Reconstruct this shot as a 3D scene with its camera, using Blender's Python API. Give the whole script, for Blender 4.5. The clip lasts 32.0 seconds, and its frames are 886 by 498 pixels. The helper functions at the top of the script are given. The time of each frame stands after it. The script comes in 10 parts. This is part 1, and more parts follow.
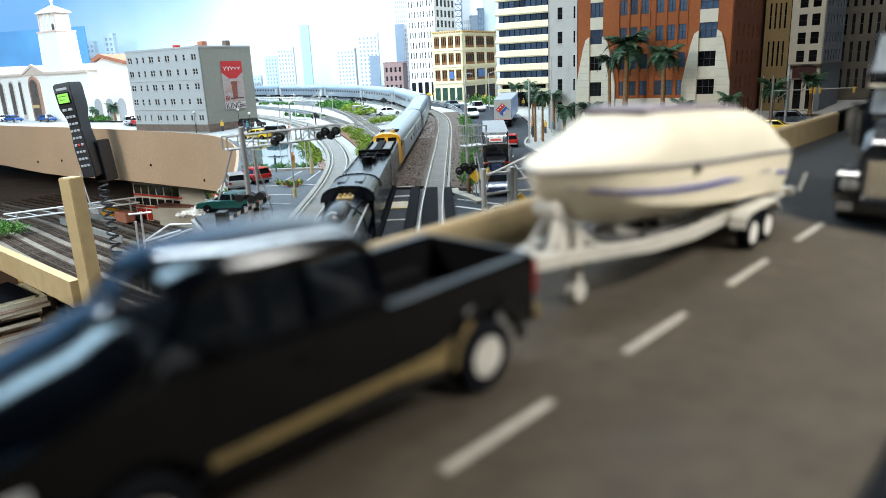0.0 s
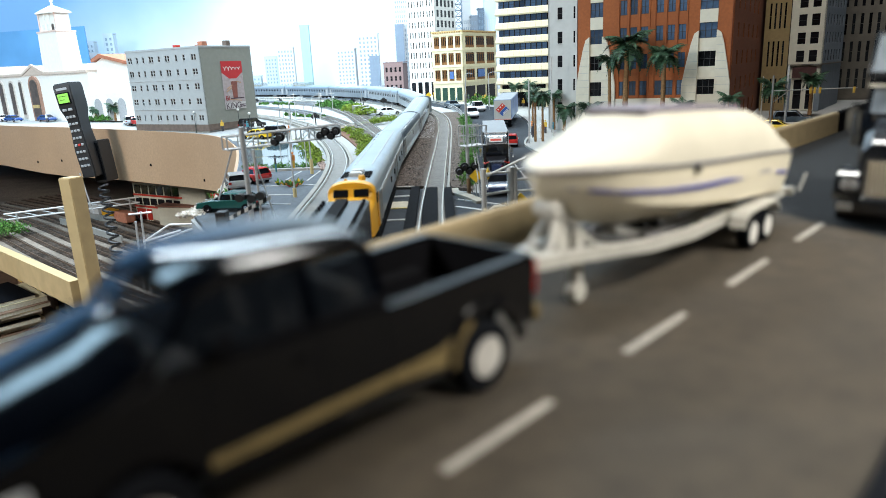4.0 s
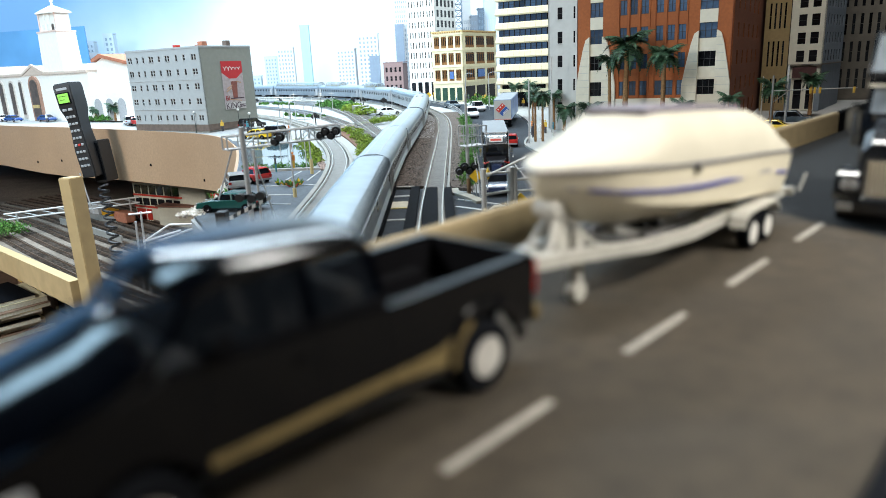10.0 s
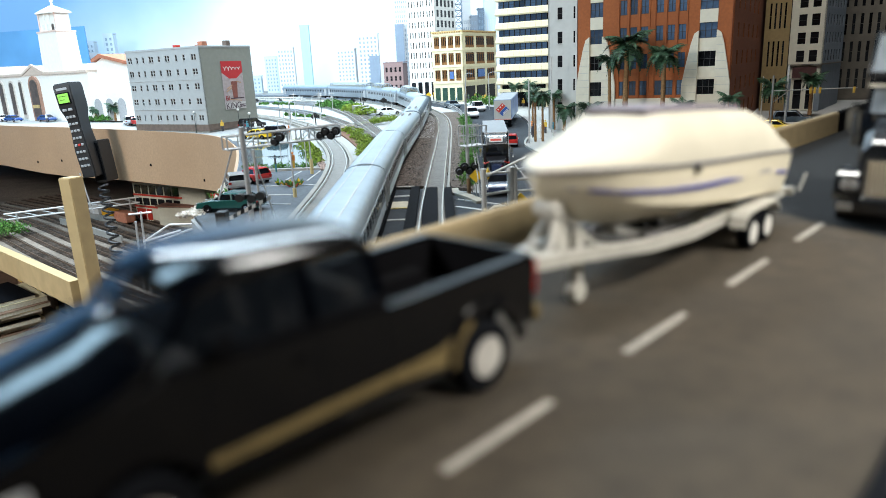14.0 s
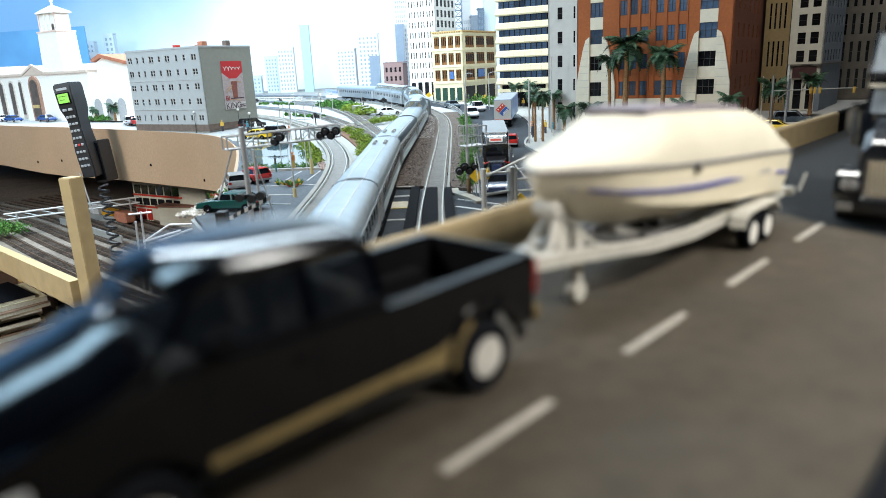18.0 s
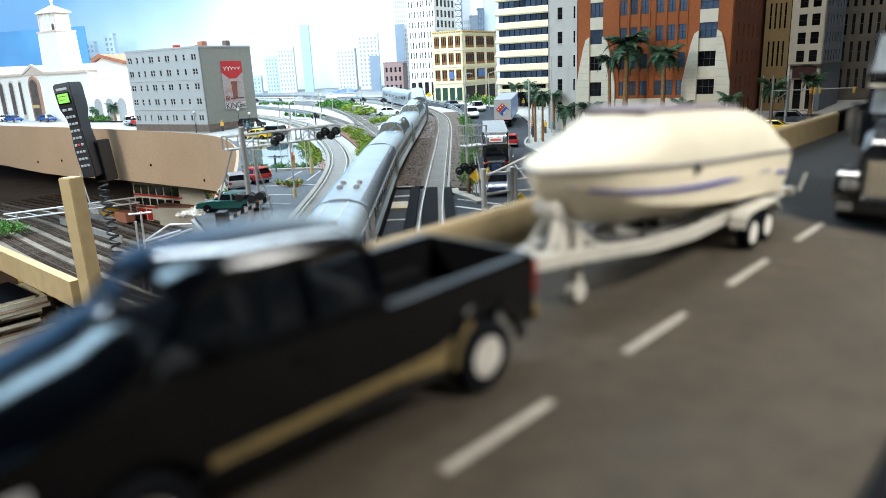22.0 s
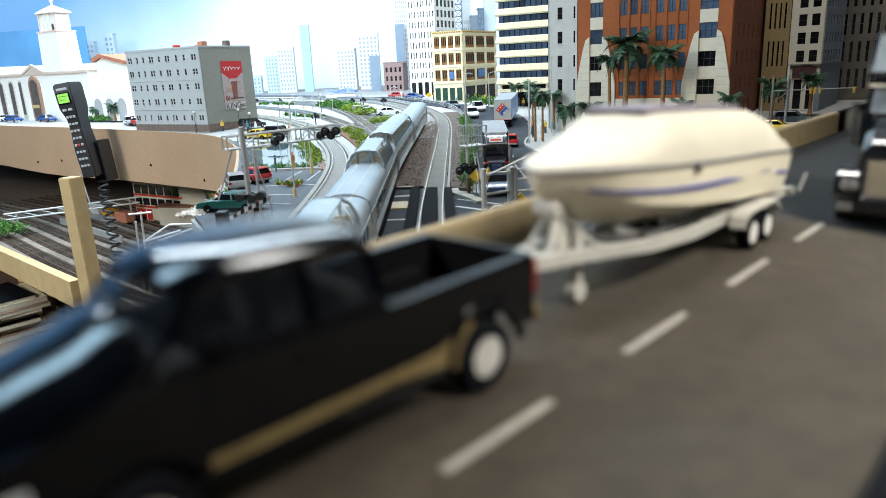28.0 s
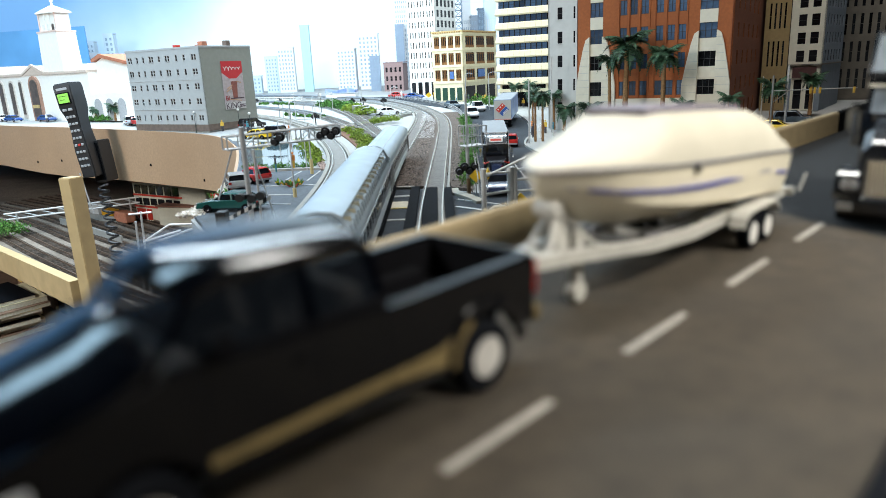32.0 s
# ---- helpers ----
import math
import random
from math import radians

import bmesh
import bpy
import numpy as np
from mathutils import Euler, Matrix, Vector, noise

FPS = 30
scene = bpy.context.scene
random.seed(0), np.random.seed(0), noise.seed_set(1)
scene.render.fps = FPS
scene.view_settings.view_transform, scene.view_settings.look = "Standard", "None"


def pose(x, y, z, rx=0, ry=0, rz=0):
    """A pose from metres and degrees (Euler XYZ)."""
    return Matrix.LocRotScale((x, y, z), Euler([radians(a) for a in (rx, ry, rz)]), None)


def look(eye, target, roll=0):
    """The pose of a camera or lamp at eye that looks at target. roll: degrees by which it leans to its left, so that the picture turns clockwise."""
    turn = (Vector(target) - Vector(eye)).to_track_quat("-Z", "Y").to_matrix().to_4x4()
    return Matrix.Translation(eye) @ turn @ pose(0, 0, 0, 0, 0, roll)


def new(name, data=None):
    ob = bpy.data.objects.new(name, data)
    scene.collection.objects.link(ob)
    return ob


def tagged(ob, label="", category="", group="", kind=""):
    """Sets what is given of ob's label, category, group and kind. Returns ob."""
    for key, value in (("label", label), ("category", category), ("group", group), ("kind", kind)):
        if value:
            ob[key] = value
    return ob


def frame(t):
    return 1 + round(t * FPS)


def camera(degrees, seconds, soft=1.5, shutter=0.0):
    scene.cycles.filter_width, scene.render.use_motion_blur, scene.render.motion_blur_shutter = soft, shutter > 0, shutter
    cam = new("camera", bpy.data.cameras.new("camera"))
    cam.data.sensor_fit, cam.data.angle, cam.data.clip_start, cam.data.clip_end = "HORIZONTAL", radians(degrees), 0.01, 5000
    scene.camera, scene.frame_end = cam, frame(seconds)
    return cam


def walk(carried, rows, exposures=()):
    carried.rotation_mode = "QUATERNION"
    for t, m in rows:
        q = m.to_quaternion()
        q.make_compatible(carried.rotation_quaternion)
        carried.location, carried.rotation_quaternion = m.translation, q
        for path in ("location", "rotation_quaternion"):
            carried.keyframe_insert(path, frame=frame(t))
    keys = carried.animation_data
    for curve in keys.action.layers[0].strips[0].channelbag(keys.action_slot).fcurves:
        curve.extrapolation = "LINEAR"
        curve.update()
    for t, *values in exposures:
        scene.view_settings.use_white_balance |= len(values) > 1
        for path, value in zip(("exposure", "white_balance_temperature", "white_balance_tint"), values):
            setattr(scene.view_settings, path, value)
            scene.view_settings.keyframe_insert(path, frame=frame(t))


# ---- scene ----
# A shelf railway in 1:87, its train and far town resized to fit the camera's view, with a road bridge before the lens;
# metres, z = 0 is the street level of the town.
cam = camera(66.3, 32.0, soft=0.4)
cam.data.dof.use_dof = True
cam.data.dof.focus_distance = 1.1
cam.data.dof.aperture_fstop = 14.0
VIEW = Matrix.Translation((0, 0, 0.113)) @ pose(0, 0, 0, 90 - 15.15, 0, 0) @ pose(0, 0, 0, 0, 0, -2.7)
walk(cam, [(0.0, VIEW), (32.0, VIEW)], [(0.0, -0.06, 6250, 10), (23.1, -0.05, 6250, 10), (23.9, -0.14, 6250, 10), (25.4, -0.15, 6250, 10), (28.0, -0.11, 6250, 10), (32.0, -0.11, 6250, 10)])

# ---- light: dim room, strip lights over the layout, two added fill lamps ----
world = bpy.data.worlds.new("room_air")
scene.world = world
world.use_nodes = True
world.node_tree.nodes["Background"].inputs[0].default_value = (0.80, 0.84, 1.0, 1)
world.node_tree.nodes["Background"].inputs[1].default_value = 0.004


def strip(name, x, y, z, sx, sy, watts, colour, tx=0, ty=0):
    lamp = bpy.data.lights.new(name, "AREA")
    lamp.shape, lamp.size, lamp.size_y, lamp.energy, lamp.color = "RECTANGLE", sx, sy, watts, colour
    ob = new(name, lamp)
    ob.matrix_world = pose(x, y, z, tx, ty, 0)
    return ob


def downlight(name, eye, target, size, watts, colour, spread):
    """An unseen lamp with a limited cone, aimed at a spot."""
    ob = strip(name, 0, 0, 0, size, size, watts, colour)
    ob.data.spread = radians(spread)
    ob.matrix_world = look(eye, target)
    return ob


strip("strip_light_back", -0.42, 1.72, 1.12, 1.7, 0.25, 64, (0.77, 0.92, 1.0), 14, 0)
# much deeper than a tube, to spread its reflection over the pickup's bonnet
strip("strip_light_front", -0.95, 0.70, 1.10, 1.0, 0.65, 29, (0.55, 0.82, 1.0), 32, 18)
strip("strip_light_town", 0.32, 0.66, 1.30, 0.6, 0.2, 14.0, (1.0, 0.97, 0.90), 10, 8)
# unseen lamp added close by to brighten the boat and the bridge road
downlight("boat_fill_lamp", (0.38, -0.10, 0.52), (0.120, 0.112, 0.072), 0.2, 0.63, (1.0, 0.94, 0.82), 44)
# unseen lamp added to brighten the fascia and the lower yard
strip("yard_fill_lamp", -1.50, -0.50, 0.78, 0.4, 0.4, 34, (1.0, 0.95, 0.86), 64, -15)

# ---- materials ----


def mat(name, colour, rough=0.6, metal=0.0, vary=0.12, scale=180.0, bump=0.0, bscale=900.0, spec=0.5, coat=0.0, second=None, sscale=25.0, island=0.0, rand=0.0):
    """Base colour broken up at two scales, with fine relief; sizes by the object's own metres."""
    m = bpy.data.materials.new(name)
    m.use_nodes = True
    nt = m.node_tree
    b = nt.nodes["Principled BSDF"]
    b.inputs["Roughness"].default_value, b.inputs["Metallic"].default_value = rough, metal
    b.inputs["Specular IOR Level"].default_value = spec
    b.inputs["Coat Weight"].default_value = coat
    b.inputs["Coat Roughness"].default_value = 0.06
    tc = nt.nodes.new("ShaderNodeTexCoord")
    n1 = nt.nodes.new("ShaderNodeTexNoise")
    n1.inputs["Scale"].default_value, n1.inputs["Detail"].default_value = scale, 6
    n2 = nt.nodes.new("ShaderNodeTexNoise")
    n2.inputs["Scale"].default_value, n2.inputs["Detail"].default_value = sscale, 3
    nt.links.new(tc.outputs["Object"], n1.inputs["Vector"])
    nt.links.new(tc.outputs["Object"], n2.inputs["Vector"])
    c = Vector(colour)
    ramp = nt.nodes.new("ShaderNodeValToRGB")
    ramp.color_ramp.elements[0].position, ramp.color_ramp.elements[1].position = 0.3, 0.7
    ramp.color_ramp.elements[0].color = (*(c * (1 - vary)), 1)
    ramp.color_ramp.elements[1].color = (*[min(1, v * (1 + vary)) for v in c], 1)
    nt.links.new(n1.outputs["Fac"], ramp.inputs["Fac"])
    mix = nt.nodes.new("ShaderNodeMix")
    mix.data_type = "RGBA"
    r2 = nt.nodes.new("ShaderNodeMapRange")
    r2.inputs[1].default_value, r2.inputs[2].default_value, r2.inputs[4].default_value = 0.45, 0.75, 0.75
    nt.links.new(n2.outputs["Fac"], r2.inputs[0])
    nt.links.new(r2.outputs[0], mix.inputs["Factor"])
    nt.links.new(ramp.outputs["Color"], mix.inputs["A"])
    s = Vector(second) if second else c * (1 - vary * 0.8)
    mix.inputs["B"].default_value = (*s, 1)
    out = mix.outputs["Result"]
    if island or rand:
        hsv = nt.nodes.new("ShaderNodeHueSaturation")
        mr = nt.nodes.new("ShaderNodeMapRange")
        k = island or rand
        mr.inputs[3].default_value, mr.inputs[4].default_value = 1 - k, 1 + k
        if island:
            g = nt.nodes.new("ShaderNodeNewGeometry")
            nt.links.new(g.outputs["Random Per Island"], mr.inputs[0])
        else:
            g = nt.nodes.new("ShaderNodeObjectInfo")
            nt.links.new(g.outputs["Random"], mr.inputs[0])
        nt.links.new(mr.outputs[0], hsv.inputs["Value"])
        nt.links.new(out, hsv.inputs["Color"])
        out = hsv.outputs["Color"]
    nt.links.new(out, b.inputs["Base Color"])
    if bump:
        n3 = nt.nodes.new("ShaderNodeTexNoise")
        n3.inputs["Scale"].default_value, n3.inputs["Detail"].default_value = bscale, 4
        bp = nt.nodes.new("ShaderNodeBump")
        bp.inputs["Strength"].default_value, bp.inputs["Distance"].default_value = bump, 0.001
        nt.links.new(tc.outputs["Object"], n3.inputs["Vector"])
        nt.links.new(n3.outputs["Fac"], bp.inputs["Height"])
        nt.links.new(bp.outputs["Normal"], b.inputs["Normal"])
    return m


def glow(name, colour, power):
    m = mat(name, colour, 0.4)
    b = m.node_tree.nodes["Principled BSDF"]
    b.inputs["Emission Color"].default_value, b.inputs["Emission Strength"].default_value = (*colour, 1), power
    return m


ASPHALT = mat("street_asphalt", (0.026, 0.031, 0.038), 0.85, vary=0.25, scale=260, bump=0.25, spec=0.2, second=(0.044, 0.049, 0.056), sscale=9)
PARKING = mat("worn_grey_asphalt", (0.085, 0.097, 0.112), 0.85, vary=0.2, scale=240, bump=0.25, spec=0.25, second=(0.12, 0.13, 0.145), sscale=10)
BRIDGE = mat("bridge_asphalt", (0.041, 0.032, 0.021), 0.8, vary=0.30, scale=220, bump=0.35, bscale=2500, spec=0.4, second=(0.026, 0.021, 0.0145), sscale=28)
CONCRETE = mat("concrete", (0.30, 0.295, 0.275), 0.85, vary=0.1, scale=150, bump=0.2, sscale=14)
PALE = mat("pale_paving", (0.30, 0.30, 0.295), 0.85, vary=0.08, scale=120, bump=0.15, sscale=6, second=(0.38, 0.38, 0.37))
CURB = mat("weathered_concrete_edge", (0.26, 0.25, 0.225), 0.85, vary=0.18, scale=220, bump=0.3)
BALLAST = mat("gravel_bed", (0.10, 0.078, 0.064), 0.95, vary=0.5, scale=420, spec=0.2, bump=0.9, bscale=520, sscale=30, second=(0.11, 0.095, 0.085))
STONE = mat("gravel_stones", (0.20, 0.165, 0.145), 0.9, vary=0.25, scale=300, island=0.85)
PALESTONE = mat("pale_gravel_stones", (0.42, 0.40, 0.39), 0.9, vary=0.2, scale=300, island=0.45)
MULCH = mat("brown_mulch", (0.15, 0.075, 0.045), 0.95, vary=0.4, scale=500, bump=0.8, bscale=700)
PARAPET = mat("painted_parapet", (0.29, 0.225, 0.125), 0.8, vary=0.12, scale=200, bump=0.15)
LANEPAINT = mat("lane_paint", (0.29, 0.275, 0.245), 0.7, vary=0.2, scale=500, bump=0.15)
WHITEPAINT = mat("white_road_paint", (0.42, 0.42, 0.41), 0.7, vary=0.25, scale=500)
YELLOWPAINT = mat("yellow_road_paint", (0.62, 0.45, 0.12), 0.7, vary=0.12, scale=400)
RAIL = mat("nickel_rail", (0.62, 0.60, 0.56), 0.28, 0.9, vary=0.1, scale=300)
TIE = mat("dark_sleepers", (0.075, 0.055, 0.042), 0.9, vary=0.35, scale=120, island=0.5)
GREYGRAVEL = mat("grey_gravel_infill", (0.135, 0.125, 0.115), 0.95, vary=0.4, scale=420, bump=0.6, bscale=520, sscale=26, second=(0.18, 0.17, 0.155))
RUBBER = mat("black_rubber", (0.006, 0.0068, 0.009), 0.85, vary=0.4, scale=400, bump=0.15, spec=0.06)
MASONITE = mat("brown_hardboard", (0.41, 0.262, 0.158), 0.55, vary=0.10, scale=260, sscale=5, second=(0.345, 0.215, 0.128), bump=0.06, bscale=400)
PINE = mat("pale_pine", (0.50, 0.36, 0.18), 0.6, vary=0.10, scale=40, sscale=9, second=(0.44, 0.30, 0.14), bump=0.08, bscale=300)
PLY = mat("dark_plywood", (0.20, 0.12, 0.075), 0.8, vary=0.2, scale=40, sscale=8)
YARD = mat("yard_roadbed", (0.22, 0.178, 0.142), 0.95, vary=0.35, scale=160, bump=0.5, sscale=12, second=(0.12, 0.088, 0.066))
ROOMFLOOR = mat("room_floor", (0.05, 0.04, 0.035), 0.7, vary=0.15, scale=10, sscale=2)
ROOMWALL = mat("room_wall", (0.09, 0.085, 0.08), 0.9, vary=0.06, scale=8, sscale=1)
CEILING = mat("room_ceiling", (0.07, 0.068, 0.066), 0.9, vary=0.05, scale=6, sscale=1)
GLASSDARK = mat("dark_window_glass", (0.009, 0.010, 0.012), 0.12, vary=0.5, scale=60, spec=0.35, rand=0.6)
# the reflected blue sky is put into this glass's base colour
GLASSBLUE = mat("blue_reflection_glass", (0.06, 0.10, 0.17), 0.1, vary=0.5, scale=45, spec=0.7, rand=0.5)
GLASSCLEAR = mat("clear_dome_glass", (0.36, 0.40, 0.38), 0.06, vary=0.1, scale=60)
GLASSCLEAR.node_tree.nodes["Principled BSDF"].inputs["Alpha"].default_value = 0.25
PICKUPGLASS = mat("smoked_see_through_glass", (0.010, 0.013, 0.018), 0.03, vary=0.2, scale=200, spec=0.4)
PICKUPGLASS.node_tree.nodes["Principled BSDF"].inputs["Alpha"].default_value = 0.32
CARGLASS = mat("tinted_car_glass", (0.006, 0.007, 0.009), 0.05, vary=0.3, scale=200, spec=0.5)
CHROME = mat("chrome", (0.75, 0.76, 0.78), 0.12, 1.0, vary=0.05, scale=300)
SILVER = mat("fluted_stainless_paint", (0.36, 0.40, 0.43), 0.28, 0.70, vary=0.12, scale=90, sscale=18, second=(0.30, 0.345, 0.38))
SILVERROOF = mat("silver_roof_paint", (0.31, 0.38, 0.44), 0.34, 0.38, vary=0.10, scale=70, sscale=12, second=(0.26, 0.32, 0.37))
DULLSILVER = mat("dull_silver_metal", (0.52, 0.52, 0.52), 0.5, 0.4, vary=0.12, scale=300)
BLACKMETAL = mat("black_engine_paint", (0.003, 0.005, 0.010), 0.24, 0.0, vary=0.3, scale=200, spec=0.45)
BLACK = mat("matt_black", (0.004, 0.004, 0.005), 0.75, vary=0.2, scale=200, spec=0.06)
YELLOW = mat("armour_yellow", (0.78, 0.40, 0.02), 0.4, vary=0.06, scale=120)
SHINYBLACK = mat("glossy_navy_black", (0.0003, 0.0006, 0.0016), 0.40, vary=0.2, scale=300, spec=0.0, coat=1.0)
SHINYBLACK.node_tree.nodes["Principled BSDF"].inputs["Coat Roughness"].default_value = 0.12
SHINYBLACK.node_tree.nodes["Principled BSDF"].inputs["Coat IOR"].default_value = 1.5
GOLD = mat("tan_two_tone_paint", (0.15, 0.112, 0.05), 0.45, vary=0.25, scale=200, spec=0.25)
CREAM = mat("cream_gelcoat", (0.84, 0.77, 0.60), 0.3, vary=0.04, scale=150, coat=0.3)
COVER = mat("cream_boat_cover", (0.53, 0.495, 0.405), 0.55, vary=0.06, scale=120, bump=0.1)
GREYTRIM = mat("grey_trim", (0.20, 0.20, 0.21), 0.5, vary=0.1)
BLUESTRIPE = mat("blue_stripe", (0.03, 0.05, 0.34), 0.4, vary=0.05)
TRAILERPAINT = mat("grey_trailer_paint", (0.45, 0.44, 0.40), 0.45, vary=0.14, scale=300)
WHITEWHEEL = mat("white_wheel", (0.66, 0.65, 0.62), 0.4, vary=0.05)
BRIGHTWHEEL = mat("bright_cast_wheel", (0.76, 0.74, 0.70), 0.30, 0.45, vary=0.12, scale=500)
REDLENS = mat("red_lens", (0.35, 0.02, 0.015), 0.25, vary=0.1)
CLEARLENS = mat("headlamp_lens", (0.55, 0.57, 0.6), 0.15, 0.3, vary=0.1)
LEAF = mat("shrub_green", (0.06, 0.17, 0.025), 0.8, vary=0.4, scale=200, island=0.6, second=(0.10, 0.17, 0.03))
LEAFLIGHT = mat("yellow_green_shrub", (0.20, 0.28, 0.03), 0.8, vary=0.35, scale=200, island=0.55, second=(0.11, 0.19, 0.025))
PALM = mat("palm_frond_green", (0.030, 0.072, 0.036), 0.55, vary=0.35, scale=200, island=0.7, spec=0.3)
BARK = mat("palm_bark", (0.25, 0.135, 0.055), 0.9, vary=0.3, scale=400, bump=0.6)
WATER = mat("still_water", (0.05, 0.08, 0.09), 0.04, vary=0.2, scale=20, spec=1.0, bump=0.05, bscale=120)
FLOWERRED = mat("red_petals", (0.55, 0.06, 0.05), 0.7, island=0.3)
FLOWERYELLOW = mat("yellow_petals", (0.75, 0.5, 0.05), 0.7, island=0.3)

# ---- mesh helpers ----
S = 1 / 87.1
RZ = -31.0


def bx(bm, x0, y0, z0, x1, y1, z1, m=None, mi=0):
    vs = [bm.verts.new((x, y, z)) for z in (z0, z1) for x, y in ((x0, y0), (x1, y0), (x1, y1), (x0, y1))]
    if m is not None:
        for v in vs:
            v.co = m @ v.co
    for q in ((3, 2, 1, 0), (4, 5, 6, 7), (0, 1, 5, 4), (1, 2, 6, 5), (2, 3, 7, 6), (3, 0, 4, 7)):
        bm.faces.new([vs[i] for i in q]).material_index = mi
    return vs


def cyl(bm, p, q, r, r2=None, n=10, mi=0, cap=True):
    p, q = Vector(p), Vector(q)
    r2 = r if r2 is None else r2
    t = (q - p).to_track_quat("Z", "Y")
    a = [bm.verts.new(p + t @ Vector((r * math.cos(i * math.tau / n), r * math.sin(i * math.tau / n), 0))) for i in range(n)]
    b = [bm.verts.new(q + t @ Vector((r2 * math.cos(i * math.tau / n), r2 * math.sin(i * math.tau / n), 0))) for i in range(n)]
    for i in range(n):
        bm.faces.new((a[i], a[(i + 1) % n], b[(i + 1) % n], b[i])).material_index = mi
    if cap:
        bm.faces.new(a[::-1]).material_index = mi
        bm.faces.new(b).material_index = mi


def loft(bm, rings, cap=True, closed=True, mi=0):
    rows = [[bm.verts.new(p) for p in ring] for ring in rings]
    n = len(rows[0])
    for a, b in zip(rows, rows[1:]):
        for i in range(n if closed else n - 1):
            j = (i + 1) % n
            bm.faces.new((a[i], a[j], b[j], b[i])).material_index = mi
    if cap:
        bm.faces.new(rows[0][::-1]).material_index = mi
        bm.faces.new(rows[-1]).material_index = mi


def prism(bm, pts, z0, z1, mi=0):
    loft(bm, [[(x, y, z0) for x, y in pts], [(x, y, z1) for x, y in pts]], mi=mi)


def slab_y(bm, pts, y0, y1, mi=0):
    """A side profile of (x, z) drawn out across y."""
    loft(bm, [[(x, y0, z) for x, z in pts], [(x, y1, z) for x, z in pts]], mi=mi)


def tube(bm, pts, r, n=6, mi=0):
    for p, q in zip(pts, pts[1:]):
        cyl(bm, p, q, r, n=n, mi=mi)


def soften(bm, w, seg=2):
    bmesh.ops.bevel(bm, geom=bm.edges[:], offset=w, segments=seg, affect="EDGES", clamp_overlap=True)


def part(name, bm, material, parent=None, label="", s=1.0, smooth=False, m=None):
    """One mesh object out of a bmesh, under its thing."""
    if s != 1.0:
        for v in bm.verts:
            v.co *= s
    bmesh.ops.recalc_face_normals(bm, faces=bm.faces[:])
    me = bpy.data.meshes.new(name)
    bm.to_mesh(me)
    bm.free()
    for k in material if isinstance(material, (list, tuple)) else [material]:
        me.materials.append(k)
    if smooth:
        me.shade_smooth()
        me.set_sharp_from_angle(angle=radians(35))
    ob = new(name, me)
    if parent is not None:
        ob.parent = parent
    if m is not None:
        ob.matrix_basis = m
    if label:
        ob["label"] = label
    return ob


def share(name, me, parent, m):
    """Another piece on the same mesh."""
    ob = new(name, me)
    ob.parent = parent
    ob.matrix_basis = m
    return ob


def thing(name, m, label, category, group="", kind=""):
    ob = new(name)
    ob.empty_display_size = 0.01
    ob.matrix_basis = m
    return tagged(ob, label, category, group, kind)


def B():
    return bmesh.new()


def writing(text, size, material, parent, m, label=""):
    cu = bpy.data.curves.new("writing", "FONT")
    cu.body, cu.size, cu.extrude, cu.align_x, cu.align_y = text, size, size * 0.01, "CENTER", "CENTER"
    ob = new("writing", cu)
    cu.materials.append(material)
    ob.parent = parent
    ob.matrix_basis = m
    if label:
        ob["label"] = label
    return ob

# ---- the town rises gently towards the back, by a slope set to fit the camera's view ----
GRADE_Y = [0.95, 1.10, 1.25, 1.40, 1.60, 1.80, 2.00, 2.25, 2.50, 2.80, 3.50]
GRADE_Z = [0.0, 0.0045, 0.0100, 0.0155, 0.0200, 0.0228, 0.0250, 0.0272, 0.0300, 0.0340, 0.0400]


def grade(y):
    return float(np.interp(y, GRADE_Y, GRADE_Z))


def follow(bm):
    """Cut a flat piece at the breaks of the slope and lay it on the slope."""
    for y in GRADE_Y:
        bmesh.ops.bisect_plane(bm, geom=bm.verts[:] + bm.edges[:] + bm.faces[:], plane_co=(0, y, 0), plane_no=(0, 1, 0))
    for v in bm.verts:
        v.co.z += grade(v.co.y)


# ---- paths of the tracks ----


def curve_through(pts, step=0.02):
    """A smooth plan line through points, resampled to even steps."""
    P = [Vector((*p, 0)) for p in pts]
    P = [P[0] * 2 - P[1], *P, P[-1] * 2 - P[-2]]
    fine = []
    for a, b, c, d in zip(P, P[1:], P[2:], P[3:]):
        for i in range(24):
            t = i / 24
            fine.append(0.5 * (2 * b + (c - a) * t + (2 * a - 5 * b + 4 * c - d) * t * t + (3 * b - a - 3 * c + d) * t ** 3))
    fine.append(P[-2])
    out, run = [fine[0]], 0.0
    for a, b in zip(fine, fine[1:]):
        seg = (b - a).length
        while run + seg >= step:
            k = (step - run) / seg
            a = a + (b - a) * k
            seg = (b - a).length
            out.append(a)
            run = 0.0
        run += seg
    return out


MAIN = curve_through([(-0.0555, -2.9), (-0.0555, -1.2), (-0.0555, 0.30), (-0.0555, 0.60), (-0.0540, 0.76), (-0.0490, 0.90), (-0.0430, 1.02), (-0.0370, 1.13), (-0.0320, 1.23), (-0.0300, 1.32), (-0.0335, 1.41), (-0.0490, 1.500),
                      (-0.0727, 1.595), (-0.1011, 1.691), (-0.1347, 1.785), (-0.1739, 1.877), (-0.2190, 1.967), (-0.2699, 2.053), (-0.3264, 2.135), (-0.3880, 2.214), (-0.4542, 2.289), (-0.5243, 2.361), (-0.6731, 2.494), (-0.90, 2.66), (-1.3, 2.88), (-1.9, 3.05)])
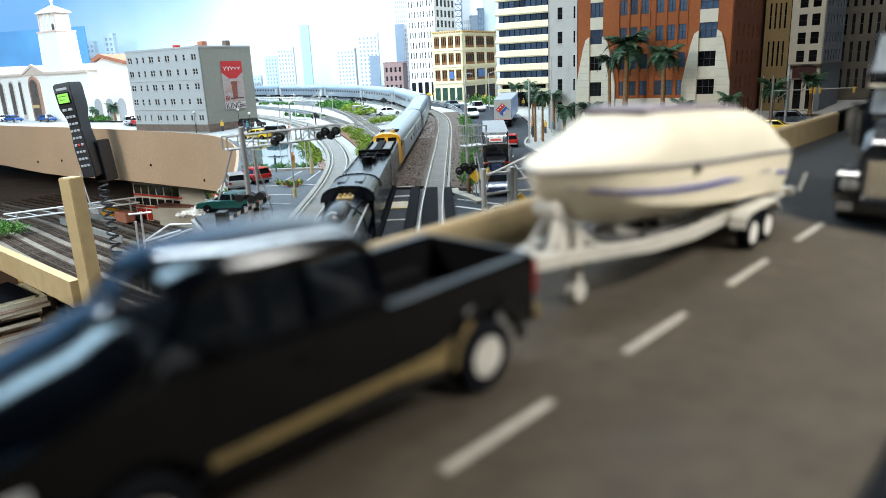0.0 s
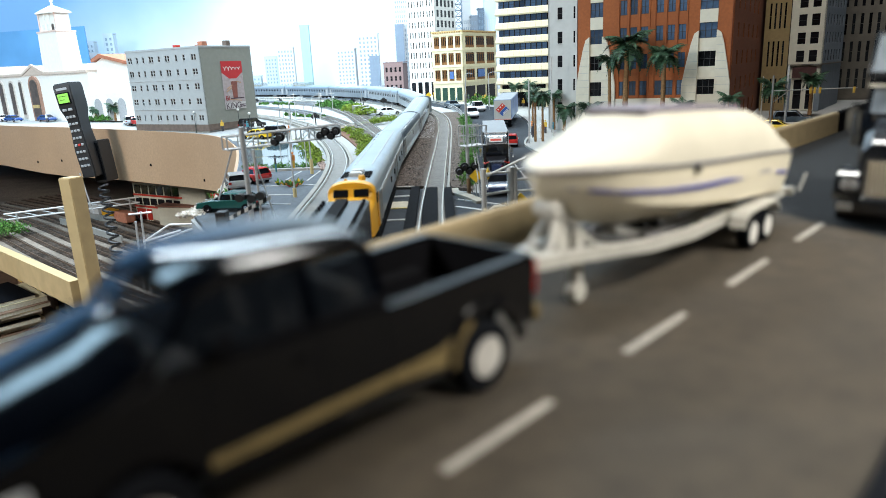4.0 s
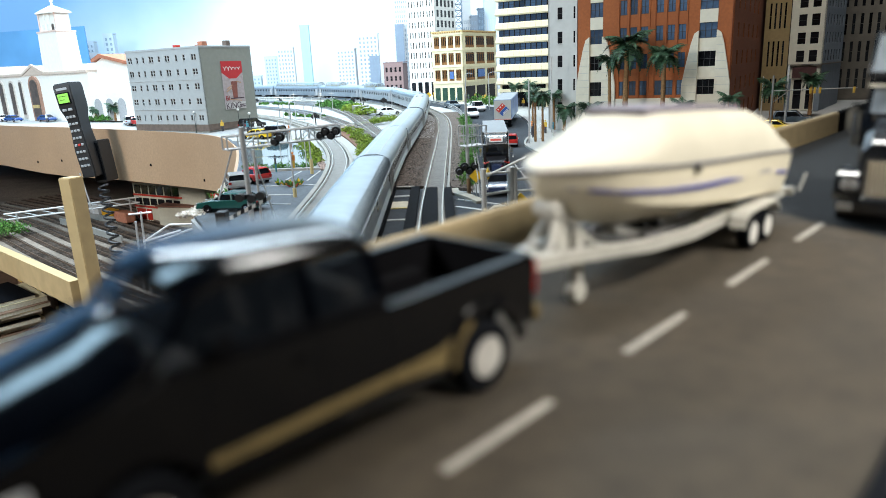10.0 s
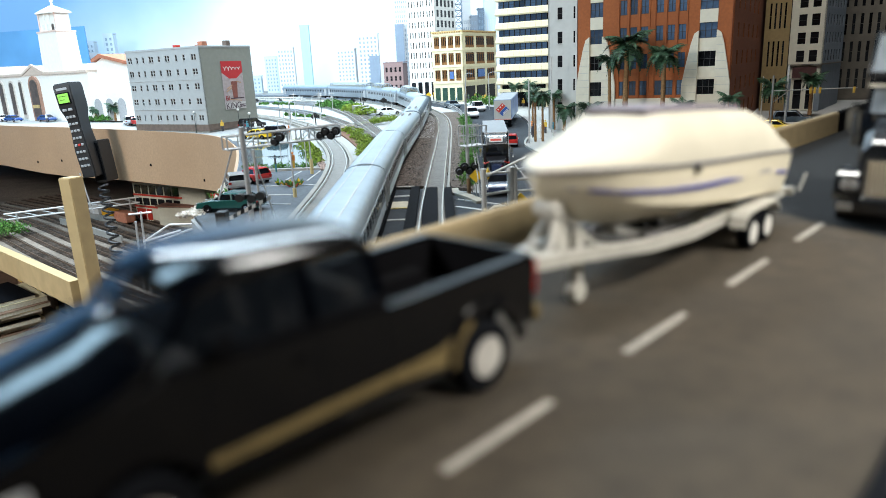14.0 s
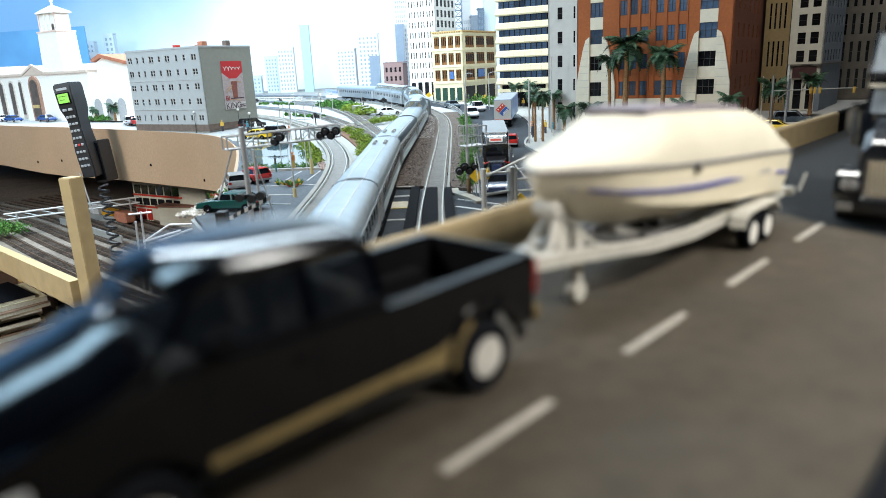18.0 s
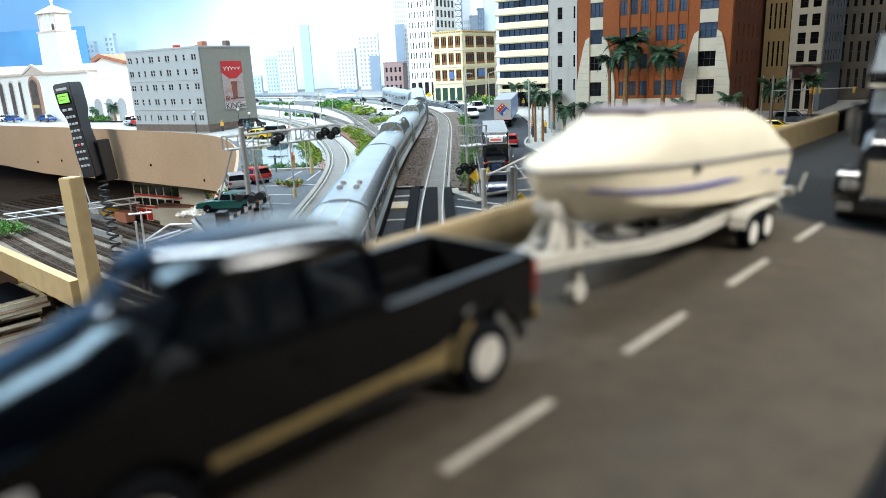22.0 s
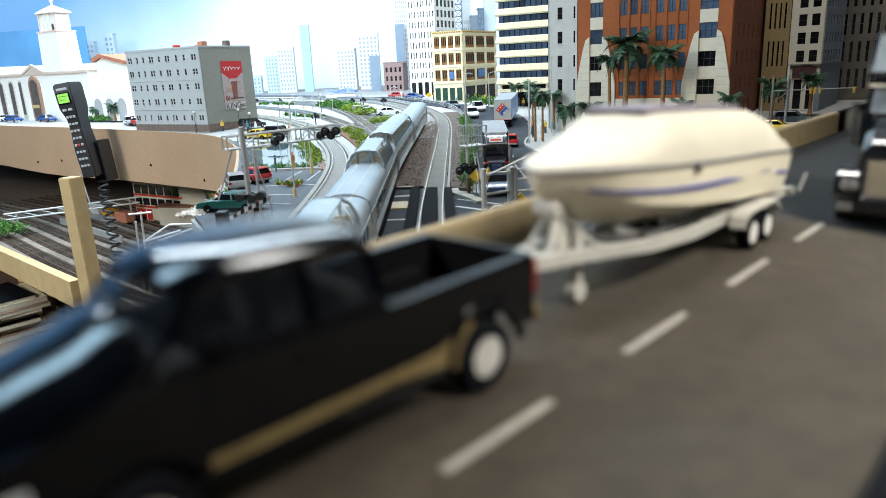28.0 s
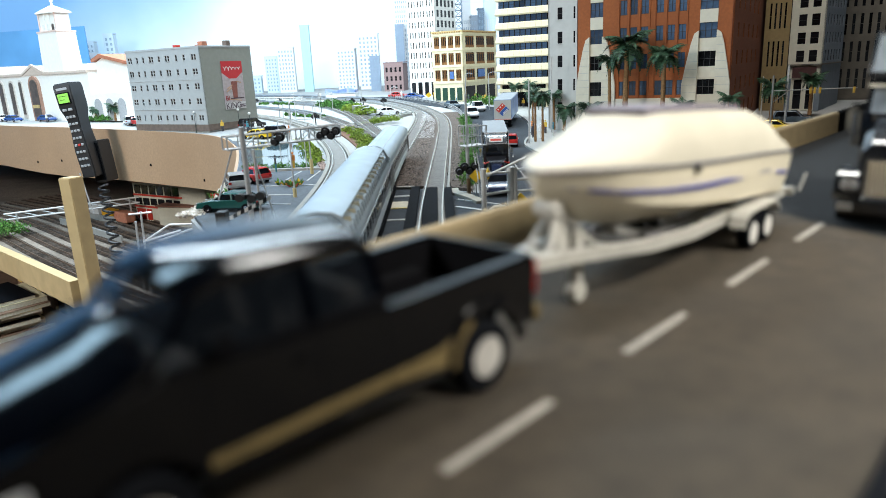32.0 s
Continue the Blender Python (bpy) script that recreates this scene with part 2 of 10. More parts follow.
SECOND = curve_through([(-0.0100, -0.9000), (-0.0090, 0.3000), (-0.0078, 0.4700), (-0.0060, 0.5800), (-0.0015, 0.7400), (0.0069, 1.0128), (0.0112, 1.1713), (0.0076, 1.3169), (-0.0077, 1.4371), (-0.0371, 1.5916),
                        (-0.0879, 1.7906), (-0.1601, 1.9761), (-0.2644, 2.1608), (-0.4120, 2.3523), (-0.5921, 2.5294), (-0.8885, 2.7010), (-1.6610, 2.8929)])
SIDING = curve_through([(-0.1020, -0.9000), (-0.1030, 0.3500), (-0.1035, 0.5000), (-0.1065, 0.6400), (-0.1130, 0.7500), (-0.1240, 0.8500), (-0.1444, 0.9659), (-0.1713, 1.0706), (-0.1991, 1.1780), (-0.2485, 1.3048), (-0.3401, 1.4626), (-0.4886, 1.6695), (-0.7383, 2.0206), (-1.1271, 2.3294)])
BRANCH = curve_through([(-0.0529, 1.4499), (-0.0918, 1.3642), (-0.1347, 1.2926), (-0.1978, 1.2237), (-0.2300, 1.2100)])


def side_of(line, i):
    a, b = line[max(0, i - 1)], line[min(len(line) - 1, i + 1)]
    t = (b - a).normalized()
    return Vector((-t.y, t.x, 0)), t


def ribbon(bm, line, profile, i0=0, i1=None, every=1, slope=True):
    """A profile of (sideways, z) carried along a line."""
    idx = list(range(i0, len(line) if i1 is None else i1, every))
    rings = []
    for i in idx:
        n, _ = side_of(line, i)
        up = grade(line[i].y) if slope else 0.0
        rings.append([line[i] + n * w + Vector((0, 0, z + up)) for w, z in profile])
    loft(bm, rings)


# ---- the room ----
def slab(name, label, category, mate, x0, y0, z0, x1, y1, z1, kind="structure", bev=0.0):
    bm = B()
    bx(bm, x0, y0, z0, x1, y1, z1)
    if bev:
        soften(bm, bev)
    return tagged(part(name, bm, mate), label, category, kind=kind)


slab("floor", "dark carpeted floor of the train room", "floor", ROOMFLOOR, -5.2, -4.2, -1.25, 5.2, 5.4, -1.2)
slab("ceiling", "plain dark ceiling of the train room", "ceiling", CEILING, -5.2, -4.2, 2.5, 5.2, 5.4, 2.56)
slab("wall_north", "plain grey wall behind the sky backdrop", "wall", ROOMWALL, -5.2, 5.3, -1.2, 5.2, 5.4, 2.5)
slab("wall_south", "plain grey wall of the train room", "wall", ROOMWALL, -5.2, -4.2, -1.2, 5.2, -4.1, 2.5)
slab("wall_west", "plain grey wall of the train room", "wall", ROOMWALL, -5.2, -4.1, -1.2, -5.1, 5.3, 2.5)
slab("wall_east", "plain grey wall of the train room", "wall", ROOMWALL, 5.1, -4.1, -1.2, 5.2, 5.3, 2.5)

# painted sky: blue above and to the west, pale towards the town, partly imitating brighter light
SKY = bpy.data.materials.new("painted_sky")
SKY.use_nodes = True
nt = SKY.node_tree
tc, sep = nt.nodes.new("ShaderNodeTexCoord"), nt.nodes.new("ShaderNodeSeparateXYZ")
nz, ramp = nt.nodes.new("ShaderNodeTexNoise"), nt.nodes.new("ShaderNodeValToRGB")
nz.inputs["Scale"].default_value, nz.inputs["Detail"].default_value = 1.6, 5
add, mul = nt.nodes.new("ShaderNodeMath"), nt.nodes.new("ShaderNodeMath")
add.operation, mul.operation = "MULTIPLY_ADD", "MULTIPLY_ADD"
nt.links.new(tc.outputs["Object"], sep.inputs[0])
nt.links.new(tc.outputs["Object"], nz.inputs["Vector"])
# tone stops deepening at 0.5 m; unseen sky above stays pale for reflections
low = nt.nodes.new("ShaderNodeMath")
low.operation = "MINIMUM"
low.inputs[1].default_value = 0.50
nt.links.new(sep.outputs["Z"], low.inputs[0])
nt.links.new(low.outputs[0], mul.inputs[0])
mul.inputs[1].default_value, mul.inputs[2].default_value = 0.55, -0.50
nt.links.new(nz.outputs["Fac"], add.inputs[0])
add.inputs[1].default_value = 0.45
west = nt.nodes.new("ShaderNodeMath")
west.operation = "MULTIPLY_ADD"
west.inputs[1].default_value = -0.42
nt.links.new(sep.outputs["X"], west.inputs[0])
nt.links.new(mul.outputs[0], west.inputs[2])
nt.links.new(west.outputs[0], add.inputs[2])
ramp.color_ramp.elements[0].position, ramp.color_ramp.elements[0].color = 0.22, (0.78, 0.84, 0.88, 1)
ramp.color_ramp.elements[1].position, ramp.color_ramp.elements[1].color = 0.62, (0.19, 0.37, 0.62, 1)
nt.links.new(add.outputs[0], ramp.inputs["Fac"])
nt.links.new(ramp.outputs["Color"], nt.nodes["Principled BSDF"].inputs["Base Color"])
nt.nodes["Principled BSDF"].inputs["Roughness"].default_value = 0.9

bm = B()
line = curve_through([(-2.7009, 1.6369), (-2.4237, 2.3865), (-2.0163, 2.8506), (-1.4908, 3.0832), (-0.8041, 3.1829), (0.2016, 3.1582), (0.8935, 2.9555), (1.4451, 2.6012), (1.8413, 2.1482)], 0.12)
# unseen upper part added so the pickup's roof and bonnet reflect sky
ribbon(bm, line, [(0, -0.05), (-0.01, -0.05), (-0.01, 1.9), (0, 1.9)])
tagged(part("backdrop", bm, SKY, smooth=True), "curved backdrop painted as a hazy blue sky", "backdrop", kind="structure")
HILL = mat("painted_blue_hill", (0.10, 0.27, 0.50), 0.9, vary=0.12, scale=9, sscale=3)
bm = B()
prism(bm, [(-1.98, 0.0), (-1.333, 0.0), (-1.333, 0.320), (-1.57, 0.314), (-1.98, 0.301)], 0, 0.006)
ob = part("painted_hill", bm, HILL, m=pose(0, 2.75, 0, 90, 0, 0))
tagged(ob, "flat blue painted hill board before the sky", "backdrop", kind="structure")

# ---- layout top, fascia, lower shelf ----
EDGE = [(-2.1362, 2.4787), (-1.0610, 1.6820), (-0.8524, 1.5490), (-0.6711, 1.4289), (-0.5107, 1.3229), (-0.4300, 1.2635), (-0.3648, 1.1829), (-0.3106, 1.0609), (-0.2650, 0.9000), (-0.2280, 0.7488), (-0.2050, 0.6300), (-0.2050, 0.5450)]
TOP = EDGE + [(-0.1500, 0.4400), (-0.1220, 0.3800), (-0.1220, -2.8000), (0.9000, -2.8000), (0.9500, 0.1000), (2.3000, 0.6000), (1.7915, 2.2108), (1.4090, 2.6012), (0.8961, 2.9295), (0.2021, 3.1333), (-0.8063, 3.1582), (-1.4950, 3.0580), (-1.9873, 2.8240)]
bm = B()
prism(bm, TOP, -0.012, 0.0)
follow(bm)
tagged(part("ground", bm, PALE), "pale paved town ground of the layout top", "ground", kind="structure")

fl = curve_through(EDGE, 0.015)
bm = B()
rings = []
for i, p in enumerate(fl):
    n, t = side_of(fl, i)
    up = grade(p.y)
    low = float(np.interp(p.x, [-2.4, -1.061, -0.852, -0.671, -0.511, -0.430, -0.365, -0.311, -0.27], [-0.060, -0.0770, -0.091, -0.089, -0.092, -0.093, -0.090, -0.061, -0.030]))
    rings.append([p - n * 0.0005 + Vector((0, 0, low)), p - n * 0.004 + Vector((0, 0, low)), p - n * 0.004 + Vector((0, 0, up + 0.0004)), p - n * 0.0005 + Vector((0, 0, up + 0.0004))])
loft(bm, rings)
tagged(part("fascia", bm, MASONITE, smooth=True), "curved tan hardboard fascia with small screw heads", "fascia", kind="structure")
for x, z in ((-0.930, -0.061), (-0.855, -0.056), (-0.568, -0.053), (-0.438, -0.075)):
    i = min(range(len(fl)), key=lambda k: abs(fl[k].x - x))
    n, t = side_of(fl, i)
    bm = B()
    p = fl[i] - n * 0.004 + Vector((0, 0, z))
    cyl(bm, p, p - n * 0.001, 0.0028, 0.0024, 12)
    tagged(part("screw_head", bm, BLACK), "dark screw head in the tan fascia", "screw", "fascia screws")

# lower shelf with the yard
bm = B()
prism(bm, [(-2.2, 2.53), (-0.948, 1.404), (-0.655, 1.141), (-0.403, 0.904), (-0.203, 0.704), (-0.05, 0.9), (-0.3, 1.9), (-1.5, 3.3)], -0.230, -0.212)
tagged(part("lower_shelf", bm, YARD), "grey roadbed top of the lower yard shelf", "shelf", kind="structure")
bm = B()
a, b = Vector((-2.2, 2.527, 0)), Vector((-0.590, 1.055, 0))
t = (b - a).normalized()
n = Vector((t.y, -t.x, 0))
loft(bm, [[p, p + n * 0.016, p + n * 0.016 + Vector((0, 0, 0.044)), p + Vector((0, 0, 0.044))] for p in (a + Vector((0, 0, -0.2390)), b + Vector((0, 0, -0.2390)))])
tagged(part("shelf_beam", bm, PINE), "pale pine front beam of the lower shelf", "beam", kind="structure")
bm = B()
prism(bm, [(-2.4, 2.6), (-0.9, 1.25), (-0.1, 0.5), (-0.1, 1.1), (-1.9, 3.2)], -0.46, -0.44)
tagged(part("storage_shelf", bm, PLY), "dark plywood storage shelf below the yard", "shelf", kind="structure")
bm = B()
prism(bm, [(-2.6, 3.3), (-0.5, 1.75), (0.3, 1.5), (0.4, 3.4), (-1.9, 4.1)], -0.43, -0.245)
tagged(part("shelf_support", bm, PLY), "dark wooden carcass behind the lower shelf", "carcass", kind="structure")
bm = B()
prism(bm, [(-1.9, 3.1), (-0.9, 2.15), (-0.2, 1.6), (0.0, 1.8), (-1.8, 3.4)], -0.212, -0.013)
tagged(part("yard_backboard", bm, mat("rust_brown_board", (0.26, 0.12, 0.06), 0.8, vary=0.3, scale=12, sscale=3)), "rust-brown board closing the yard behind", "board", kind="structure")

# timber post, placed to meet the fascia's lower edge in the camera's view
bm = B()
bx(bm, -0.0125, -0.0125, -0.238, 0.0125, 0.0125, -0.0275)
soften(bm, 0.0012)
tagged(part("timber_post", bm, PINE, m=pose(-0.5690, 1.046, 0, 0, 0, 66)), "square pale pine post at the end of the shelf beam", "post", kind="structure")

# ---- street level surfaces ----


def sheet(name, label, category, mate, pts, z0, z1, kind="structure"):
    bm = B()
    prism(bm, pts, z0, z1)
    follow(bm)
    return tagged(part(name, bm, mate), label, category, kind=kind)


# crossing road before the bridge, the town street, parking
sheet("road", "dark asphalt road crossing the tracks", "road", ASPHALT, [(-0.1210, 0.3000), (0.3000, 0.1000), (0.4200, 0.4200), (0.1400, 0.5000), (0.0470, 0.5920), (0.0120, 0.6150), (-0.0220, 0.6340), (-0.0445, 0.6360), (-0.0880, 0.6340), (-0.1160, 0.6900), (-0.1900, 0.7050), (-0.2060, 0.6400), (-0.2030, 0.5480), (-0.1490, 0.4410), (-0.1210, 0.3810)], 0.0, 0.0012)
STREET = [(0.0350, 0.5850), (0.1400, 0.5050), (0.1350, 0.7500), (0.1180, 0.9300), (0.1454, 1.0661), (0.1586, 1.2172), (0.1511, 1.3985), (0.1391, 1.5003), (0.0823, 1.6039), (0.0324, 1.7018), (-0.0238, 1.8617), (-0.0702, 1.9887), (-0.1234, 2.0976), (-0.1839, 2.1608), (-0.2305, 2.1356), (-0.1560, 1.9887), (-0.0952, 1.8488), (-0.0244, 1.6695), (0.0292, 1.5434), (0.0532, 1.4243), (0.0613, 1.2804), (0.0595, 1.1031), (0.0500, 0.9000), (0.0400, 0.7200)]
sheet("street", "worn grey town street with parked traffic", "street", ASPHALT, STREET, 0.0, 0.0010)
sheet("pavement_town", "pale concrete town pavement", "pavement", CONCRETE, [(0.1210, 0.9300), (0.1380, 0.7500), (0.1430, 0.5100), (0.5200, 0.4400), (0.9500, 0.6200), (0.4800, 0.9500), (0.1923, 1.0959), (0.2131, 1.2043), (0.2218, 1.4499), (0.1505, 1.4878), (0.1537, 1.3985), (0.1614, 1.2172), (0.1483, 1.0661)], 0.0, 0.0032)
sheet("parking_lot", "grey asphalt parking lot beside the pond", "parking lot", PARKING, [(-0.1480, 0.4430), (-0.1200, 0.4430), (-0.1200, 0.7000), (-0.1240, 0.7900), (-0.2120, 0.7950), (-0.2050, 0.6400), (-0.2020, 0.5480)], 0.0, 0.0016)
sheet("cross_street", "pale asphalt street crossing behind the hedges", "street", mat("pale_asphalt", (0.30, 0.31, 0.32), 0.85, vary=0.12, scale=200), [(-0.5272, 1.4626), (-0.0857, 1.4275), (0.0469, 1.4499), (0.0335, 1.5250), (-0.1008, 1.5127), (-0.5466, 1.5737)], 0.0, 0.0008)
PALECURB = mat("cream_concrete_kerb", (0.36, 0.33, 0.27), 0.85, vary=0.15, scale=200, bump=0.2)
# strips of kerb
for nm, lab, pts, w, h, mt in (("kerb_parking", "pale concrete kerb of the parking lot", [(-0.2000, 0.8060), (-0.1230, 0.8000)], 0.005, 0.003, CONCRETE),
                               ("kerb_street", "pale concrete kerb along the town street", [(0.1430, 0.5100), (0.1370, 0.7500), (0.1200, 0.9320), (0.1473, 1.0661), (0.1605, 1.2172), (0.1524, 1.3985)], 0.003, 0.0036, CONCRETE),
                               ("kerb_crossing", "pale concrete kerb at the level crossing", [(0.0125, 0.6180), (0.0135, 0.6000), (0.0222, 0.5830), (0.0310, 0.5600), (0.0345, 0.5480)], 0.0085, 0.0034, PALECURB),
                               ("kerb_bed", "narrow pale kerb ending the gravel bed", [(-0.0445, 0.6400), (-0.0185, 0.6370)], 0.006, 0.0034, CURB)):
    bm = B()
    ribbon(bm, curve_through(pts, 0.01), [(-w / 2, 0), (w / 2, 0), (w / 2, h), (-w / 2, h)])
    tagged(part(nm, bm, mt), lab, "kerb", kind="structure")

# gravel between and beside the tracks
sheet("gravel_bed", "brown gravel bed between the two main tracks", "gravel", BALLAST, [(-0.0480, 0.6430), (-0.0120, 0.6400), (-0.0090, 0.7400), (-0.0010, 1.0128), (0.0030, 1.1713), (-0.0005, 1.3048), (-0.0120, 1.3872), (-0.0259, 1.4085), (-0.0330, 1.2987), (-0.0340, 1.1713), (-0.0400, 1.0282), (-0.0480, 0.8500)], 0.0, 0.0030)
sheet("gravel_verge", "brown gravel verge beside the hedge", "gravel", BALLAST, [(0.0105, 0.6280), (0.0300, 0.6120), (0.0340, 0.7400), (0.0430, 0.9200), (0.0521, 1.1376), (0.0537, 1.2987), (0.0429, 1.4243), (0.0080, 1.4243), (0.0160, 1.2987), (0.0180, 1.1713), (0.0140, 1.0128), (0.0070, 0.8000)], 0.0, 0.0030)
sheet("mulch_bed", "red-brown mulch bed between track and hedge", "mulch", MULCH, [(-0.0980, 0.8000), (-0.0830, 0.8600), (-0.0887, 1.0051), (-0.1119, 1.1376), (-0.1469, 1.2301), (-0.1782, 1.2428), (-0.1653, 1.1646), (-0.1426, 1.0885), (-0.1168, 0.9895), (-0.1030, 0.8900)], 0.0, 0.0026)
sheet("pebble_bank", "bank of mixed brown and grey pebbles by the pond", "gravel", BALLAST, [(-0.1370, 0.7850), (-0.1300, 0.7850), (-0.1460, 0.8600), (-0.1658, 0.9540), (-0.1985, 1.0698), (-0.2138, 1.0885), (-0.1872, 1.0051), (-0.1630, 0.9000)], 0.0, 0.0026)
sheet("pond_water", "still pond reflecting the pale sky", "water", WATER, [(-0.2980, 1.0358), (-0.2700, 0.9300), (-0.2400, 0.8350), (-0.1580, 0.8320), (-0.1750, 0.9200), (-0.2016, 1.0128), (-0.2293, 1.0885), (-0.2871, 1.1100)], 0.0, 0.0014)
sheet("edge_path", "worn grey path between pond and layout edge", "path", PARKING, [(-0.3620, 1.1780), (-0.3085, 1.0580), (-0.2635, 0.8990), (-0.2270, 0.7490), (-0.2125, 0.7960), (-0.2390, 0.8330), (-0.2690, 0.9300), (-0.2970, 1.0360), (-0.3350, 1.1400)], 0.0, 0.0012)
sheet("pond_path", "pale path around the pond", "path", CONCRETE, [(-0.3413, 1.1376), (-0.2915, 1.1135), (-0.2290, 1.0922), (-0.2206, 1.1031), (-0.2628, 1.2172), (-0.3655, 1.2428)], 0.0, 0.0020)

# loose stones on the gravel
rnd = random.Random(7)


def stones(bm, quads, count, z, smin, smax):
    for _ in range(count):
        q = quads[rnd.randrange(len(quads))]
        u, v = rnd.random(), rnd.random()
        p = (Vector(q[0]) * (1 - u) + Vector(q[1]) * u) * (1 - v) + (Vector(q[3]) * (1 - u) + Vector(q[2]) * u) * v
        r = rnd.uniform(smin, smax)
        t = Euler((rnd.uniform(0, 6), rnd.uniform(0, 6), 0)).to_matrix()
        vs = [bm.verts.new(Vector((p.x, p.y, z + grade(p.y))) + t @ Vector(c) * r) for c in ((1, 0, 0), (-1, 0.2, 0), (0, 1, 0.1), (0.1, -1, 0), (0, 0, 0.8), (0, 0, -0.8))]
        for a, b, c in ((0, 2, 4), (2, 1, 4), (1, 3, 4), (3, 0, 4), (2, 0, 5), (1, 2, 5), (3, 1, 5), (0, 3, 5)):
            bm.faces.new((vs[a], vs[b], vs[c]))


bm = B()
stones(bm, [((-0.0430, 0.6430), (-0.0185, 0.6400), (-0.0160, 0.7400), (-0.0420, 0.7600))], 900, 0.003, 0.0004, 0.0011)
stones(bm, [((-0.0420, 0.7600), (-0.0160, 0.7400), (-0.0088, 1.0128), (-0.0323, 1.0282))], 1000, 0.003, 0.0005, 0.0012)
stones(bm, [((-0.0323, 1.0282), (-0.0088, 1.0128), (-0.0072, 1.2680), (-0.0280, 1.2804))], 350, 0.003, 0.0006, 0.0014)
tagged(part("gravel", bm, STONE), "loose brown and grey gravel between the tracks", "gravel", kind="stuff")
bm = B()
stones(bm, [((-0.0330, 1.0500), (-0.0060, 1.0500), (-0.0020, 1.2700), (-0.0300, 1.2900)), ((-0.0300, 1.2900), (-0.0020, 1.2700), (-0.0140, 1.3800), (-0.0270, 1.4000))], 1100, 0.003, 0.0007, 0.0018)
tagged(part("gravel", bm, PALESTONE), "pale grey broken stone on the far gravel", "gravel", kind="stuff")
bm = B()
stones(bm, [((0.0105, 0.6280), (0.0300, 0.6120), (0.0340, 0.7400), (0.0160, 0.8000))], 260, 0.003, 0.0004, 0.0012)
stones(bm, [((0.0160, 0.8000), (0.0360, 0.7800), (0.0521, 1.1376), (0.0290, 1.1713))], 350, 0.003, 0.0005, 0.0014)
tagged(part("gravel", bm, STONE), "loose brown gravel on the verge", "gravel", kind="stuff")
bm = B()
stones(bm, [((-0.1370, 0.7850), (-0.1300, 0.7850), (-0.1460, 0.8600), (-0.1580, 0.8800)), ((-0.1580, 0.8800), (-0.1460, 0.8600), (-0.1658, 0.9540), (-0.1756, 0.9580)), ((-0.1756, 0.9580), (-0.1658, 0.9540), (-0.1987, 1.0661), (-0.2084, 1.0661))], 330, 0.003, 0.0008, 0.0022)
tagged(part("pebbles", bm, mat("mixed_pebbles", (0.36, 0.27, 0.24), 0.8, island=0.6)), "mixed pink and grey pebbles on the pond bank", "pebbles", kind="stuff")
bm = B()
stones(bm, [((-0.2220, 0.5600), (-0.1970, 0.5550), (-0.2000, 0.6150), (-0.2150, 0.6300)), ((-0.2150, 0.6300), (-0.2050, 0.6200), (-0.2250, 0.7400), (-0.2350, 0.7500))], 420, 0.001, 0.0010, 0.0032)
tagged(part("riprap", bm, mat("pale_riprap", (0.62, 0.58, 0.52), 0.9, island=0.3)), "pale broken stones along the layout edge", "stones", kind="stuff")

# ---- tracks: roadbed, rails, sleepers as pieces where near ----


def track(name, label, line, i0, i1, bed=True, edge=(-1, 1), infill=None, lip=0.0042, half=0.0105):
    th = thing(name, Matrix(), label, "track", "layout tracks", "structure")
    if bed:
        bm = B()
        ribbon(bm, line, [(-half, 0.0), (half, 0.0), (half, 0.0034), (-half, 0.0034)], i0, i1)
        part("roadbed", bm, infill or CONCRETE, th)
    if edge:
        for sgn in edge:
            bm = B()
            ribbon(bm, line, [(sgn * (0.0118 + lip), 0.0), (sgn * 0.0118, 0.0), (sgn * 0.0118, 0.0042), (sgn * (0.0118 + lip), 0.0042)], i0, i1)
            part("edge_strip", bm, CURB, th, "pale weathered edge strip")
    for sgn in (-1, 1):
        bm = B()
        w = sgn * 0.00825
        ribbon(bm, line, [(w - 0.0008, 0.0030), (w + 0.0008, 0.0030), (w + 0.0004, 0.0056), (w - 0.0004, 0.0056)], i0, i1)
        part("rail", bm, RAIL, th, "shiny nickel rail")
    return th


track("main_track", "curved main track with grey gravel infill", MAIN, 0, len(MAIN), edge=(1,), infill=GREYGRAVEL)
track("second_track", "curved second main track with grey gravel infill", SECOND, 0, len(SECOND), edge=(-1,), infill=GREYGRAVEL, lip=0.0020)
track("siding_track", "curved branch track between pale edge strips", SIDING, 0, len(SIDING), infill=mat("pale_concrete_infill", (0.19, 0.185, 0.175), 0.9, vary=0.15, scale=200, bump=0.3, sscale=14))
track("crossover_track", "crossover track curving off the main line", BRANCH, 0, len(BRANCH), edge=())

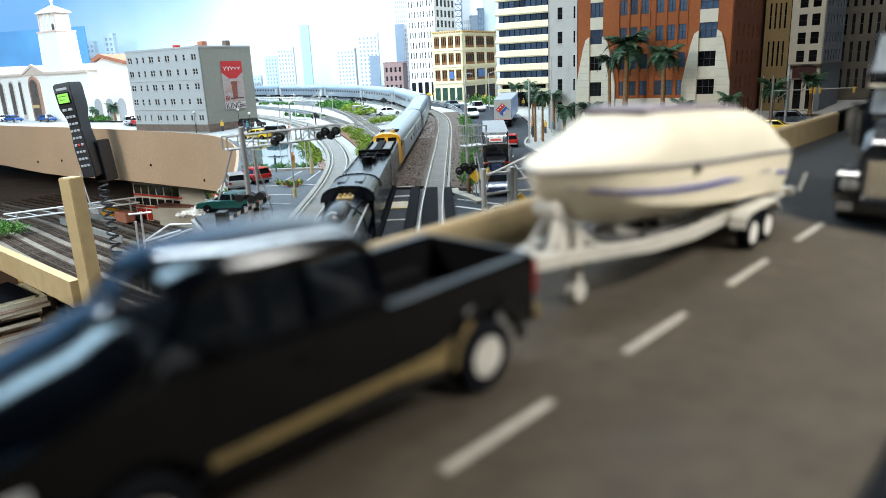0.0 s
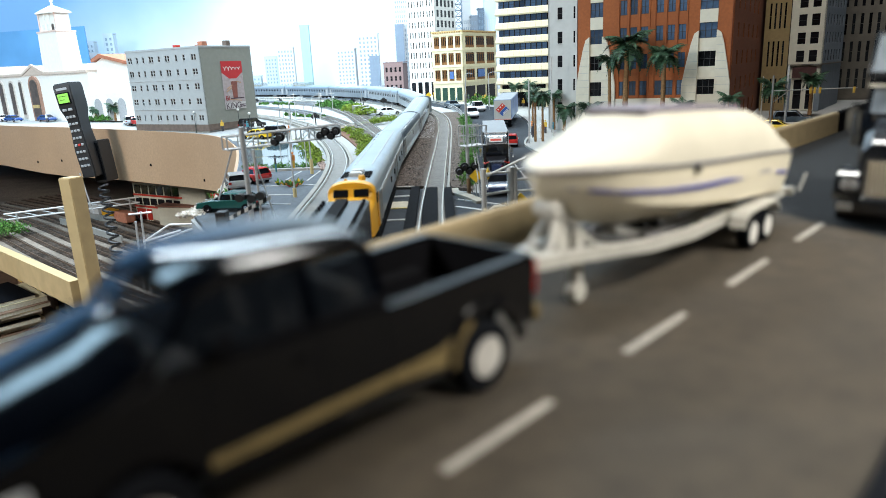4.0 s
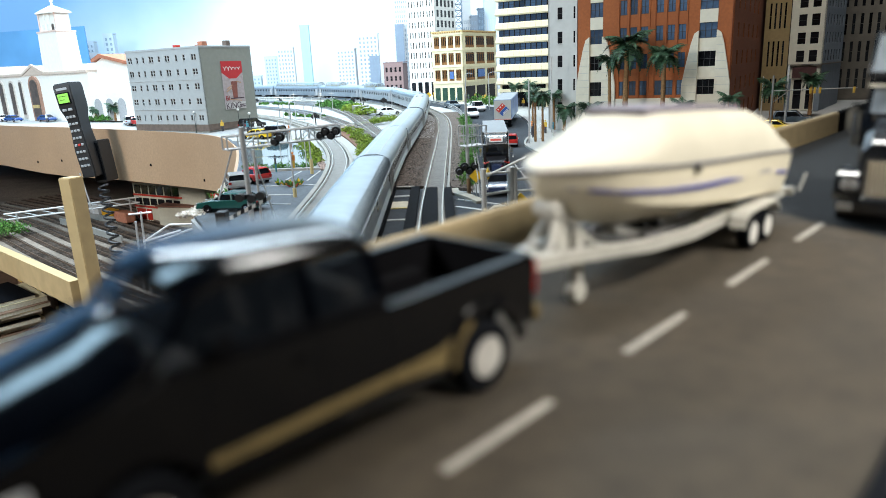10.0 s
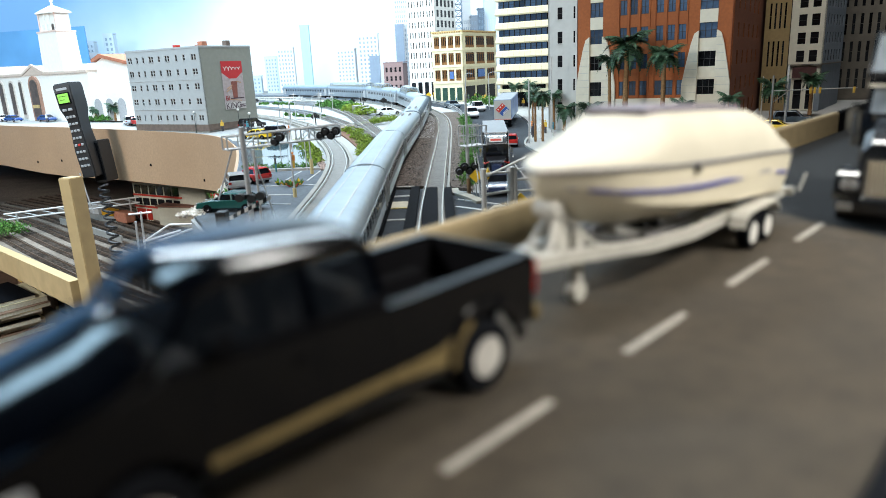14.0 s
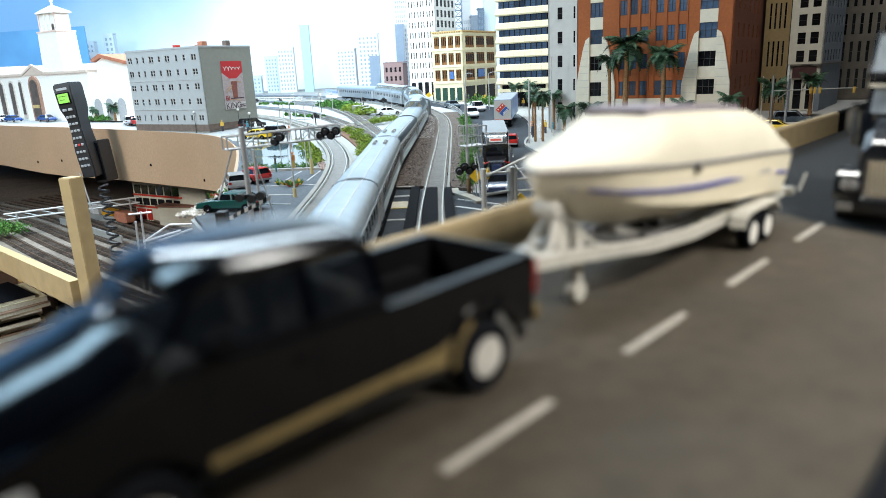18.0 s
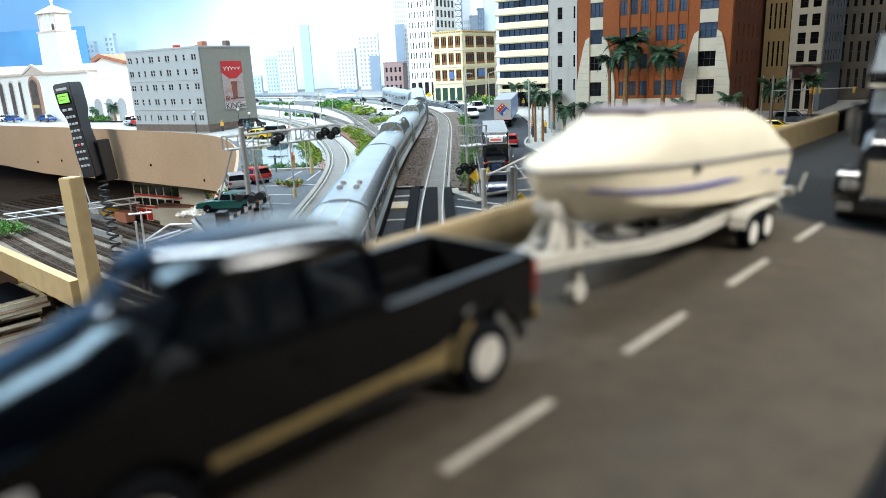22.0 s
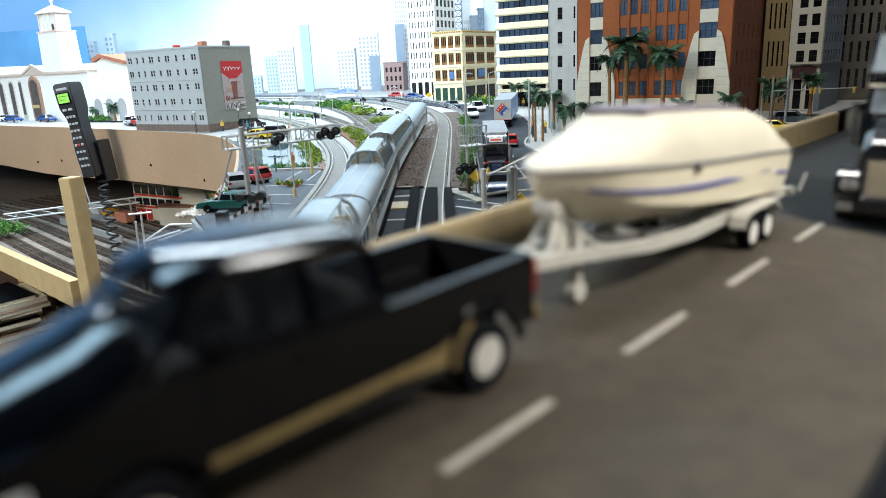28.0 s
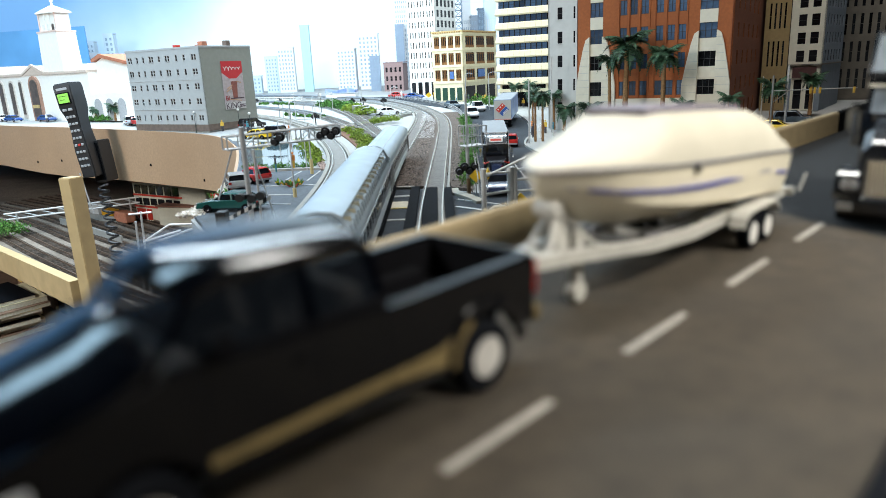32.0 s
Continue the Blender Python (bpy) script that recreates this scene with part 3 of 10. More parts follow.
PLAZA = mat("pale_plaza_infill", (0.26, 0.255, 0.245), 0.9, vary=0.25, scale=260, bump=0.3, sscale=16)
for lab, pts in (("yard-throat track crossing the pale plaza", [(-0.0900, 1.1000), (-0.1058, 1.1644), (-0.1450, 1.3253), (-0.1954, 1.5156), (-0.2880, 1.7843), (-0.4337, 2.0220), (-0.6109, 2.2693)]),
                 ("curved plaza track towards the pond bridge", [(-0.1040, 1.0900), (-0.1216, 1.1487), (-0.1552, 1.2433), (-0.1910, 1.3435), (-0.2853, 1.5614), (-0.3794, 1.7278), (-0.5440, 1.9548)]),
                 ("slanting crossover track on the plaza", [(-0.1267, 1.3272), (-0.2026, 1.5749), (-0.3008, 1.8566), (-0.4300, 2.1200)])):
    ln_ = curve_through(pts, 0.02)
    tp = track("plaza_track", lab, ln_, 0, len(ln_), edge=(), infill=PLAZA, half=0.0125)
    bm = B()
    fine_ = curve_through(pts, 0.0075)
    for i in range(len(fine_)):
        n_, t_ = side_of(fine_, i)
        m_ = Matrix.Translation(fine_[i] + Vector((0, 0, 0.0031 + grade(fine_[i].y)))) @ Matrix(((t_.x, n_.x, 0), (t_.y, n_.y, 0), (0, 0, 1))).to_4x4()
        bx(bm, -0.0013, -0.0130, 0, 0.0013, 0.0130, 0.0008, m_)
    part("sleepers", bm, mat("grey_weathered_sleepers", (0.17, 0.16, 0.15), 0.9, vary=0.3, scale=300) if "grey_weathered_sleepers" not in bpy.data.materials else bpy.data.materials["grey_weathered_sleepers"], tp, "weathered grey sleepers")["kind"] = "stuff"

# rubber panels at the level crossing
cross = thing("level_crossing", Matrix(), "level crossing of black rubber panels and planks", "crossing", kind="structure")
for x0, x1, y0, y1, mt in ((-0.0147, -0.0025, 0.20, 0.622, RUBBER), (-0.0270, -0.0190, 0.20, 0.630, RUBBER), (0.0030, 0.0105, 0.20, 0.618, RUBBER),
                           (-0.0670, -0.0545, 0.20, 0.622, RUBBER), (-0.0480, -0.0415, 0.20, 0.640, RUBBER)):
    bm = B()
    bx(bm, x0, y0, 0.0012, x1, y1, 0.0046)
    soften(bm, 0.0003, 1)
    part("rubber_panel", bm, mt, cross, "black rubber crossing panel")
for y0, y1, mt in ((0.596, 0.601, WHITEPAINT), (0.548, 0.573, mat("cream_plank", (0.52, 0.47, 0.36), 0.8, vary=0.12)), (0.500, 0.504, WHITEPAINT), (0.545, 0.548, YELLOWPAINT)):
    bm = B()
    bx(bm, -0.0412, y0, 0.0012, -0.0272, y1, 0.0018)
    part("painted_band", bm, mt, cross, "painted band across the crossing")
# lane paint on the roads
paint = thing("road_marking", Matrix(), "white lane lines on the street", "road marking", kind="structure")
for a, b, w in (((0.014, 0.571), (0.050, 0.540), 0.002), ((0.012, 0.540), (0.060, 0.500), 0.0035), ((-0.185, 0.690), (-0.118, 0.682), 0.002), ((-0.19, 0.64), (-0.135, 0.632), 0.002), ((-0.165, 0.715), (-0.160, 0.785), 0.0015), ((-0.140, 0.712), (-0.137, 0.785), 0.0015), ((-0.20, 0.60), (-0.13, 0.585), 0.0015), ((0.085, 0.62), (0.085, 0.76), 0.0016), ((0.090, 0.82), (0.100, 0.95), 0.0016)):
    bm = B()
    ribbon(bm, curve_through([a, b], 0.005), [(-w / 2, 0.0012), (w / 2, 0.0012), (w / 2, 0.0021), (-w / 2, 0.0021)])
    part("lane_line", bm, WHITEPAINT, paint)

# yard tracks on the lower shelf
ydir = Vector((0.745, -0.667, 0))
yn = Vector((0.667, 0.745, 0))
yard = thing("yard_tracks", Matrix(), "dark weathered yard tracks on the lower shelf", "track", kind="structure")
for k in range(8):
    base = Vector((-0.80, 1.30, 0)) + yn * (0.045 * k)
    pts = [base - ydir * 0.75, base - ydir * 0.4 + yn * 0.02, base, base + ydir * 0.3 - yn * 0.01, base + ydir * 0.6 - yn * 0.015 * k]
    ln = curve_through([(p.x, p.y) for p in pts], 0.0085)
    bm = B()
    for i in range(len(ln)):
        n, t = side_of(ln, i)
        m = Matrix.Translation(ln[i] + Vector((0, 0, -0.2115))) @ Matrix(((t.x, n.x, 0), (t.y, n.y, 0), (0, 0, 1))).to_4x4()
        bx(bm, -0.0015, -0.015, 0, 0.0015, 0.015, 0.002, m)
    part("sleepers", bm, TIE, yard, "dark brown sleepers")["kind"] = "stuff"
    for sgn in (-1, 1):
        bm = B()
        w = sgn * 0.00825
        ribbon(bm, ln, [(w - 0.0007, -0.2095), (w + 0.0007, -0.2095), (w + 0.0005, -0.2065), (w - 0.0005, -0.2065)], slope=False)
        part("rail", bm, mat("brown_rail", (0.16, 0.11, 0.08), 0.5, 0.4) if k + sgn == -1 else bpy.data.materials["brown_rail"], yard)

# ---- the road bridge ----
RD = Vector((0.6947, 0.7193, 0))
RN = Vector((-0.7193, 0.6947, 0))
ROADZ = 0.070
O = Vector((-0.0011, 0.0654, 0))


def road(a, b, z=ROADZ):
    """A point a metres along the lane line and b to its left."""
    p = O + RD * a + RN * b
    return Vector((p.x, p.y, z))


# the deck's joint, skewed to the road: along the road at its far and near edge
JOINT_FAR, JOINT_NEAR = 0.168, 0.060
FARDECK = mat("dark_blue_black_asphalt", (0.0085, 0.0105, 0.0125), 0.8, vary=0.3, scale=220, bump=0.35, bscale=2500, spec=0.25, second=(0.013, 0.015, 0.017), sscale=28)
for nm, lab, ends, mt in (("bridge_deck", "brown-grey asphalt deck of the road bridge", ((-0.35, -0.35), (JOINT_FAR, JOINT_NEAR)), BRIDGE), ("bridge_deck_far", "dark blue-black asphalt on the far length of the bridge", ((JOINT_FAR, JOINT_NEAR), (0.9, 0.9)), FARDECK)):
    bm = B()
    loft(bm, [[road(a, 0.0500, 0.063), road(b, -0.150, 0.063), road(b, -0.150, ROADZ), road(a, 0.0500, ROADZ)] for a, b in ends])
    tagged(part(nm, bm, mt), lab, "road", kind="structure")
# far parapet length is invented in black to fill an unidentified dark area
for nm, lab, a0, a1, mt in (("parapet", "beige painted parapet of the road bridge", -0.35, 0.352, PARAPET), ("parapet_far", "far length of the bridge parapet, added black for a dark area", 0.3525, 0.9, BLACK)):
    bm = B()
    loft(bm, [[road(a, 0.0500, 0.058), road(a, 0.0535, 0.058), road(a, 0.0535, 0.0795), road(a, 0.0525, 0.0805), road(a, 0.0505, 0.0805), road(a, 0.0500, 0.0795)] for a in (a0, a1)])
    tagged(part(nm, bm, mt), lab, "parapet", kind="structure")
for a in (0.30, 0.62):
    bm = B()
    bx(bm, -0.01, -0.16, 0.0, 0.01, 0.045, 0.063, Matrix.Translation(road(a, 0, 0)) @ pose(0, 0, 0, 0, 0, 46))
    tagged(part("bridge_pier", bm, CONCRETE), "plain concrete pier under the road bridge", "pier", kind="structure")
marks = thing("lane_dashes", Matrix(), "worn white dashed lane line on the bridge", "road marking", kind="structure")
for k in range(-2, 9):
    a0 = 0.0405 * k * (0.985 if k > 0 else 1)
    bm = B()
    loft(bm, [[road(a, -0.0007, ROADZ), road(a, 0.0007, ROADZ), road(a, 0.0007, ROADZ + 0.00012), road(a, -0.0007, ROADZ + 0.00012)] for a in (a0, a0 + 0.0205)])
    part("lane_dash", bm, LANEPAINT, marks)

# ---- buildings of the town ----
WINDOWS = {}


def relief(xs, zs, cell):
    """A panel of cells, each at its own depth y and material, joined by their reveals into one skin."""
    bm = B()
    nx, nz_ = len(xs) - 1, len(zs) - 1
    for i in range(nx):
        for j in range(nz_):
            y, mi = cell(i, j)
            bm.faces.new([bm.verts.new(p) for p in ((xs[i], y, zs[j]), (xs[i + 1], y, zs[j]), (xs[i + 1], y, zs[j + 1]), (xs[i], y, zs[j + 1]))]).material_index = mi
            for di, dj, p, q in ((1, 0, (xs[i + 1], zs[j]), (xs[i + 1], zs[j + 1])), (0, 1, (xs[i], zs[j + 1]), (xs[i + 1], zs[j + 1]))):
                if i + di < nx and j + dj < nz_:
                    y2, m2 = cell(i + di, j + dj)
                    if abs(y2 - y) > 1e-6:
                        bm.faces.new([bm.verts.new(v) for v in ((p[0], y, p[1]), (q[0], y, q[1]), (q[0], y2, q[1]), (p[0], y2, p[1]))]).material_index = 1
    bmesh.ops.remove_doubles(bm, verts=bm.verts[:], dist=1e-6)
    return bm


def window_mesh(w, h, glass, framecol, bars):
    key = (round(w, 4), round(h, 4), glass.name, framecol.name, bars)
    if key not in WINDOWS:
        f = min(0.0006, w * 0.09)
        xs = [-w / 2, -w / 2 + f]
        for k in range(bars):
            x = -w / 2 + w * (k + 1) / (bars + 1)
            xs += [x - f / 2, x + f / 2]
        xs += [w / 2 - f, w / 2]
        zs = [0, f] + ([h * 0.5 - f / 2, h * 0.5 + f / 2] if h > 0.012 else []) + [h - f, h]
        bm = relief(xs, zs, lambda i, j: (0.0012, 0) if i % 2 and j % 2 else (0.0004, 1))
        me = bpy.data.meshes.new("window")
        bm.to_mesh(me)
        bm.free()
        me.materials.append(glass)
        me.materials.append(framecol)
        WINDOWS[key] = me
    return WINDOWS[key]


def facade(parent, F, w, h, cols, rows, wall, glass, frame_, sill=None, bars=0, t=0.0025, skip=()):
    """One wall of a building in its own frame F (x along it, y inwards, z up): piers and spandrels left standing round the openings, a window in each."""
    bm = B()
    xs = [0.0] + [v for c in cols for v in c] + [w]
    for x0, x1 in zip(xs[::2], xs[1::2]):
        if x1 - x0 > 1e-5:
            bx(bm, x0, 0, 0, x1, t, h, F)
    zs = [0.0] + [v for r in rows for v in r] + [h]
    for c in cols:
        for z0, z1 in zip(zs[::2], zs[1::2]):
            if z1 - z0 > 1e-5:
                bx(bm, c[0], 0, z0, c[1], t, z1, F)
    if sill:
        for c in cols:
            for r in rows:
                bx(bm, c[0] - 0.0006, -0.0007, r[0] - 0.0009, c[1] + 0.0006, 0.0, r[0], F)
    part("wall", bm, wall, parent)
    for i, c in enumerate(cols):
        for j, r in enumerate(rows):
            if (i, j) in skip:
                continue
            share("window", window_mesh(c[1] - c[0], r[1] - r[0], glass, frame_, bars), parent, F @ pose((c[0] + c[1]) / 2, 0, r[0]))


def even(x0, x1, n, share_=0.6):
    p = (x1 - x0) / n
    return [(x0 + p * (i + 0.5 - share_ / 2), x0 + p * (i + 0.5 + share_ / 2)) for i in range(n)]


def shell(name, label, x, y, w, d, h, wall, rz=RZ, z=0.0, roof=None, lip=0.004, core=None, group="town buildings", size=1.0):
    """Core, roof and parapet of a building; its front stands on (x, y), depth goes back."""
    th = thing(name, pose(x, y, z + grade(y), 0, 0, rz), label, "building", group)
    # size shrinks far buildings to fit the camera's view
    th.scale = (size, size, size)
    bm = B()
    bx(bm, 0.001, 0.001, -0.016, w - 0.001, d - 0.001, 0.0)
    part("foundation", bm, CONCRETE, th, "concrete footing set into the slope")
    bm = B()
    bx(bm, 0.003, 0.003, 0, w - 0.003, d - 0.0002, h - 0.004)
    part("core", bm, core or wall, th)
    bm = B()
    bx(bm, 0.003, 0.003, h - 0.004, w - 0.003, d - 0.003, h - 0.002)
    part("roof", bm, roof or CONCRETE, th)
    bm = B()
    for a in ((-0.0008, -0.0008, w + 0.0008, 0.0025), (-0.0008, d - 0.0025, w + 0.0008, d), (-0.0008, 0.0025, 0.0025, d - 0.0025), (w - 0.0025, 0.0025, w + 0.0008, d - 0.0025)):
        bx(bm, a[0], a[1], h, a[2], a[3], h + lip)
    part("parapet", bm, wall, th)
    return th


FRONT = Matrix()


def right_face(w):
    return pose(w, 0, 0, 0, 0, 90)


def left_face(d):
    return pose(0, d, 0, 0, 0, -90)


DARKPANE = mat("dark_brown_pane", (0.014, 0.010, 0.008), 0.45, vary=0.3, scale=80, spec=0.15)
GREYWALL = mat("grey_stucco", (0.40, 0.41, 0.41), 0.85, vary=0.05, scale=120, sscale=20, bump=0.1)
WHITEWALL = mat("white_stucco", (0.66, 0.65, 0.61), 0.8, vary=0.05, scale=100, sscale=15, bump=0.08)
GREYWHITE = mat("grey_white_stucco", (0.50, 0.505, 0.49), 0.8, vary=0.06, scale=100, sscale=12, bump=0.08)
STATIONWALL = mat("station_stucco", (0.78, 0.75, 0.70), 0.85, vary=0.04, scale=100, sscale=10)
PINKSTONE = mat("pale_pink_stone", (0.66, 0.50, 0.44), 0.85, vary=0.08, scale=120)
TERRACOTTA = mat("terracotta_tiles", (0.42, 0.16, 0.09), 0.8, vary=0.2, scale=160)
OCHRE = mat("ochre_masonry", (0.56, 0.42, 0.20), 0.8, vary=0.1, scale=120, sscale=20)
OCHREPANEL = mat("tan_window_panel", (0.27, 0.125, 0.035), 0.7, vary=0.1, scale=120)
YELLOWSTONE = mat("pale_yellow_stone", (0.78, 0.70, 0.47), 0.75, vary=0.07, scale=120, sscale=12)
BRICKRED = mat("rust_red_brick", (0.29, 0.085, 0.022), 0.85, vary=0.14, scale=260, sscale=18, second=(0.23, 0.065, 0.018), bump=0.25, bscale=1200)
KHAKI = mat("khaki_masonry", (0.27, 0.19, 0.085), 0.85, vary=0.12, scale=140, sscale=14)
BUFF = mat("cream_stone", (0.60, 0.57, 0.47), 0.8, vary=0.06, scale=120, sscale=14)
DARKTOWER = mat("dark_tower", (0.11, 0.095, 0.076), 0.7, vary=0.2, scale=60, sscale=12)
SLATEBLUE = mat("slate_blue_wall", (0.17, 0.20, 0.24), 0.7, vary=0.1, scale=90)
BROWNBASE = mat("brown_plinth", (0.15, 0.11, 0.09), 0.85, vary=0.2, scale=120)
PALEBLUE = mat("pale_blue_tower", (0.46, 0.55, 0.62), 0.7, vary=0.05, scale=20)
PALEGREEN = mat("pale_green_tower", (0.34, 0.56, 0.58), 0.5, vary=0.06, scale=20)
PALEGREY = mat("pale_grey_tower", (0.56, 0.58, 0.60), 0.7, vary=0.05, scale=20)
MAROON = mat("maroon_brick", (0.25, 0.165, 0.155), 0.85, vary=0.12, scale=200)
FRAMEDARK = mat("dark_window_frame", (0.022, 0.022, 0.025), 0.6)
FRAMEWHITE = mat("white_window_frame", (0.6, 0.6, 0.58), 0.6)
FRAMETAN = mat("tan_window_frame", (0.34, 0.18, 0.05), 0.6)
REDPAINT = mat("red_paint", (0.48, 0.035, 0.02), 0.5, vary=0.08)

# grey office block with the painted wall advertisement
gw, gd, gh = 0.2417, 0.144, 0.1715
g = shell("office_block", "five-storey grey stucco office block with wall advertisement", -0.6022, 1.3859, gw, gd, gh, GREYWALL, size=0.867)
gc = [0.019, 0.051, 0.139, 0.227, 0.321, 0.355, 0.447, 0.540, 0.574, 0.679, 0.781, 0.888, 0.922]
gcols = [(c * gw, c * gw + 0.0068) for c in gc]
grows = [(0.0215, 0.0335), (0.0560, 0.0690), (0.0870, 0.1000), (0.1175, 0.1305), (0.1470, 0.1600)]
facade(g, FRONT, gw, gh, gcols, grows, GREYWALL, DARKPANE, FRAMEWHITE, sill=True, skip={(2, 0), (3, 0), (7, 0)})
# right wall's stucco is darkened in the colour to imitate its shade
facade(g, right_face(gw), gd, gh, [], [], mat("shaded_grey_stucco", (0.25, 0.255, 0.225), 0.85, vary=0.06, scale=120, sscale=16), GLASSDARK, FRAMEWHITE)
bm = B()
bx(bm, -0.0006, -0.0012, 0.0, gw + 0.0012, -0.0001, 0.0135)
bx(bm, gw + 0.0001, -0.0001, 0.0, gw + 0.0012, gd, 0.0135)
part("plinth", bm, BROWNBASE, g, "brown brick plinth")
bm = B()
for z in (0.0445, 0.107):
    bx(bm, -0.0004, -0.0008, z, gw + 0.0004, -0.0001, z + 0.0012)
part("string_course", bm, GREYWALL, g)
for x, y, w_, h_, mt in ((0.10, 0.05, 0.012, 0.012, REDPAINT), (0.16, 0.06, 0.016, 0.010, TERRACOTTA), (0.205, 0.03, 0.014, 0.014, TERRACOTTA), (0.225, 0.08, 0.012, 0.015, BROWNBASE), (0.13, 0.03, 0.03, 0.004, SLATEBLUE)):
    bm = B()
    bx(bm, x, y, gh - 0.002, x + w_, y + w_, gh + h_)
    soften(bm, 0.0005, 1)
    part("roof_unit", bm, mt, g, "small rooftop unit")
# advertisement on the side wall
AD = right_face(gw) @ pose(0, -0.0006, 0)
panel = B()
bx(panel, 0.052, -0.0004, 0.040, 0.112, 0.0, 0.143, AD)
part("advertisement", panel, mat("faded_poster_paper", (0.42, 0.36, 0.36), 0.7, vary=0.25, scale=160, sscale=40, second=(0.33, 0.26, 0.27)), g, "faded painted wall advertisement for a cold drink")
red = B()
loft(red, [[AD @ Vector((x, y, z)) for x, z in ((0.052, 0.119), (0.052, 0.143), (0.112, 0.143), (0.112, 0.119), (0.092, 0.106), (0.072, 0.106))] for y in (-0.0004, -0.0007)])
part("poster_banner", red, mat("poster_red", (0.50, 0.025, 0.03), 0.6, vary=0.06), g, "red banner with white script shapes")
white = B()
pts = [(0.057 + 0.00086 * i + 0.0016 * math.sin(i * 0.55), 0.1270 + (0.0042 if i < 24 else 0.0028) * math.cos(i * 0.55)) for i in range(58)]
for (xa, za), (xb, zb) in zip(pts, pts[1:]):
    cyl(white, AD @ Vector((xa, -0.0008, za)), AD @ Vector((xb, -0.0008, zb)), 0.0007, n=5)
part("script_stroke", white, WHITEWHEEL, g, "white flowing stroke in place of lettering")
glass_ = B()
cyl(glass_, AD @ Vector((0.084, -0.0006, 0.064)), AD @ Vector((0.084, -0.0006, 0.100)), 0.0060, 0.0095, 14)
for v in glass_.verts:
    q = AD.inverted() @ v.co
    q.y = -0.0004 - 0.0004 * (1 if q.y < -0.0006 else 0)
    v.co = AD @ q
part("painted_glass", glass_, mat("painted_drink_brown", (0.22, 0.07, 0.05), 0.6, vary=0.2), g, "painted tumbler of brown drink")
swirl = B()
for a, b, r_ in (((0.060, 0.078), (0.076, 0.086), 0.0030), ((0.062, 0.084), (0.078, 0.092), 0.0026), ((0.092, 0.100), (0.104, 0.096), 0.0030), ((0.066, 0.062), (0.10, 0.058), 0.0024)):
    cyl(swirl, AD @ Vector((a[0], -0.0004, a[1])), AD @ Vector((b[0], -0.0004, b[1])), r_ * 0.4, n=6)
part("painted_swirl", swirl, mat("poster_tan", (0.46, 0.27, 0.16), 0.6), g)
strip_ = B()
bx(strip_, 0.0525, -0.0008, 0.0405, 0.1115, -0.0004, 0.0555, AD)
part("slogan_strip", strip_, mat("poster_grey", (0.52, 0.50, 0.49), 0.7, vary=0.1), g, "pale strip under the slogan")
INK = mat("poster_ink", (0.06, 0.03, 0.05), 0.7)
writing("KING", 0.0185, INK, g, AD @ pose(0.0760, -0.0010, 0.0480, 90, 0, 0), "dark slogan lettering")
writing("BI", 0.0150, mat("poster_dark_red", (0.30, 0.03, 0.04), 0.7), g, AD @ pose(0.0610, -0.0010, 0.0640, 90, 0, 0), "dark red slogan lettering")
bm = B()
for x0, x1, z in ((0.070, 0.108, 0.0625), (0.094, 0.110, 0.048), (0.094, 0.110, 0.044)):
    bx(bm, x0, -0.0010, z, x1, -0.0008, z + 0.0022, AD)
part("slogan_bar", bm, INK, g, "small unreadable slogan bars")

# station with the square tower
SX, SY = -1.2952, 1.9431
st = thing("railway_station", pose(SX, SY, 0.0227, 0, 0, RZ), "white mission-style station with clock tower and red tiles", "building", "town buildings")
st.scale = (0.7995, 0.7995, 0.7995)
ARCHDARK = mat("dark_arched_glazing", (0.10, 0.075, 0.06), 0.4, vary=0.3, scale=90)
PORTAL = mat("brown_portal_stone", (0.36, 0.21, 0.15), 0.8, vary=0.15)


def arch_pts(cx, w, z0, z1, n=10):
    r = w / 2
    return [(cx - r, z0), (cx + r, z0)] + [(cx + r * math.cos(a), z1 - r + r * math.sin(a)) for a in (math.pi * i / n for i in range(n + 1))]


bm = B()
bx(bm, -0.4, 0.0, 0.0, 0.53, 0.22, 0.1475)
part("hall", bm, STATIONWALL, st)
bm = B()
slab_y(bm, [(-0.4, 0.140), (0.335, 0.140), (0.360, 0.140), (0.420, 0.166), (0.485, 0.140), (0.532, 0.140), (0.532, 0.148), (0.485, 0.148), (0.420, 0.174), (0.360, 0.148), (-0.4, 0.148)], -0.004, 0.003)
slab_y(bm, [(0.362, 0.140), (0.478, 0.140), (0.420, 0.165)], -0.002, 0.0028)
part("cornice", bm, mat("station_cornice", (0.55, 0.45, 0.38), 0.8, vary=0.1), st, "moulded tan cornice with a stepped gable")
bm = B()
slab_y(bm, [(-0.4, 0.1476), (0.70, 0.1476), (0.66, 0.166), (-0.4, 0.185)], 0.03, 0.21)
part("roof", bm, STATIONWALL, st)
for cx, w_, z1, mt in ((0.285, 0.034, 0.128, ARCHDARK), (0.338, 0.022, 0.128, ARCHDARK), (0.222, 0.036, 0.128, ARCHDARK), (0.160, 0.036, 0.128, ARCHDARK)):
    bm = B()
    slab_y(bm, arch_pts(cx, w_, 0.010, z1), -0.0022, 0.001)
    w_ob = part("arched_window", bm, mat("pale_surround", (0.62, 0.56, 0.50), 0.8) if cx == 0.285 else bpy.data.materials["pale_surround"], st, "tall arched window with pale surround")
    bm = B()
    slab_y(bm, arch_pts(cx, w_ * 0.62, 0.020, z1 - 0.006), -0.0034, -0.0024)
    part("pane", bm, mt, w_ob)
bm = B()
slab_y(bm, arch_pts(0.420, 0.058, 0.0, 0.138), -0.006, 0.0)
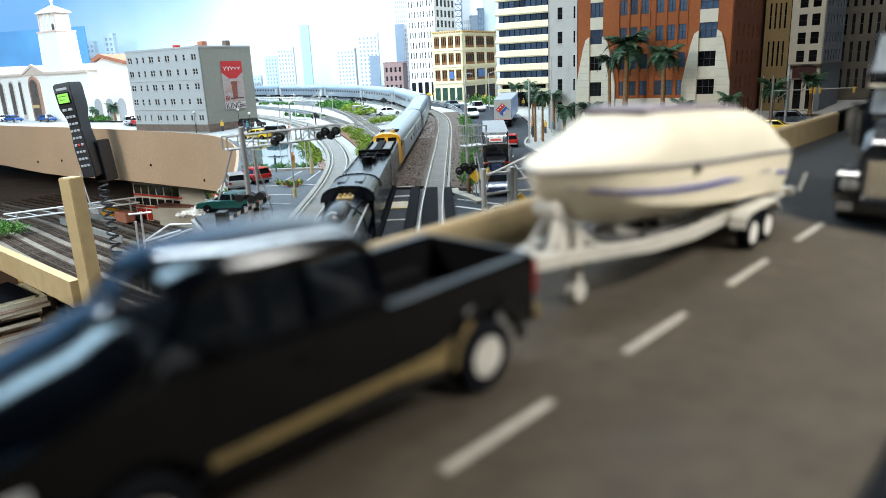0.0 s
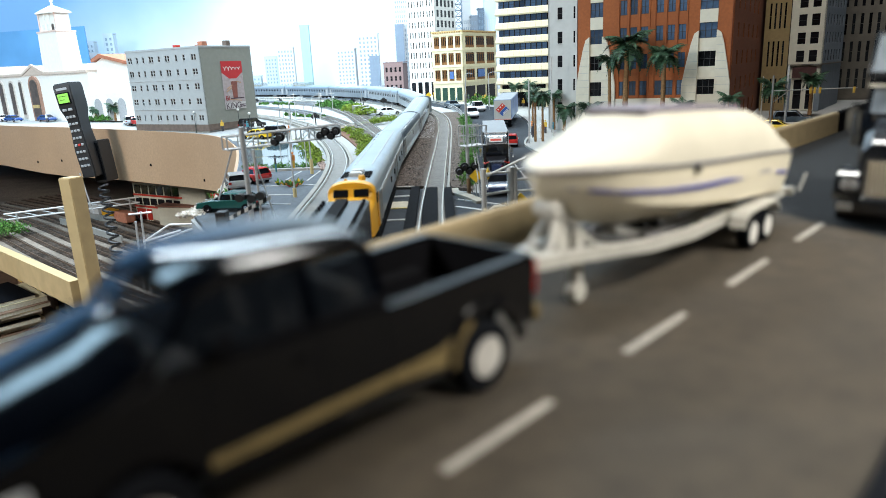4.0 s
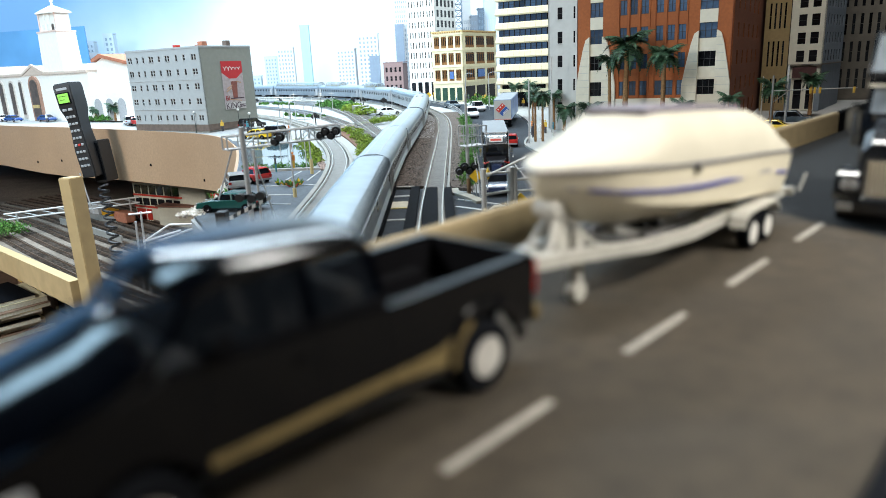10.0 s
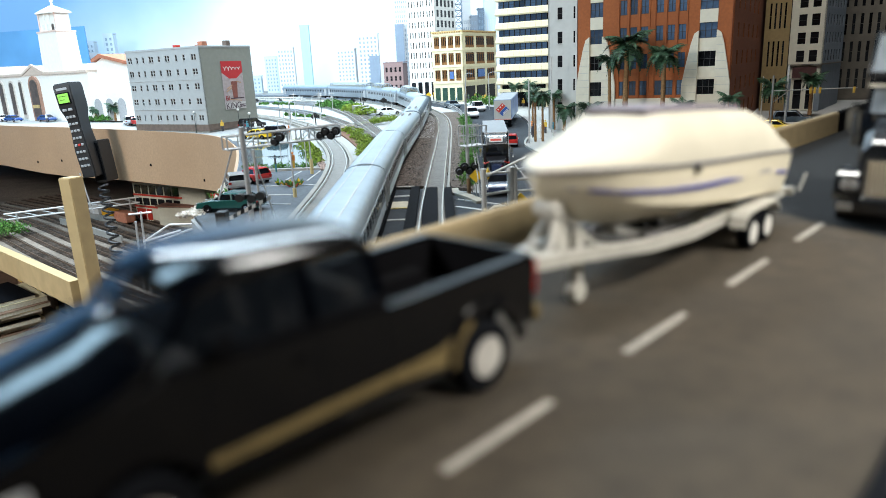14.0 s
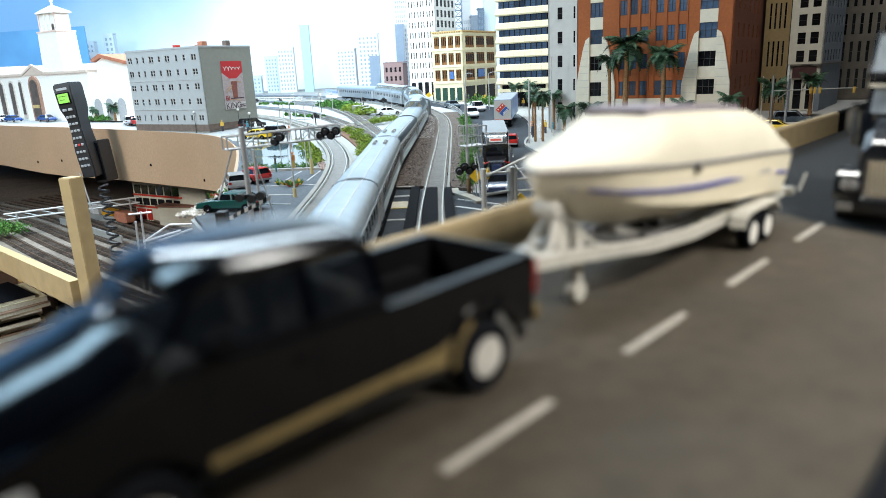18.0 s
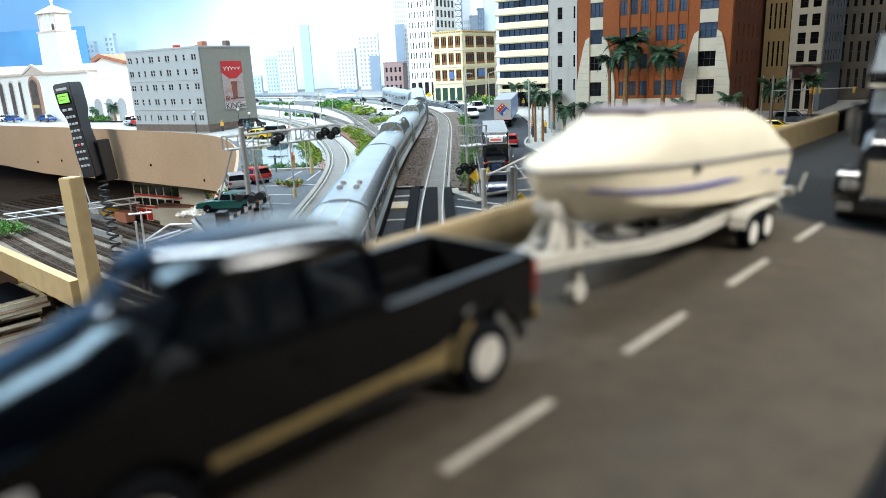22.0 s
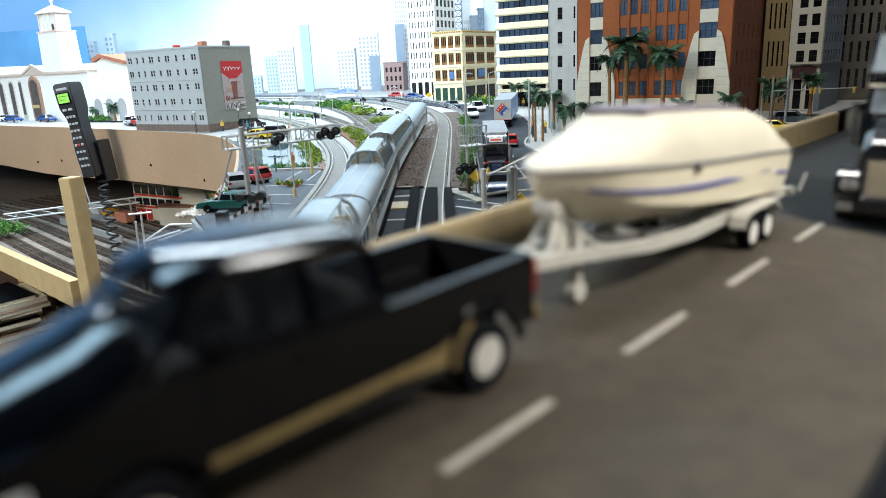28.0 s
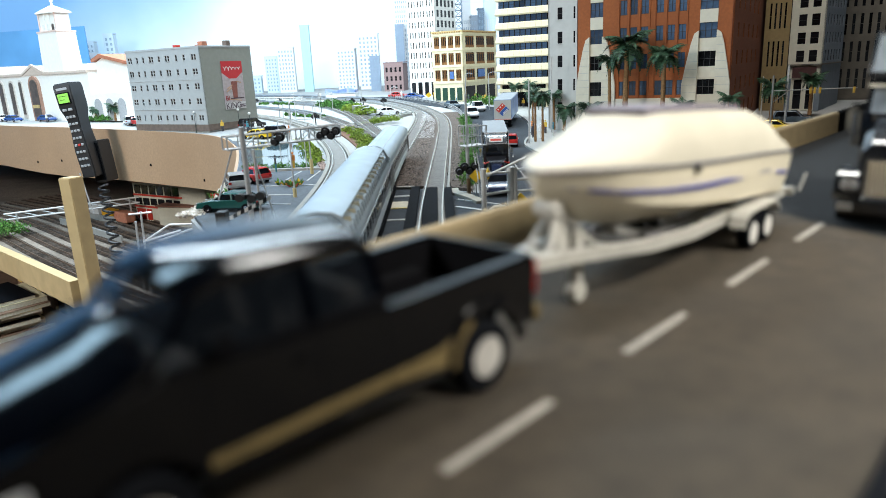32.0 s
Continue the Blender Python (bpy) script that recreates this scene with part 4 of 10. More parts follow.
p_ob = part("portal", bm, PORTAL, st, "brown arched portal")
bm = B()
slab_y(bm, arch_pts(0.420, 0.040, 0.0, 0.128), -0.0075, -0.006)
part("portal_door", bm, ARCHDARK, p_ob)
bm = B()
bx(bm, 0.403, -0.010, 0.040, 0.437, -0.0076, 0.050)
part("portal_sign", bm, mat("ochre_sign", (0.5, 0.36, 0.15), 0.7), p_ob, "ochre sign over the door")
tw = B()
loft(tw, [[(0.4860 - a, -0.001, z), (0.5890 + b, -0.001, z), (0.5890 + b, 0.060, z), (0.4860 - a, 0.060, z)] for z, a, b in ((0.145, 0.003, 0.004), (0.190, 0.001, 0.001), (0.262, -0.003, -0.003))])
tower = part("tower", tw, STATIONWALL, st, "square white clock tower")
bm = B()
bx(bm, 0.4870, -0.003, 0.262, 0.5880, 0.062, 0.266)
part("tower_ledge", bm, PINKSTONE, tower, "pale pink ledge")
bm = B()
bx(bm, 0.4960, 0.008, 0.266, 0.5790, 0.052, 0.318)
part("lantern", bm, STATIONWALL, tower)
for x in (0.5140, 0.5380, 0.5620):
    bm = B()
    slab_y(bm, arch_pts(x, 0.010, 0.268, 0.286), 0.0062, 0.0078)
    part("belfry_opening", bm, ARCHDARK if x == 0.5620 else WHITEWALL, tower)
for x in (0.4950, 0.5260, 0.5500, 0.5800):
    bm = B()
    cyl(bm, (x, 0.006, 0.266), (x, 0.006, 0.316), 0.0022, n=8)
    part("belfry_column", bm, PINKSTONE if x in (0.4950, 0.5800) else STATIONWALL, tower)
bm = B()
loft(bm, [[(0.5375 + sx * r, 0.030 + sy * r * 0.62, z) for sx, sy in ((-1, -1), (1, -1), (1, 1), (-1, 1))] for z, r in ((0.316, 0.047), (0.319, 0.048), (0.335, 0.016), (0.339, 0.006))])
part("tower_roof", bm, STATIONWALL, tower)
bm = B()
cyl(bm, (0.5375, 0.030, 0.338), (0.5375, 0.030, 0.350), 0.0042, 0.003, 10)
bmesh.ops.create_icosphere(bm, subdivisions=2, radius=0.005, matrix=Matrix.Translation((0.5375, 0.030, 0.353)))
cyl(bm, (0.5375, 0.030, 0.356), (0.5375, 0.030, 0.375), 0.0024, 0.0008, 8)
part("finial", bm, STATIONWALL, tower)
bm = B()
bx(bm, 0.53, -0.002, 0.0, 0.705, 0.16, 0.1395)
part("tower_base", bm, STATIONWALL, st)
bm = B()
bx(bm, 0.535, -0.006, 0.1397, 0.705, 0.16, 0.1475)
part("base_cornice", bm, bpy.data.materials["station_cornice"], st)
wing = B()
slab_y(wing, [(0.70, 0.0), (0.93, 0.0), (0.93, 0.140), (0.735, 0.178), (0.70, 0.165)], 0.03, 0.20)
part("wing", wing, STATIONWALL, st)
bm = B()
slab_y(bm, [(0.695, 0.168), (0.735, 0.180), (0.935, 0.142), (0.935, 0.150), (0.735, 0.190), (0.695, 0.176)], 0.022, 0.206)
part("wing_roof", bm, TERRACOTTA, st, "red tiled gable roof")
bm = B()
bx(bm, 0.70, -0.004, 0.0, 0.96, 0.03, 0.080)
part("arcade", bm, STATIONWALL, st)
# panels on the solid arcade; their grey imitates shade inside open arches
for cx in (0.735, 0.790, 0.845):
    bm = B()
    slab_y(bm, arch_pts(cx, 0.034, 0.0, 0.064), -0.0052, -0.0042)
    part("arcade_arch", bm, mat("shaded_arcade", (0.36, 0.36, 0.37), 0.9) if cx == 0.735 else bpy.data.materials["shaded_arcade"], st, "grey panel painted as a shaded arch of the arcade")

# ochre corner shop block
yx, yy = -0.0046, 1.7837
yw = 0.1106
yb = shell("shop_block", "four-storey ochre masonry shop block on the corner", yx, yy, yw, 0.235, 0.2085, OCHRE, lip=0.006, core=BLACK, size=0.800)
yrows = [(0.004, 0.043), (0.064, 0.098), (0.113, 0.148), (0.163, 0.198)]
def arched_bay(w, h, n, slim):
    """A tan panel with n tall arched panes set into it."""
    bm = B()
    bx(bm, -w / 2, 0.0014, 0, w / 2, 0.0024, h)
    p = w / n
    for k in range(n):
        c, r = -w / 2 + p * (k + 0.5), p * slim / 2
        z1 = h * 0.93 - r
        loft(bm, [[(c - r, y, h * 0.24), (c + r, y, h * 0.24), (c + r, y, z1)] + [(c + r * math.cos(math.pi * i / 6), y, z1 + r * math.sin(math.pi * i / 6)) for i in range(1, 6)] + [(c - r, y, z1)] for y in (0.0014, 0.0009)], mi=1)
        bx(bm, c - p / 2 - 0.0004, 0.0002, 0, c - p / 2 + 0.0004, 0.0014, h)
    bx(bm, -w / 2, 0.0002, 0, w / 2, 0.0014, h * 0.20)
    me = bpy.data.meshes.new("window")
    bm.to_mesh(me)
    bm.free()
    me.materials.append(OCHREPANEL)
    me.materials.append(DARKPANE)
    return me


for F_, wid, cols_, wall_, n_, slim_ in ((FRONT, yw, even(0.006, yw - 0.004, 4, 0.74), YELLOWSTONE, 3, 0.46), (right_face(yw), 0.235, even(0.012, 0.228, 3, 0.80), YELLOWSTONE, 4, 0.72)):
    facade(yb, F_, wid, 0.2085, cols_, yrows[1:], wall_, GLASSDARK, FRAMETAN, t=0.003, skip={(i, j) for i in range(4) for j in range(3)})
    bay = arched_bay(cols_[0][1] - cols_[0][0], yrows[1][1] - yrows[1][0], n_, slim_)
    for c in cols_:
        for r in yrows[1:]:
            share("window", bay, yb, F_ @ pose((c[0] + c[1]) / 2, 0, r[0]))
    bm = B()
    for k in range(int(wid / 0.0085) - 1):
        bx(bm, 0.006 + k * 0.0085, -0.0022, 0.2080, 0.0105 + k * 0.0085, -0.0008, 0.2115, F_)
    part("cornice_block", bm, FRAMETAN, yb, "row of small cornice blocks")
bm = B()
for z in (0.0565, 0.1055, 0.1555, 0.2020):
    bx(bm, -0.0012, -0.0016, z, yw + 0.0014, -0.0001, z + 0.0028)
    bx(bm, yw + 0.0001, 0.0, z, yw + 0.0016, 0.234, z + 0.0028)
part("string_course", bm, YELLOWSTONE, yb, "pale yellow string courses")
for k in range(4):
    bm = B()
    bx(bm, 0.008 + k * 0.0262, -0.0020, 0.004, 0.008 + k * 0.0262 + 0.0175, -0.0002, 0.043)
    part("shop_window", bm, mat("green_shop_glass", (0.03, 0.07, 0.05), 0.15, spec=0.6) if k == 0 else bpy.data.materials["green_shop_glass"], yb, "green shop window")
for k in range(3):
    bm = B()
    bx(bm, yw + 0.0002, 0.014 + k * 0.072, 0.004, yw + 0.0018, 0.014 + k * 0.072 + 0.058, 0.046)
    part("shop_window", bm, DARKPANE, yb, "dark shop window")
for F_, x0, z0, w_, h_ in ((FRONT, 0.063, 0.070, 0.014, 0.022), (right_face(yw), 0.095, 0.072, 0.046, 0.024)):
    bm = B()
    bx(bm, x0, -0.0030, z0, x0 + w_, -0.0012, z0 + h_, F_)
    part("hanging_sign", bm, mat("sign_blue", (0.08, 0.17, 0.42), 0.5, vary=0.25, scale=200) if x0 < 0.07 else bpy.data.materials["sign_blue"], yb, "blue hanging sign")

# tall white office tower behind the shops
tx, ty, twd = -0.0752, 2.1205, 0.126
tt = shell("office_tower", "tall white office tower with rows of narrow windows", tx, ty, twd, 0.16, 0.52, WHITEWALL, core=SLATEBLUE, size=0.769)
facade(tt, FRONT, twd, 0.52, [c for k in range(3) for c in even(0.006 + k * 0.040, 0.042 + k * 0.040, 3, 0.45)], [(0.066 + 0.0375 * k, 0.089 + 0.0375 * k) for k in range(12)], WHITEWALL, GLASSDARK, FRAMEWHITE)
facade(tt, right_face(twd), 0.16, 0.52, even(0.008, 0.152, 5, 0.55), [(0.066 + 0.0375 * k, 0.091 + 0.0375 * k) for k in range(12)], WHITEWALL, GLASSDARK, FRAMEDARK, bars=0)
for k in range(4):
    bm = B()
    bx(bm, 0.008 + 0.030 * k, -0.0016, 0.004, 0.008 + 0.030 * k + 0.018, -0.0002, 0.052)
    part("lobby_window", bm, GLASSDARK, tt)

# banded office building with yellow stone bands
bxx, byy, bw, bd = 0.1388, 1.5168, 0.1353, 0.15
bb = shell("banded_office", "office building with pale yellow bands over dark strip windows", bxx, byy, bw, bd, 0.345, YELLOWSTONE, core=BLACK, size=0.840)
for k in range(9):
    z = 0.0560 + 0.0338 * k
    bm = B()
    loft(bm, [[(-o, -o, zz), (bw + o, -o, zz), (bw + o, bd, zz), (-o, bd, zz)] for zz, o in ((z, 0.004), (z + 0.003, 0.0062), (z + 0.0145, 0.0040), (z + 0.0175, 0.0008))])
    band = part("stone_band", bm, YELLOWSTONE, bb, "pale yellow stone band")
    bm = B()
    for c in range(1, 9):
        x = bw * c / 9
        loft(bm, [[(x - 0.0003, -o - 0.00015, zz), (x + 0.0003, -o - 0.00015, zz), (x + 0.0003, -o + 0.001, zz), (x - 0.0003, -o + 0.001, zz)] for zz, o in ((z + 0.003, 0.0062), (z + 0.0145, 0.0040))])
    part("tile_joints", bm, OCHRE, band, "fine joints between the facing tiles")["kind"] = "stuff"
    for F_, wid, cnt in ((FRONT, bw, 9), (right_face(bw), bd, 8)):
        for c in even(0.002, wid - 0.002, cnt, 0.90):
            share("window", window_mesh(round(c[1] - c[0], 4), 0.0165, GLASSDARK if F_ is not FRONT else GLASSBLUE, FRAMEDARK, 0), bb, F_ @ pose((c[0] + c[1]) / 2, 0.0005, z + 0.0175))
for k in range(4):
    bm = B()
    bx(bm, 0.002 + k * 0.042, 0.002, 0, 0.008 + k * 0.042, 0.008, 0.056)
    part("pillar", bm, YELLOWSTONE, bb)
bm = B()
bx(bm, -0.002, -0.003, 0.038, bw + 0.002, 0.001, 0.046)
part("canopy", bm, YELLOWSTONE, bb)

# white narrow block and the rust-red block in one street front
px_, py_ = 0.1778, 1.0959
ww = 0.0485
wb = shell("white_block", "narrow white block beside the rust-red building", px_, py_, ww, 0.11, 0.27, GREYWHITE, core=SLATEBLUE, size=0.961)
facade(wb, FRONT, ww, 0.27, [(0.0160, 0.0242), (0.0425, 0.0455)], [(0.0280 + 0.0366 * k, 0.0460 + 0.0366 * k) for k in range(7)], GREYWHITE, GLASSDARK, FRAMEDARK, sill=True, bars=0)
facade(wb, left_face(0.11), 0.11, 0.27, even(0.01, 0.10, 4, 0.3), [(0.0280 + 0.0366 * k, 0.0460 + 0.0366 * k) for k in range(7)], GREYWHITE, GLASSDARK, FRAMEDARK)
EX = Vector((0.8572, -0.5150, 0))
q = Vector((px_, py_, 0)) + EX * 0.0495 * 0.961
rw, rdp = 0.2285, 0.42
rb = shell("red_office", "rust-red brick office block with splayed white stucco piers", q.x, q.y, rw, rdp, 0.30, BRICKRED, z=0.0044 - grade(q.y), core=BLACK, size=0.961)
rz_ = [(0.0150 + 0.0395 * k, 0.0365 + 0.0395 * k) for k in range(7)]
o = 0.0495
bays = [(0.0700 - o, 0.0900 - o), (0.2320 - o, 0.2565 - o)]
mids = [(0.1165 - o, 0.1270 - o), (0.1320 - o, 0.1425 - o), (0.1480 - o, 0.1590 - o), (0.1705 - o, 0.1810 - o), (0.1870 - o, 0.1975 - o), (0.2030 - o, 0.2135 - o)]
allc = sorted([bays[0], *mids, bays[1]])
bmw = B()
xs = [0.0] + [v for c in allc for v in c] + [rw]
for x0, x1 in zip(xs[::2], xs[1::2]):
    bx(bmw, x0, 0, 0, x1, 0.0028, 0.30)
for c in mids:
    for z0, z1 in zip([0.0] + [r[1] for r in rz_], [r[0] for r in rz_] + [0.30]):
        bx(bmw, c[0], 0.0006, z0, c[1], 0.0028, z1)
part("wall", bmw, BRICKRED, rb)
for c in mids:
    for r in rz_[1:]:
        share("window", window_mesh(c[1] - c[0], r[1] - r[0], GLASSBLUE, FRAMEDARK, 1), rb, pose((c[0] + c[1]) / 2, 0.0002, r[0]))
bm = B()
for x0 in [m_[0] - 0.0028 for m_ in mids] + [mids[2][1] + 0.001, mids[5][1] + 0.0005]:
    bx(bm, x0, -0.0016, 0.05, x0 + 0.0018, 0.0, 0.30)
part("brick_pilaster", bm, BRICKRED, rb, "slim projecting brick pilasters")
for c in bays:
    for z0, z1 in zip([0.0] + [r[1] for r in rz_], [r[0] for r in rz_] + [0.30]):
        bm = B()
        bx(bm, c[0], -0.0006, z0, c[1], 0.0026, z1)
        part("bay_panel", bm, BUFF, rb, "cream panel of the window bay")
    # upper panes take the blue reflection colour, lower ones the dark glass
    for r in rz_:
        share("window", window_mesh(c[1] - c[0], r[1] - r[0], GLASSBLUE if r[0] > 0.12 else GLASSDARK, FRAMEDARK, 2), rb, pose((c[0] + c[1]) / 2, 0.0002, r[0]))
    for sgn, e in ((-1, c[0]), (1, c[1])):
        bm = B()
        prof = [(0.0, 0.0), (0.0215, 0.0), (0.0210, 0.070), (0.0160, 0.098), (0.0105, 0.125), (0.0062, 0.140), (0.0010, 0.144), (0.0, 0.144)]
        slab_y(bm, [(e + sgn * a, b) for a, b in prof], -0.0048, -0.0002)
        part("splayed_pier", bm, BUFF, rb, "cream stucco pier splaying out to the street")
        bm = B()
        for k in range(11):
            zz = 0.024 + 0.011 * k
            wdt = 0.0205 if zz < 0.07 else max(0.004, 0.0205 - (zz - 0.07) * 0.21)
            bx(bm, e + sgn * 0.0005, -0.0051, zz, e + sgn * wdt, -0.0048, zz + 0.0005)
        part("joint_line", bm, GREYWALL, rb, "fine stucco joints")
bm = B()
bx(bm, bays[0][1] + 0.0225, -0.0030, 0.0, bays[1][0] - 0.0225, -0.0002, 0.0500)
part("ground_floor_band", bm, BUFF, rb, "cream ground-floor band")
# side wall repeats the front's brick, darkened in colour for its shade
facade(rb, right_face(rw), rdp, 0.30, even(0.02, 0.30, 5, 0.22), rz_, mat("shaded_red_brick", (0.17, 0.045, 0.015), 0.85, vary=0.16, scale=220, sscale=16, bump=0.2), GLASSDARK, BRICKRED)

# khaki block, cream corner block and dark towers along the side street
kb = shell("khaki_block", "khaki masonry block with tall slit windows", 0.5744, 1.2269, 0.0430, 0.25, 0.34, KHAKI, core=BLACK, size=0.919)
facade(kb, FRONT, 0.0430, 0.34, even(0.005, 0.038, 4, 0.45), [(0.014 + 0.068 * k, 0.060 + 0.068 * k) for k in range(5)], KHAKI, GLASSDARK, KHAKI, t=0.004)
cb = shell("corner_block", "cream corner block with large black windows", 0.6125, 1.2120, 0.0575, 0.16, 0.36, BUFF, rz=-41, core=BLACK, size=0.924)
cbr = [(0.0885 + 0.0318 * k, 0.1088 + 0.0318 * k) for k in range(8)]
facade(cb, FRONT, 0.0575, 0.36, [(0.0130, 0.0265), (0.0345, 0.0480)], [(0.003, 0.056)] + cbr, BUFF, GLASSDARK, FRAMEDARK, t=0.003, bars=0)
facade(cb, right_face(0.0575), 0.16, 0.36, even(0.01, 0.15, 6, 0.5), cbr, SLATEBLUE, GLASSDARK, SLATEBLUE)
for nm, a_ in (("cornice", (-0.002, -0.004, 0.0825, 0.0605, -0.0001, 0.0845)), ("side_cornice", (0.0577, 0.0, 0.0825, 0.0610, 0.16, 0.0845))):
    bm = B()
    bx(bm, *a_)
    part(nm, bm, DARKTOWER, cb, "thin dark cornice")
for x0 in (-0.001, 0.0500):
    bm = B()
    bx(bm, x0, -0.0030, 0.0, x0 + 0.0090, -0.0001, 0.0590)
    part("blue_pilaster", bm, SLATEBLUE, cb, "slate-blue ground-floor pilaster")
bm = B()
bx(bm, 0.010, -0.0036, 0.0600, 0.050, -0.0001, 0.0790)
part("fascia_sign", bm, mat("dark_maroon_sign", (0.07, 0.028, 0.026), 0.6, vary=0.2), cb, "dark maroon shop fascia")
# both corner towers carry the corner's shade in their dark base colour
dt = shell("dark_tower", "slender tower darkened in colour for the unlit corner", 0.770, 1.3450, 0.13, 0.2, 0.46, DARKTOWER, core=BLACK)
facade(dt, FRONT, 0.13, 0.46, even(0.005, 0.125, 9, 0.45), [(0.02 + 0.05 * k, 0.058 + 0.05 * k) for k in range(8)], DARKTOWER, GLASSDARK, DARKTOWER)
dt2 = shell("dark_block", "block darkened in colour for the unlit corner of the layout", 0.905, 1.2500, 0.30, 0.2, 0.40, DARKTOWER, core=BLACK)
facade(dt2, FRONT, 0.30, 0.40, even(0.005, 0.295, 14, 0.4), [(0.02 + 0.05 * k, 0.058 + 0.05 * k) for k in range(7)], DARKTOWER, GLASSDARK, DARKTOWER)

# hazy skyline before the backdrop, the haze put into the towers' pale colours
def tower_row(name, label, x, y, w, d, h, wall, n, rows, rz=0, win=GLASSBLUE, size=1.0):
    th = shell(name, label, x, y, w, d, h, wall, rz=rz, group="skyline towers", size=size)
    facade(th, FRONT, w, h, even(0.004, w - 0.004, n, 0.5), [(h * (0.06 + 0.92 * k / rows), h * (0.06 + 0.92 * (k + 0.55) / rows)) for k in range(rows)], wall, win, wall)
    return th


BLUEGREY = mat("blue_grey_tower", (0.20, 0.25, 0.32), 0.7, vary=0.08, scale=30)
HAZE = mat("hazy_blue_windows", (0.20, 0.27, 0.34), 0.5, vary=0.2, scale=40)
tower_row("skyline_tower", "pale grey stepped skyline tower", -0.3827, 2.7737, 0.105, 0.06, 0.225, PALEGREY, 5, 10, -8, HAZE, size=0.702)
tower_row("skyline_tower", "pale grey skyline tower with a taller back", -0.2977, 2.7881, 0.115, 0.06, 0.300, PALEGREY, 5, 12, -4, HAZE, size=0.701)
tower_row("skyline_tower", "pale blue hazy skyline tower", -0.6848, 2.8506, 0.075, 0.05, 0.205, PALEBLUE, 4, 9, 0, HAZE, size=0.695)
tower_row("skyline_tower", "pale blue hazy skyline tower", -0.6272, 2.8294, 0.095, 0.05, 0.250, PALEGREY, 5, 10, 0, HAZE, size=0.697)
tower_row("skyline_tower", "slim pale green glass skyline tower", -0.5265, 2.8240, 0.050, 0.05, 0.365, PALEGREEN, 2, 16, 0, PALEGREEN, size=0.697)
tower_row("skyline_tower", "low pale skyline block", -0.8157, 2.9034, 0.14, 0.05, 0.10, PALEBLUE, 6, 4, 0, HAZE, size=0.691)
tower_row("skyline_tower", "slim pale blue skyline tower", -1.4171, 2.9034, 0.05, 0.05, 0.34, PALEBLUE, 2, 12, 0, HAZE, size=0.691)
tower_row("skyline_tower", "slim pale blue skyline tower", -1.3464, 2.9138, 0.06, 0.05, 0.38, PALEBLUE, 2, 12, 0, HAZE, size=0.690)
tower_row("skyline_tower", "pale grey skyline block", -1.4628, 2.8771, 0.14, 0.05, 0.27, PALEGREY, 5, 8, 0, HAZE, size=0.693)
tower_row("brick_warehouse", "maroon brick warehouse at the street's end", -0.1830, 2.5242, 0.098, 0.10, 0.135, MAROON, 4, 3, -12, GLASSDARK, size=0.732)
tower_row("skyline_tower", "small blue skyline block", -0.2358, 2.5758, 0.05, 0.05, 0.17, BLUEGREY, 3, 6, 0, HAZE, size=0.726)
tower_row("skyline_tower", "grey stepped deco tower", -0.1430, 2.7010, 0.046, 0.06, 0.330, BLUEGREY, 4, 12, 0, HAZE, size=0.711)
tower_row("skyline_tower", "pale deco tower with many windows", -0.1445, 2.7497, 0.075, 0.06, 0.480, PALEGREY, 6, 18, 0, HAZE, size=0.705)
LATTICE = mat("dark_lattice_steel", (0.10, 0.14, 0.19), 0.6, vary=0.3, scale=60)
SKYGLASS = mat("sky_blue_glass", (0.13, 0.30, 0.52), 0.4, vary=0.2, scale=30)
tower_row("skyline_tower", "sky-blue glass slab behind the shops", 0.0495, 2.4700, 0.030, 0.05, 0.430, SKYGLASS, 3, 16, 0, SKYGLASS)
lt = thing("lattice_mast", pose(0.0890, 2.4400, grade(2.44)), "dark steel lattice mast behind the shops", "mast", "skyline towers")
for sx, sy in ((-1, -1), (1, -1), (1, 1), (-1, 1)):
    bm = B()
    cyl(bm, (sx * 0.015, sy * 0.015, 0.0), (sx * 0.010, sy * 0.010, 0.45), 0.0016, n=6)
    part("leg", bm, LATTICE, lt, "slender steel leg")
for k in range(22):
    z, w_ = 0.02 * k, 0.015 - 0.005 * k / 22
    for sgn in (-1, 1):
        bm = B()
        cyl(bm, (-sgn * w_, -w_, z), (sgn * w_, -w_, z + 0.02), 0.0010, n=5)
        part("brace", bm, LATTICE, lt)
    bm = B()
    bx(bm, -w_ - 0.001, -w_ - 0.001, z, w_ + 0.001, w_ + 0.001, z + 0.0018)
    part("floor_ring", bm, LATTICE, lt)
deco = tower_row("skyline_tower", "white stepped deco tower behind the shops", 0.1030, 2.4900, 0.036, 0.036, 0.245, PALEGREY, 4, 10, 0, HAZE)
for k, (w_, z0, z1) in enumerate(((0.028, 0.249, 0.300), (0.020, 0.300, 0.340), (0.011, 0.340, 0.400))):
    bm = B()
    bx(bm, 0.018 - w_ / 2, 0.018 - w_ / 2, z0, 0.018 + w_ / 2, 0.018 + w_ / 2, z1)
    part("setback", bm, PALEGREY, deco, "stepped upper storey")
tower_row("skyline_tower", "slate-blue block behind the shops", 0.1310, 2.4600, 0.026, 0.05, 0.240, SLATEBLUE, 3, 10, 0, HAZE)
tower_row("skyline_tower", "dark slate block behind the shops", 0.1560, 2.4500, 0.022, 0.05, 0.262, LATTICE, 3, 12, 0, HAZE)
tower_row("skyline_tower", "pale ribbed tower behind the shops", 0.1800, 2.4700, 0.060, 0.06, 0.430, PALEBLUE, 7, 3, 0, PALEGREY)
